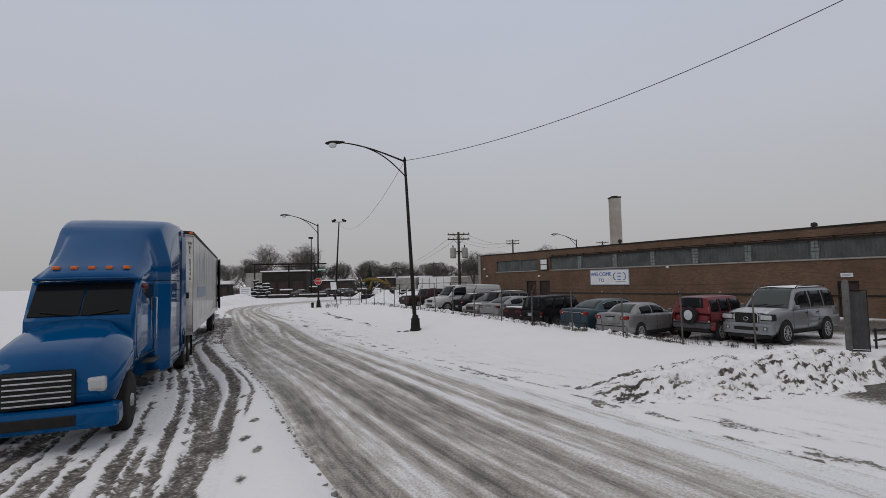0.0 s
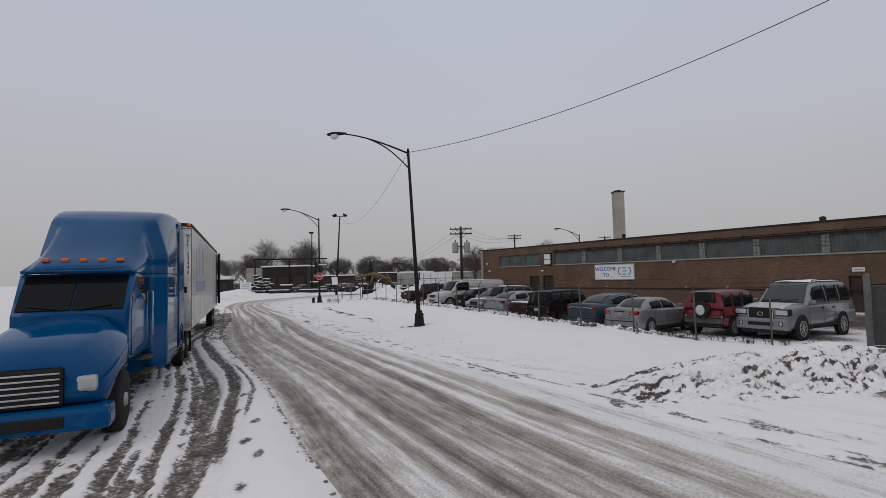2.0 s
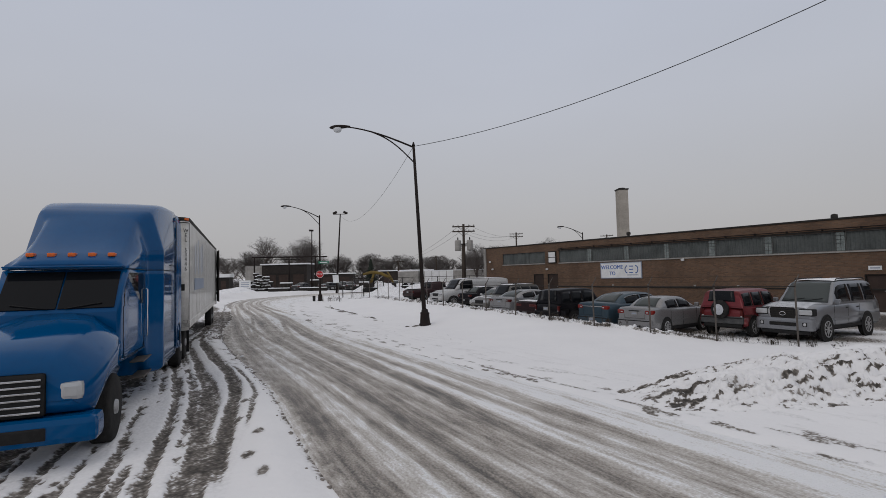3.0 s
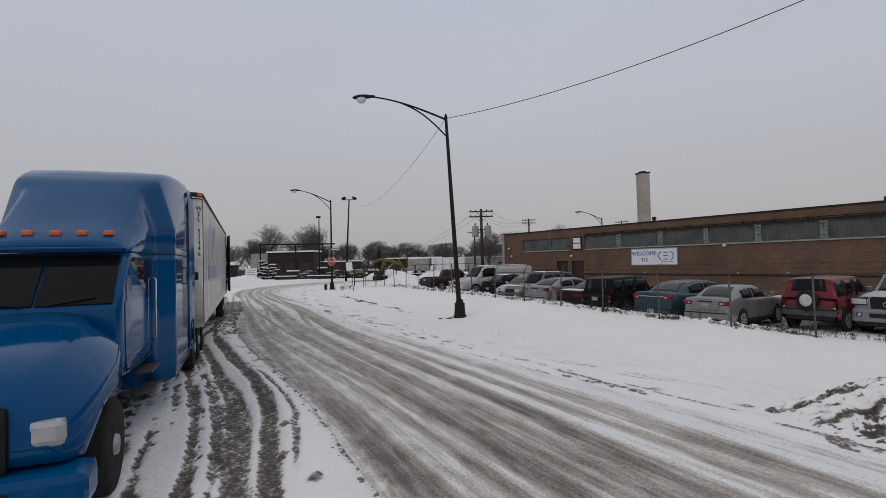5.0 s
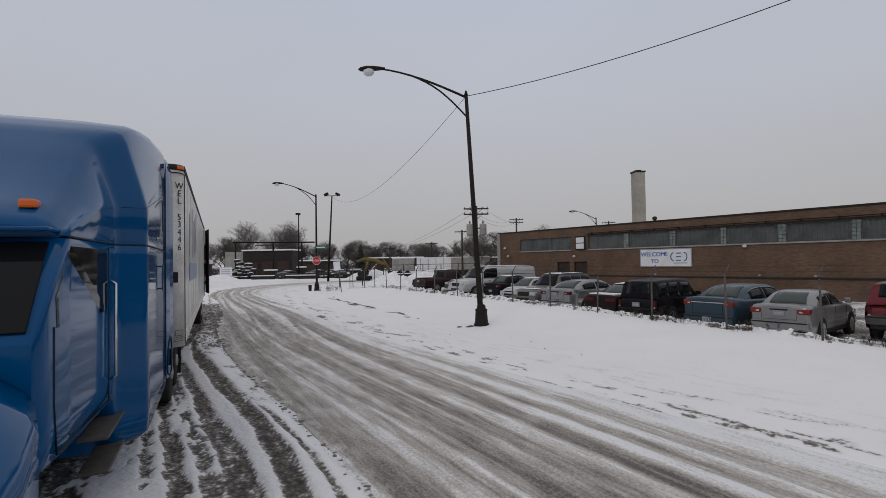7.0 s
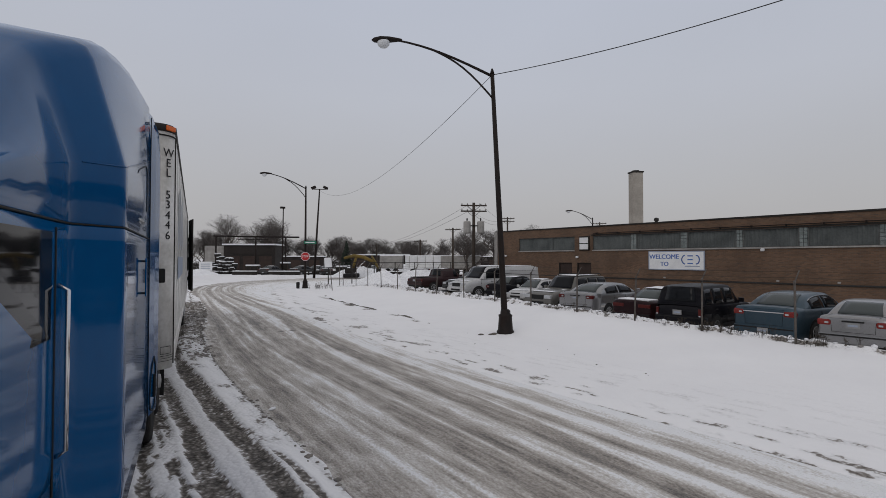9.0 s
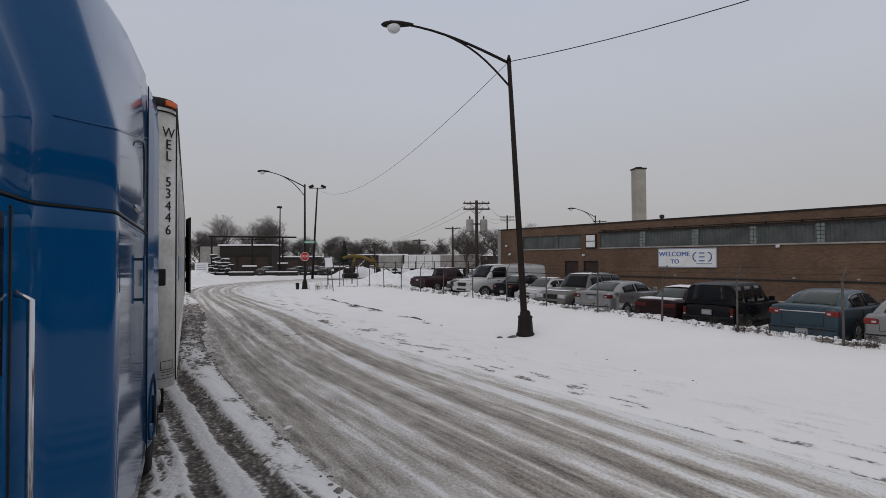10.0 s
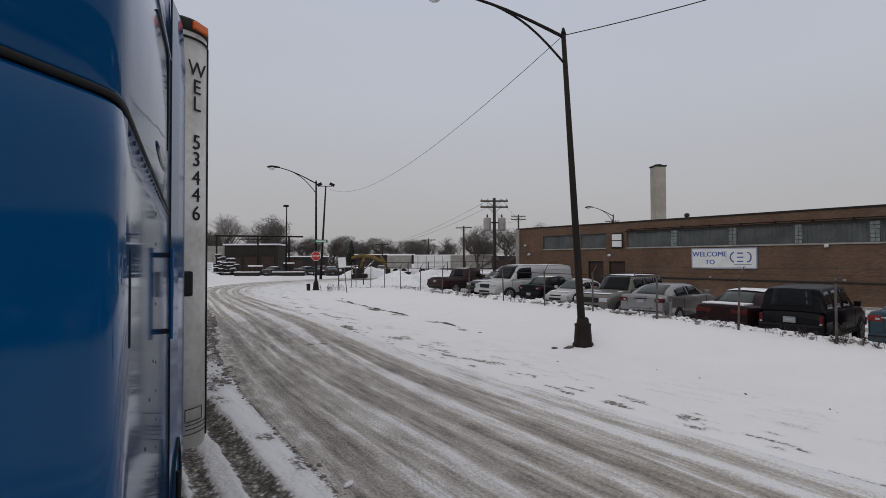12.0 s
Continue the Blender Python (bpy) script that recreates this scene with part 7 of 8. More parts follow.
part("floor", box(N0 + 0.25, N1, TSIDE + 0.05, TFAR - 0.05, TZ0, TZ0 + 0.12), M_TRIM, TR)
part("top_rail", box(N0 + 0.25, N1, TSIDE - 0.012, TSIDE + 0.03, TZ1 - 0.1, TZ1 + 0.01, 0.008), M_TRIM, TR, "dark top rail")
part("bottom_rail", box(N0 + 0.25, N1, TSIDE - 0.014, TSIDE + 0.03, TZ0, TZ0 + 0.2, 0.008), M_TRAILPOST, TR)


def corner_post(w_c, s_):
    bm = bmesh.new()
    rows_ = []
    for z in (TZ0 - 0.04, TZ1 - 0.10):
        arc_ = [(N0 + 0.21 - 0.21 * math.cos(t), w_c + s_ * (0.21 - 0.21 * math.sin(t))) for t in np.linspace(0, math.pi / 2, 13)]
        rows_.append([bm.verts.new((u_, w_, z)) for u_, w_ in arc_ + [(N0 + 0.24, w_c + s_ * 0.21)]])
    n_ = len(rows_[0])
    for k in range(n_):
        q = bm.faces.new((rows_[0][k], rows_[0][(k + 1) % n_], rows_[1][(k + 1) % n_], rows_[1][k]))
        q.smooth = k < 12
    bm.faces.new(rows_[1])
    bm.faces.new(rows_[0][::-1])
    bmesh.ops.recalc_face_normals(bm, faces=bm.faces)
    return part("corner_post", bm, M_TRAILPOST, TR, "rounded white corner post")


def on_post(deg, z, out=0.0):
    """A point of the near corner post, turned deg from straight ahead."""
    t = radians(deg)
    return Vector((N0 + 0.21 - (0.21 + out) * math.cos(t), TSIDE + 0.21 - (0.21 + out) * math.sin(t), z))


cp = corner_post(TSIDE, 1)
corner_post(TFAR, -1)
for w_c, s_ in ((TSIDE, 1), (TFAR, -1)):
    bm = lathe([(0.206, -0.10), (0.216, -0.095), (0.216, -0.02), (0.20, 0.0), (0.16, 0.008)], 28, Matrix.Translation((N0 + 0.21, w_c + s_ * 0.21, TZ1)))
    cap_ = part("corner_cap", bm, M_TRIM, TR, "dark cast corner cap")
    if s_ > 0:
        part("marker_lamp", box(-0.016, 0.03, -0.07, 0.07, -0.032, 0.032, 0.012, Matrix.Translation(on_post(50, TZ1 - 0.05, 0.004)) @ Matrix.Rotation(radians(50), 4, "Z")), M_AMBER, cap_, "amber marker lamp")
part("post_rim", tube([on_post(a, TZ1 - 0.145, 0.002) for a in range(0, 91, 10)], 0.009, 6), M_BLACKPLASTIC, cp)
part("side_lamp", box(-0.02, 0.035, -0.06, 0.06, 2.08, 2.26, 0.018, Matrix.Translation(on_post(18, 0)) @ Matrix.Rotation(radians(18), 4, "Z")), M_BLACKPLASTIC, cp, "dark square lamp on the post")
for z, a0, a1 in ((1.27, 22, 62), (1.18, 22, 62), (1.155, 22, 84), (1.125, 22, 84), (1.09, 10, 84)):
    part("band", tube([on_post(a, z, 0.0) for a in np.linspace(a0, a1, 8)], 0.004, 4), M_BLACKINK, cp)
for a in (22, 62):
    part("band", tube([on_post(a, 1.18, 0.0), on_post(a, 1.27, 0.0)], 0.004, 4), M_BLACKINK, cp)
part("edge_strip", tube([on_post(89, TZ0, 0.004), on_post(89, TZ1 - 0.15, 0.004)], 0.009, 6), M_TRIM, cp, "dark seal beside the side sheets")
for k in range(36):
    part("rivet", lathe([(0.006, -0.002), (0.005, 0.003), (0.002, 0.005)], 6, Matrix.Translation(on_post(6, 1.3 + k * 0.073)) @ Matrix.Rotation(radians(-90), 4, "Y")), M_TRIM, cp)


def post_letter(ch_, z):
    lettering("lettering", ch_, 0.15, M_BLACKINK, TR, Matrix.Translation(on_post(42, z, 0.004)) @ Matrix.Rotation(radians(-48), 4, "Z") @ Matrix.Rotation(radians(90), 4, "X"), 0.002)


for ch_, z in zip("WEL53446", (3.73, 3.60, 3.475, 3.195, 3.07, 2.935, 2.81, 2.675)):
    post_letter(ch_, z)
# pale mark on the side: upright bars and a blue block
mk = part("side_mark", box(N0 + 1.9, N0 + 5.9, TSIDE - 0.008, TSIDE - 0.0062, 2.05, 2.42), M_GREYBLUE, TR, "grey-blue block of the fleet mark")
for k in range(6):
    part("writing_bar", box(N0 + 2.0 + 0.66 * k, N0 + 2.3 + 0.66 * k, TSIDE - 0.008, TSIDE - 0.0062, 2.55 + 0.1 * (k % 2), 3.45 + 0.12 * (k % 3)), M_PALEBLUE, mk)
part("rear_frame", box(N1 - 0.13, N1 + 0.03, TSIDE - 0.02, TFAR + 0.02, TZ0 - 0.05, TZ1 + 0.02, 0.01), M_TRIM, TR, "dark rear door frame")
od = part("open_door", box(-1.22, 0.0, -0.045, 0.0, TZ0 + 0.1, TZ1 - 0.15, 0.01, Matrix.Translation((N1 + 0.02, TSIDE - 0.035, 0)) @ Matrix.Rotation(radians(6.5), 4, "Z")), M_TRIM, TR, "dark rear door folded back against the side")
for z in (1.5, 2.3, 3.1):
    part("hinge", box(N1 - 0.05, N1 + 0.04, TSIDE - 0.10, TSIDE - 0.02, z, z + 0.16, 0.01), M_TRIM, od)
for u_ in (17.5, 18.8):
    for w_ in (TSIDE + 0.2, TFAR - 0.2):
        big_wheel(TR, u_, w_)
part("bogie", box(16.6, 20.0, TSIDE + 0.7, TFAR - 0.7, 0.6, 1.1), M_BLACKPLASTIC, TR)
for w_ in (TSIDE + 0.5, TFAR - 0.5):
    lg = part("landing_leg", box(8.3, 8.45, w_ - 0.07, w_ + 0.07, 0.35, 1.15, 0.01), M_TRIM, TR)
    part("foot", box(8.22, 8.53, w_ - 0.14, w_ + 0.14, 0.3, 0.36, 0.01), M_TRIM, lg)
part("underride_bar", box(N1 - 0.1, N1, TSIDE + 0.3, TFAR - 0.3, 0.45, 0.56), M_TRIM, TR)
for w_ in (TSIDE + 0.6, TFAR - 0.6):
    part("underride_strut", box(N1 - 0.1, N1 - 0.02, w_, w_ + 0.08, 0.5, 1.15), M_TRIM, TR)

# ---- far side of the bend ----
def bare_tree(name, h, seed, spread_=0.55, twigs=5):
    """A leafless tree: trunk and limbs in one mesh, twigs of the crown in another."""
    r = random.Random(seed)
    bt, bc = bmesh.new(), bmesh.new()

    def grow(p, d, l, rad, level):
        pts, q, dd = [p], p, d
        n_seg = 3 if level < 4 else 1
        for _ in range(n_seg):
            dd = (dd + Vector((r.gauss(0, 0.09), r.gauss(0, 0.09), r.gauss(0.05, 0.05)))).normalized()
            q = q + dd * l / n_seg
            pts.append(q)
        add_tube(bt if level < 3 else bc, pts, [rad, rad * 0.85, rad * 0.7, rad * 0.5] if n_seg == 3 else [rad, rad * 0.5], 6 if level < 2 else 3, cap=False)
        if level >= twigs:
            return
        n = (7, 5, 4, 4, 3, 2)[level]
        for i in range(n):
            f_ = 0.35 + 0.65 * (i + r.random()) / n if level else 0.30 + 0.70 * (i + r.random()) / n
            k = min(n_seg - 1, int(f_ * n_seg))
            base_ = pts[k].lerp(pts[k + 1], min(1.0, f_ * n_seg - k))
            a = r.uniform(0, 6.283)
            side = Vector((math.cos(a), math.sin(a), r.uniform(0.0, 0.6))).normalized()
            nd = (dd * (1 - spread_) + side * spread_ * r.uniform(0.8, 1.4)).normalized()
            grow(base_, nd, l * r.uniform(0.6, 0.85), max(rad * 0.52, 0.012), level + 1)

    grow(Vector((0, 0, -0.2)), Vector((0, 0, 1)), h * 0.36, h * 0.022, 0)
    top = max(v.co.z for v in bc.verts)
    wide = max(max(abs(v.co.x), abs(v.co.y)) for v in bc.verts)
    # the crown rounds off into a dome
    mid_, rad_ = Vector((0, 0, h * 0.52)), h * 0.50
    for q in (bt, bc):
        for v in q.verts:
            p = Vector((v.co.x * h * 0.62 / wide, v.co.y * h * 0.62 / wide, v.co.z * h * 1.12 / top))
            o = p - mid_
            if p.z > h * 0.3 and o.length > 1e-6:
                p = mid_ + o * (rad_ * math.tanh((o.length / rad_) ** 1.0 * 1.15) / (0.93 * o.length)) * (0.94 + 0.10 * noise.noise(o.normalized() * 2.3 + Vector((seed, 0, 0))))
            v.co = p
    t = empty(name, Matrix.Identity(4), "bare winter tree with a wide twiggy crown", "tree", "bare trees")
    part("trunk", bt, M_BARK, t, smooth=True)
    part("crown", bc, M_TWIG, t)
    return t


t1, t2, t3 = bare_tree("tree", 12.2, 11), bare_tree("tree", 11.6, 23, 0.6), bare_tree("tree", 9.0, 31, 0.7)
t1.matrix_world = pose(20.5, 108, 0, 0, 0, 20) @ Matrix.Diagonal((1.15, 1.15, 1.08, 1))
t2.matrix_world = pose(29.0, 106, 0, 0, 0, 0) @ Matrix.Diagonal((1.4, 1.4, 1.2, 1))
t3.matrix_world = pose(46, 102, 0, 0, 0, 10)
SPOTS = [(t1, 26.5, 100.5, 0.98), (t2, 17, 112, 0.85), (t3, 38, 104, 0.9), (t2, 42, 112, 0.8), (t1, 50, 101, 0.62), (t3, 54, 99, 0.95), (t2, 58, 97, 0.66), (t3, 61, 92, 0.9),
         (t1, 38.5, 46.2, 0.62), (t2, 41.0, 48.5, 0.66), (t3, 43, 45, 0.85), (t1, 76, 66, 0.9), (t3, 64, 100, 0.9), (t2, 70, 90, 0.75), (t3, 33, 108, 0.95), (t1, 10, 118, 0.8), 
         (t2, 48, 112, 0.75), (t3, 52, 108, 0.9), (t1, 56, 106, 0.6), (t3, 67, 96, 0.8), (t2, 36, 118, 0.7), (t3, 44, 96, 0.7), (t3, 58, 90, 0.75), (t2, 64, 86, 0.55), (t3, 72, 80, 0.8), (t3, 12, 108, 0.9), (t2, 23, 116, 0.9)]
rt = random.Random(2)
for t, x, y, s_ in SPOTS:
    c = copy_thing(t, pose(x, y, 0, 0, 0, rt.uniform(0, 360)))
    c.scale = (s_ * 1.1, s_ * 1.1, s_)

# thicket and low sheds that close the view behind the yard
rh = random.Random(41)
bm = bmesh.new()
for _ in range(4200):
    k = rh.random()
    x, y = -14 + 98 * k + rh.gauss(0, 2.0), 121 - 0.12 * 98 * k - 18 * max(0, k - 0.45) + rh.gauss(0, 2.5)
    h_ = rh.uniform(2.2, 5.2) * (0.75 + 0.45 * math.sin(k * 23) * math.sin(k * 9 + 1))
    a = Vector((x, y, -0.1))
    b_ = a + Vector((rh.gauss(0, 0.7), rh.gauss(0, 0.7), h_ * 0.5))
    add_tube(bm, [a, b_, b_ + Vector((rh.gauss(0, 1.3), rh.gauss(0, 1.3), h_ * rh.uniform(0.15, 0.5)))], [0.045, 0.035, 0.02], 3, cap=False)
tagged(finish("thicket", bm, M_TWIG), "bare brown thicket along the far edge of the yards", "bushes", kind="stuff")
for x, y, w_, h_, az_ in ((30, 96, 16, 2.9, -30), (49, 88, 13, 3.3, -34), (66, 76, 18, 3.0, -40)):
    lb = empty("far_shed", pose(x, y, 0, 0, 0, az_), "low dark far shed with a snowy roof", "building", "far sheds")
    part("wall", box(-w_ / 2, w_ / 2, 0, 5, -0.2, h_), M_BRICK_DARK, lb)
    part("roof", box(-w_ / 2 - 0.2, w_ / 2 + 0.2, -0.3, 5.2, h_, h_ + 0.22, 0.04), M_SNOWCAP, lb)
    for q in range(int(w_ / 4)):
        part("door", box(-w_ / 2 + 1 + q * 4, -w_ / 2 + 3.2 + q * 4, -0.05, -0.002, 0, 2.2, 0.02), M_BROWNDOOR, lb)

# dark shed with a gantry in front
shed = empty("shed", pose(17.0, 79.0, 0, 0, 0, -38.5), "long dark brick shed with a snow-topped flat roof", "building")
part("wall", box(-4.5, 4.5, 0, 4, -0.2, 4.8), M_BRICK_DARK, shed)
part("roof", box(-4.7, 4.7, -0.3, 4.3, 4.8, 5.05, 0.04), M_SNOWCAP, shed)
part("annex", box(-8.0, -4.52, 0.4, 4, -0.2, 4.7), M_CONC, shed, "pale grey rendered annex")
for x in (-3.9, -1.1, 1.7):
    wv = part("shutter", box(x, x + 2.2, -0.06, 0.0, 0.1, 2.9, 0.02), M_BROWNDOOR, shed)
    part("lintel", box(x - 0.1, x + 2.3, -0.10, -0.062, 2.95, 3.15), M_TRIM, wv)
gn = empty("gantry", pose(15.6, 73.0, 0, 0, 0, -38.5), "dark steel pipe gantry across a yard", "gantry")
part("beam", tube([(-6.4, 0, 6.15), (7.6, 0, 5.95)], 0.13, 8), M_POLE, gn)
for x, z in ((-6.0, 6.15), (0.5, 6.05), (5.4, 6.0)):
    part("leg", tube([(x, 0, -0.1), (x, 0, z)], 0.14, 8), M_POLE, gn)
part("rail", tube([(-2.5, 0.2, 5.6), (2.5, 0.2, 5.6)], 0.06), M_POLE, gn)
for x in (-2.0, -1.0, 0, 1.0, 2.0):
    part("hanger", tube([(x, 0.1, 5.6), (x, 0.1, 6.05)], 0.04), M_POLE, gn)
kiosk = empty("kiosk", pose(5.0, 76, 0, 0, 0, -20), "small dark hut with a white roof edge", "building")
part("wall", box(-2.2, 1.4, 0, 4, -0.1, 2.6), M_TRIM, kiosk)
part("roof", box(-2.4, 1.6, -0.3, 4.2, 2.6, 3.2, 0.05), M_WHITE, kiosk)
part("door", box(0.1, 0.9, -0.05, -0.002, 0, 2.0), M_BROWNDOOR, kiosk)
ys = empty("yard_sign", pose(7.2, 67.5, 0, 0, 0, -30), "white yard notice board on two posts", "sign")
part("board", box(-0.9, 0.9, -0.03, 0.03, 0.7, 2.0, 0.01), M_WHITE, ys)
for x in (-0.7, 0.7):
    part("post", tube([(x, 0.05, -0.1), (x, 0.05, 2.0)], 0.05), M_TRIM, ys)
for z in (1.65, 1.35, 1.05):
    part("writing_bar", box(-0.65, 0.65, -0.036, -0.0305, z - 0.05, z + 0.05), M_GREYINK, ys)

# stacked, snow-topped stock and low walls along the yard
rk = random.Random(12)


def stock_pile(x, y, n, w_, h_, az_, label):
    """Odd loads leaning on one another, each under its own cushion of snow."""
    p = empty("stock_pile", pose(x, y, -0.02, 0, 0, az_), label, "pile", "yard stock")
    for i in range(n * 3):
        a = -w_ / 2 + w_ * (i + rk.random()) / (n * 3)
        tall = h_ * rk.uniform(0.35, 1.0) * (1 - 0.5 * abs(2 * a / w_))
        rows_ = max(1, int(tall / 0.5))
        for j in range(rows_):
            z0, z1 = tall * j / rows_, tall * (j + 0.7) / rows_
            s_ = rk.uniform(0.28, 0.6)
            m_ = Matrix.Translation((a + rk.gauss(0, 0.12), rk.gauss(0, 0.25), 0)) @ Matrix.Rotation(rk.uniform(-0.7, 0.7), 4, "Z") @ Matrix.Rotation(rk.gauss(0, 0.08), 4, "Y")
            part("load", box(-s_, s_, -0.4, 0.4, z0, z1, 0.05, m_), M_TRIM, p)
            part("snow_cover", box(-s_ * 0.95, s_ * 0.9, -0.4, 0.36, z1, z1 + 0.13, 0.06, m_), M_SNOWCAP, p)
    return p


stock_pile(11.2, 73.5, 4, 4.2, 4.2, -38, "tall stack of dark goods topped with snow")
stock_pile(14.2, 71.0, 3, 3.5, 0.9, -38, "low row of dark goods topped with snow")
stock_pile(18.2, 66.0, 4, 5.5, 0.8, -38, "low row of dark goods topped with snow")
stock_pile(22.5, 62.5, 3, 4.0, 1.2, -38, "low row of dark goods topped with snow")
stock_pile(27.0, 60.5, 4, 5.0, 1.4, -38, "low row of dark goods topped with snow")
for x, y, L_ in ((12.4, 66.5, 3.6), (17.0, 62.8, 4.6), (26, 55.5, 12.0)):
    wl_ = empty("low_wall", pose(x, y, -0.02, 0, 0, -38), "low dark concrete block wall capped with snow", "wall", "yard walls")
    part("block", box(-L_ / 2, L_ / 2, -0.2, 0.2, 0, 0.55, 0.03), M_TRIM, wl_)
    part("snow_cover", box(-L_ / 2, L_ / 2, -0.22, 0.22, 0.55, 0.68, 0.04), M_SNOWCAP, wl_)


def skid(x, y, az_):
    """A yellow excavator, seen small: tracks, house, cab, boom, stick and bucket."""
    e_ = empty("excavator", pose(x, y, 0, 0, 0, az_) @ Matrix.Scale(0.8, 4), "yellow tracked excavator with a folded boom", "excavator")
    for s_ in (-1, 1):
        bm = box(-0.9, 1.5, s_ * 0.9 - 0.22, s_ * 0.9 + 0.22, 0, 0.7, 0.2)
        part("track", bm, M_BLACKPLASTIC, e_)
    part("house", box(-0.7, 0.9, -0.9, 0.9, 0.75, 1.55, 0.15), M_TRIM, e_, "dark dirty engine housing")
    cab_ = part("cab", box(0.1, 1.0, 0.15, 0.9, 0.9, 2.2, 0.1), M_TRIM, e_, "dark operator cab")
    part("pane", box(0.06, 1.03, 0.25, 0.93, 1.45, 2.05, 0.03), M_GLASS, cab_)
    part("boom", tube([(-0.9, -0.2, 3.15), (0.6, -0.2, 3.55), (2.2, -0.2, 3.35), (3.6, -0.2, 2.7), (4.3, -0.2, 2.1)], [0.20, 0.30, 0.30, 0.26, 0.2], 8), M_YELLOW, e_, "arched dirty yellow boom")
    part("boom_leg", tube([(0.5, -0.2, 1.4), (1.1, -0.2, 3.4)], [0.26, 0.2], 8), M_YELLOW, e_)
    part("stick", tube([(3.5, -0.2, 3.6), (4.3, -0.2, 2.2), (4.7, -0.2, 1.2)], [0.14, 0.22, 0.16], 8), M_YELLOW, e_)
    part("bucket", box(4.3, 5.1, -0.6, 0.2, 0.7, 1.5, 0.15), M_TRIM, e_)
    part("ram", tube([(1.0, -0.2, 1.3), (2.8, -0.2, 3.0)], 0.07), M_CHROME, e_)


skid(20.0, 48.0, -35)


def mound(name, x, y, w_, d_, h_, seed, label):
    n = 40
    ax = np.linspace(-1, 1, n)
    X, Y = np.meshgrid(ax, ax)
    rr = np.sqrt(X ** 2 + Y ** 2)
    Z = h_ * np.clip(1 - rr ** 1.6, 0, 1) * (0.55 + 0.9 * fractal(X * 3 + seed, Y * 3, 4)) - 0.05
    i_ = np.arange(n * n).reshape(n, n)
    q = np.stack([i_[:-1, :-1], i_[:-1, 1:], i_[1:, 1:], i_[1:, :-1]], -1).reshape(-1, 4)
    m_ = sheet(np.stack([x + X * w_, y + Y * d_, Z], -1).reshape(-1, 3).tolist(), q.tolist(), name, M_SNOWCAP)
    return tagged(m_, label, "snow heap", "snow heaps")


mound("heap_of_snow", 23.0, 50.5, 4.6, 3.0, 1.5, 1, "broad heap of ploughed snow in a yard")
mound("heap_of_snow", 13.2, 28.5, 2.6, 4.2, 1.25, 4, "heap of ploughed snow behind the fence")
mound("heap_of_snow", 20.0, 32.0, 5.0, 3.0, 1.2, 8, "low heap of ploughed snow behind the fence")
mound("heap_of_snow", 4.0, 60.0, 4.0, 2.4, 1.1, 2, "low bank of ploughed snow at the road")
mound("heap_of_snow", 34.0, 58.0, 6.0, 3.0, 1.5, 6, "heap of ploughed snow in a yard")


def box_trailer(x, y, L_, az_, mat, label):
    t = empty("parked_trailer", pose(x, y, 0, 0, 0, az_), label, "trailer", "parked trailers")
    part("box", box(-L_ / 2, L_ / 2, -1.25, 1.25, 1.0, 2.9, 0.05), mat, t)
    part("roof_snow", box(-L_ / 2, L_ / 2, -1.25, 1.25, 2.9, 3.0, 0.03), M_SNOWCAP, t)
    for k in range(int(L_ / 1.2)):
        xx = -L_ / 2 + 0.6 + k * 1.2
        part("rib", box(xx - 0.04, xx + 0.04, -1.285, -1.25, 1.05, 2.85), M_CONC, t)
    for xx in (-L_ / 2 + 1.2, -L_ / 2 + 2.4, L_ / 2 - 2.2):
        part("wheel", lathe([(0.3, -1.2), (0.5, -1.18), (0.5, -0.92), (0.3, -0.9)], 16, Matrix.Translation((xx, 0, 0.5)) @ Matrix.Rotation(radians(90), 4, "X") @ Matrix.Translation((0, 0, 2.2))), M_TYRE, t)
    return t


box_trailer(34.4, 51.5, 5.4, -38, M_WHITE, "white box trailer parked beyond the fence")
box_trailer(38.8, 48.0, 6.0, -38, M_CONC, "grey box trailer parked beyond the fence")
box_trailer(30.6, 54.5, 3.4, -38, M_CONC, "short grey box trailer parked beyond the fence")

def pipe_rail(pts, label):
    """A low rail of thick dark pipe on short posts."""
    g = empty("pipe_rail", Matrix.Identity(4), label, "rail", "yard rails")
    for a, b_ in zip(pts, pts[1:]):
        part("bar", tube([(*a, 0.62), (*b_, 0.62)], 0.11, 8), M_TRIM, g)
    for p in pts:
        part("post", tube([(*p, -0.1), (*p, 0.66)], 0.10, 8), M_TRIM, g)


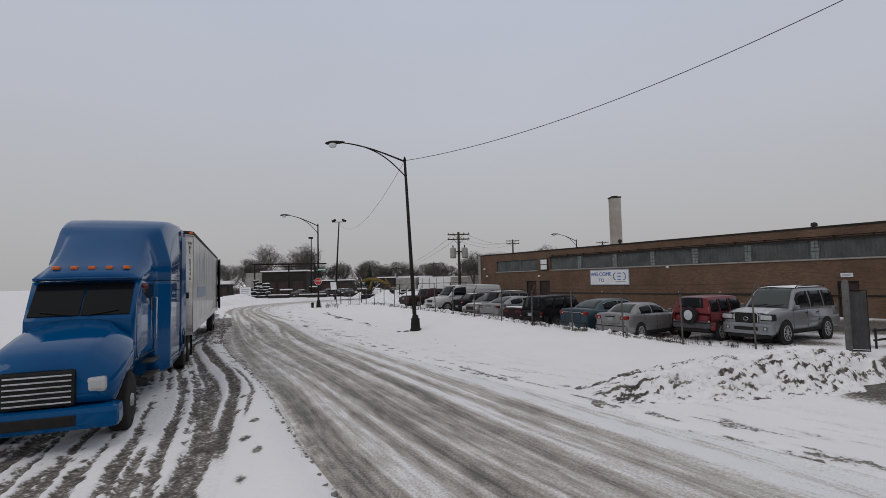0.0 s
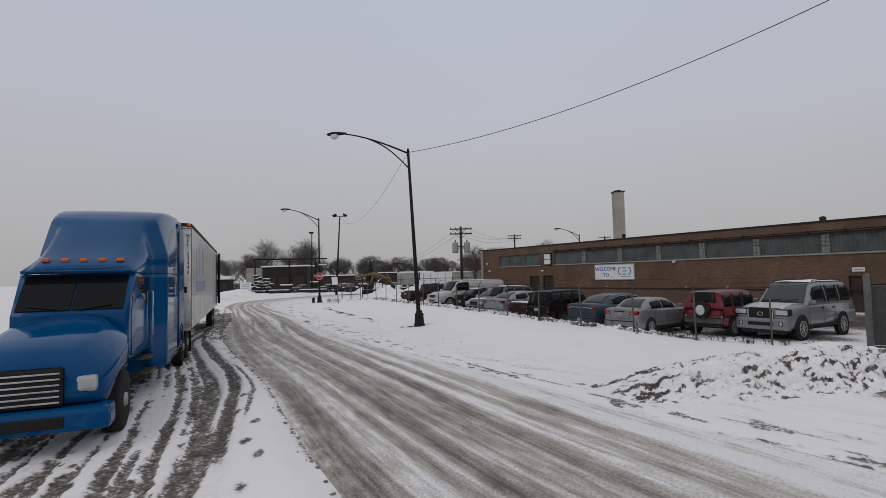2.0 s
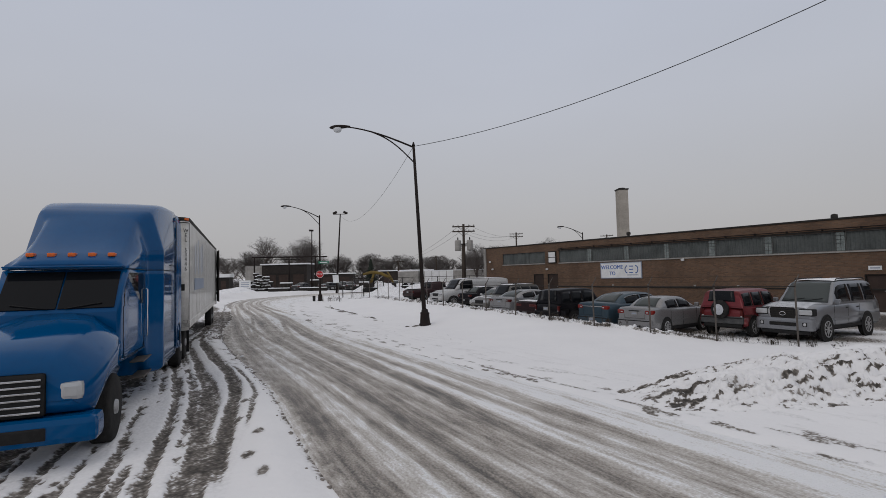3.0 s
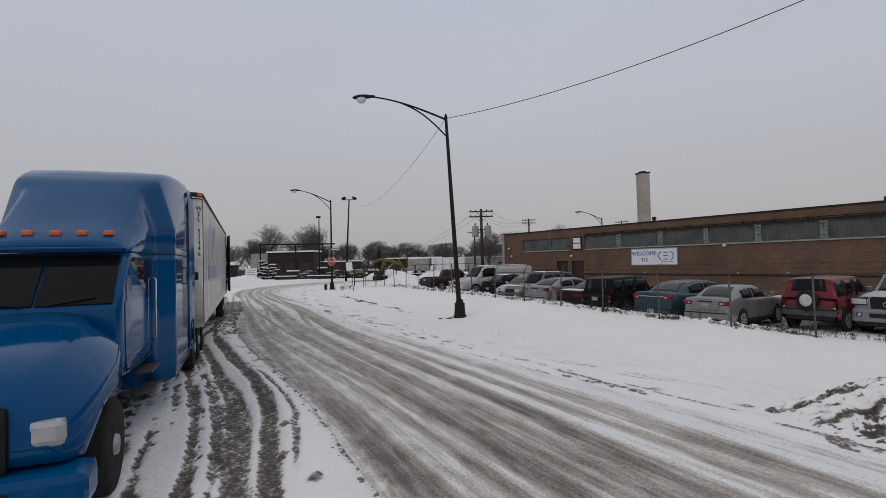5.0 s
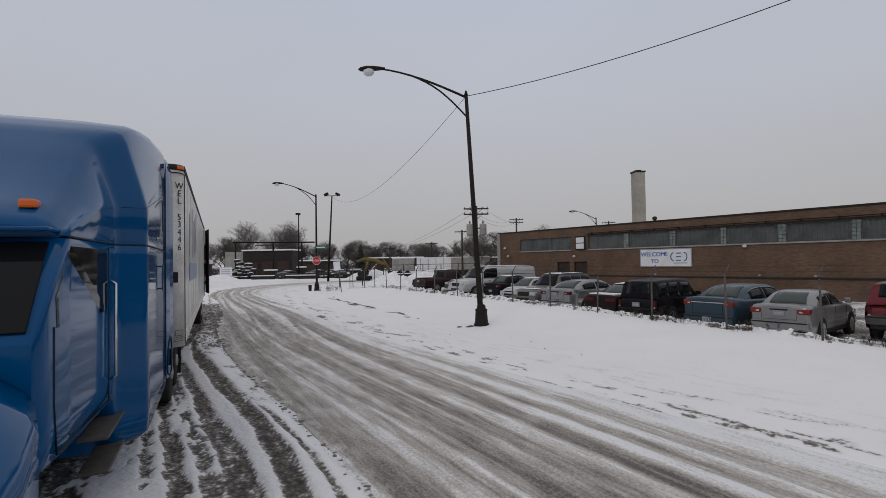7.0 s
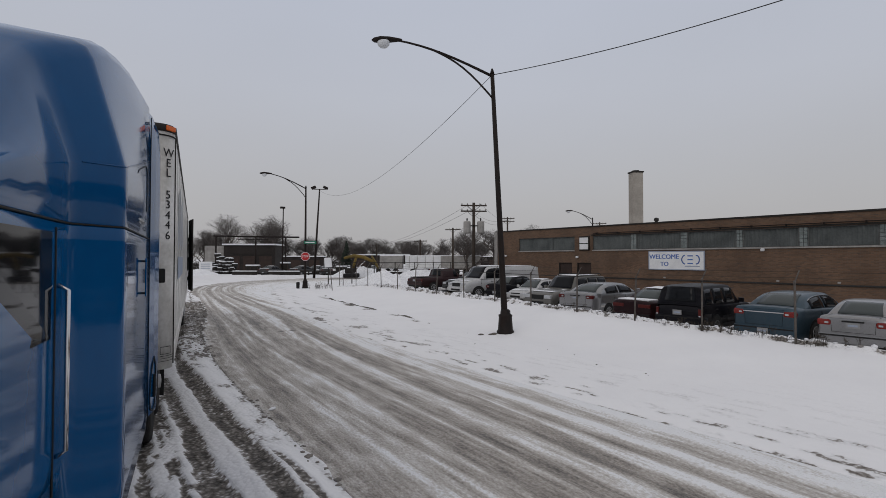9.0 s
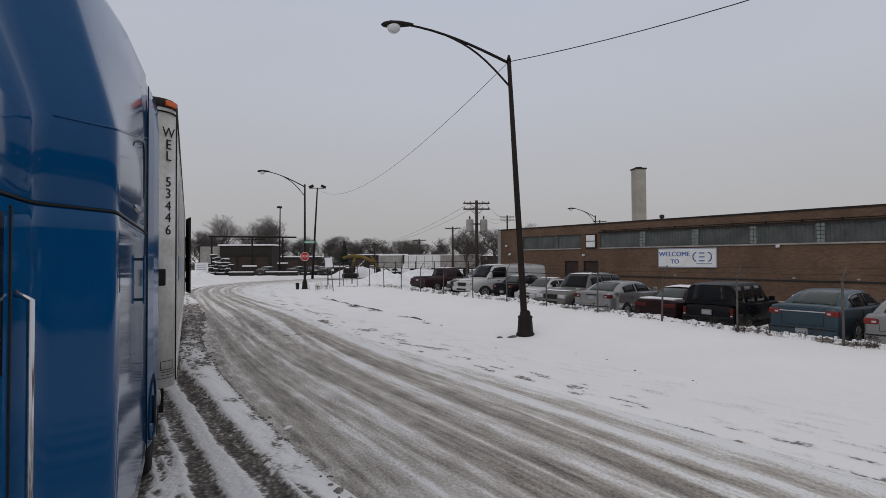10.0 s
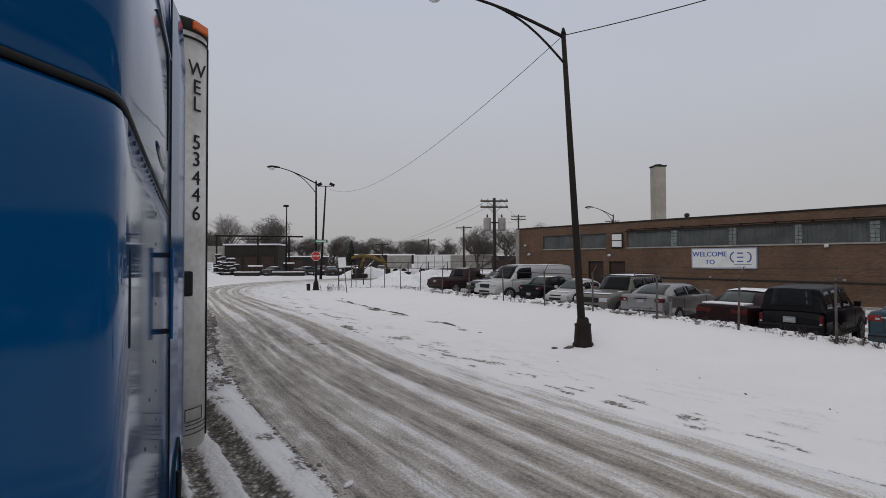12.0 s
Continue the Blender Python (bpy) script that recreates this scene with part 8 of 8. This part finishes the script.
pipe_rail([(18.0, 64.5), (19.8, 60.4), (21.4, 56.6), (22.6, 53.4)], "low dark pipe rail along the snowy yard edge")
for x, y, a_ in ((16.4, 66.2, 35), (20.6, 64.2, 20), (22.6, 60.6, 70)):
    copy_thing(far_car, parked(x, y, a_))
for x, y, az_, w_, h_ in ((14.4, 69.0, -30, 2.0, 1.3), (19.0, 67.6, -40, 1.4, 1.7), (24.2, 58.5, -35, 1.6, 1.2)):
    cr_ = empty("yard_crate", pose(x, y, 0, 0, 0, az_), "dark yard crate with a cushion of snow", "crate", "yard crates")
    part("crate", box(-w_ / 2, w_ / 2, -0.6, 0.6, -0.05, h_, 0.03), M_TRIM, cr_)
    for k in range(4):
        part("batten", box(-w_ / 2 + 0.1 + k * (w_ - 0.3) / 3, -w_ / 2 + 0.2 + k * (w_ - 0.3) / 3, -0.64, -0.602, 0, h_), M_WOODPOLE, cr_)
    part("snow_cover", box(-w_ / 2, w_ / 2, -0.6, 0.6, h_, h_ + 0.22, 0.09), M_SNOWCAP, cr_)

# spruce
sp = empty("spruce", pose(31.0, 70.0, 0), "dark green conical spruce tree", "tree")
part("trunk", tube([(0, 0, -0.1), (0, 0, 5.6)], [0.16, 0.03], 6), M_BARK, sp)
bm = bmesh.new()
rs = random.Random(6)
for k in range(420):
    z = 0.6 + 5.0 * rs.random()
    l = (5.9 - z) * 0.33 * rs.uniform(0.6, 1.1)
    a = rs.uniform(0, 6.283)
    d = Vector((math.cos(a), math.sin(a), -0.25))
    b0 = Vector((0, 0, z))
    add_tube(bm, [b0, b0 + d * l * 0.6, b0 + d * l], [0.10, 0.14, 0.02], 4, cap=False)
part("crown", bm, M_NEEDLE, sp)

# low yard fence past the bend
yf = empty("yard_fence", Matrix.Identity(4), "far chain-link yard fence with dark posts", "fence")
p0, p1 = Vector((9.8, 33.0, 0)), Vector((40, 33.5, 0))
for k in range(13):
    p = p0.lerp(p1, k / 12)
    part("post", tube([p, p + Vector((0, 0, 2.1))], 0.05, 6), M_TRIM, yf)
for z in (2.05, 0.5):
    part("rail", tube([p0 + Vector((0, 0, z)), p1 + Vector((0, 0, z))], 0.03, 6), M_TRIM, yf)
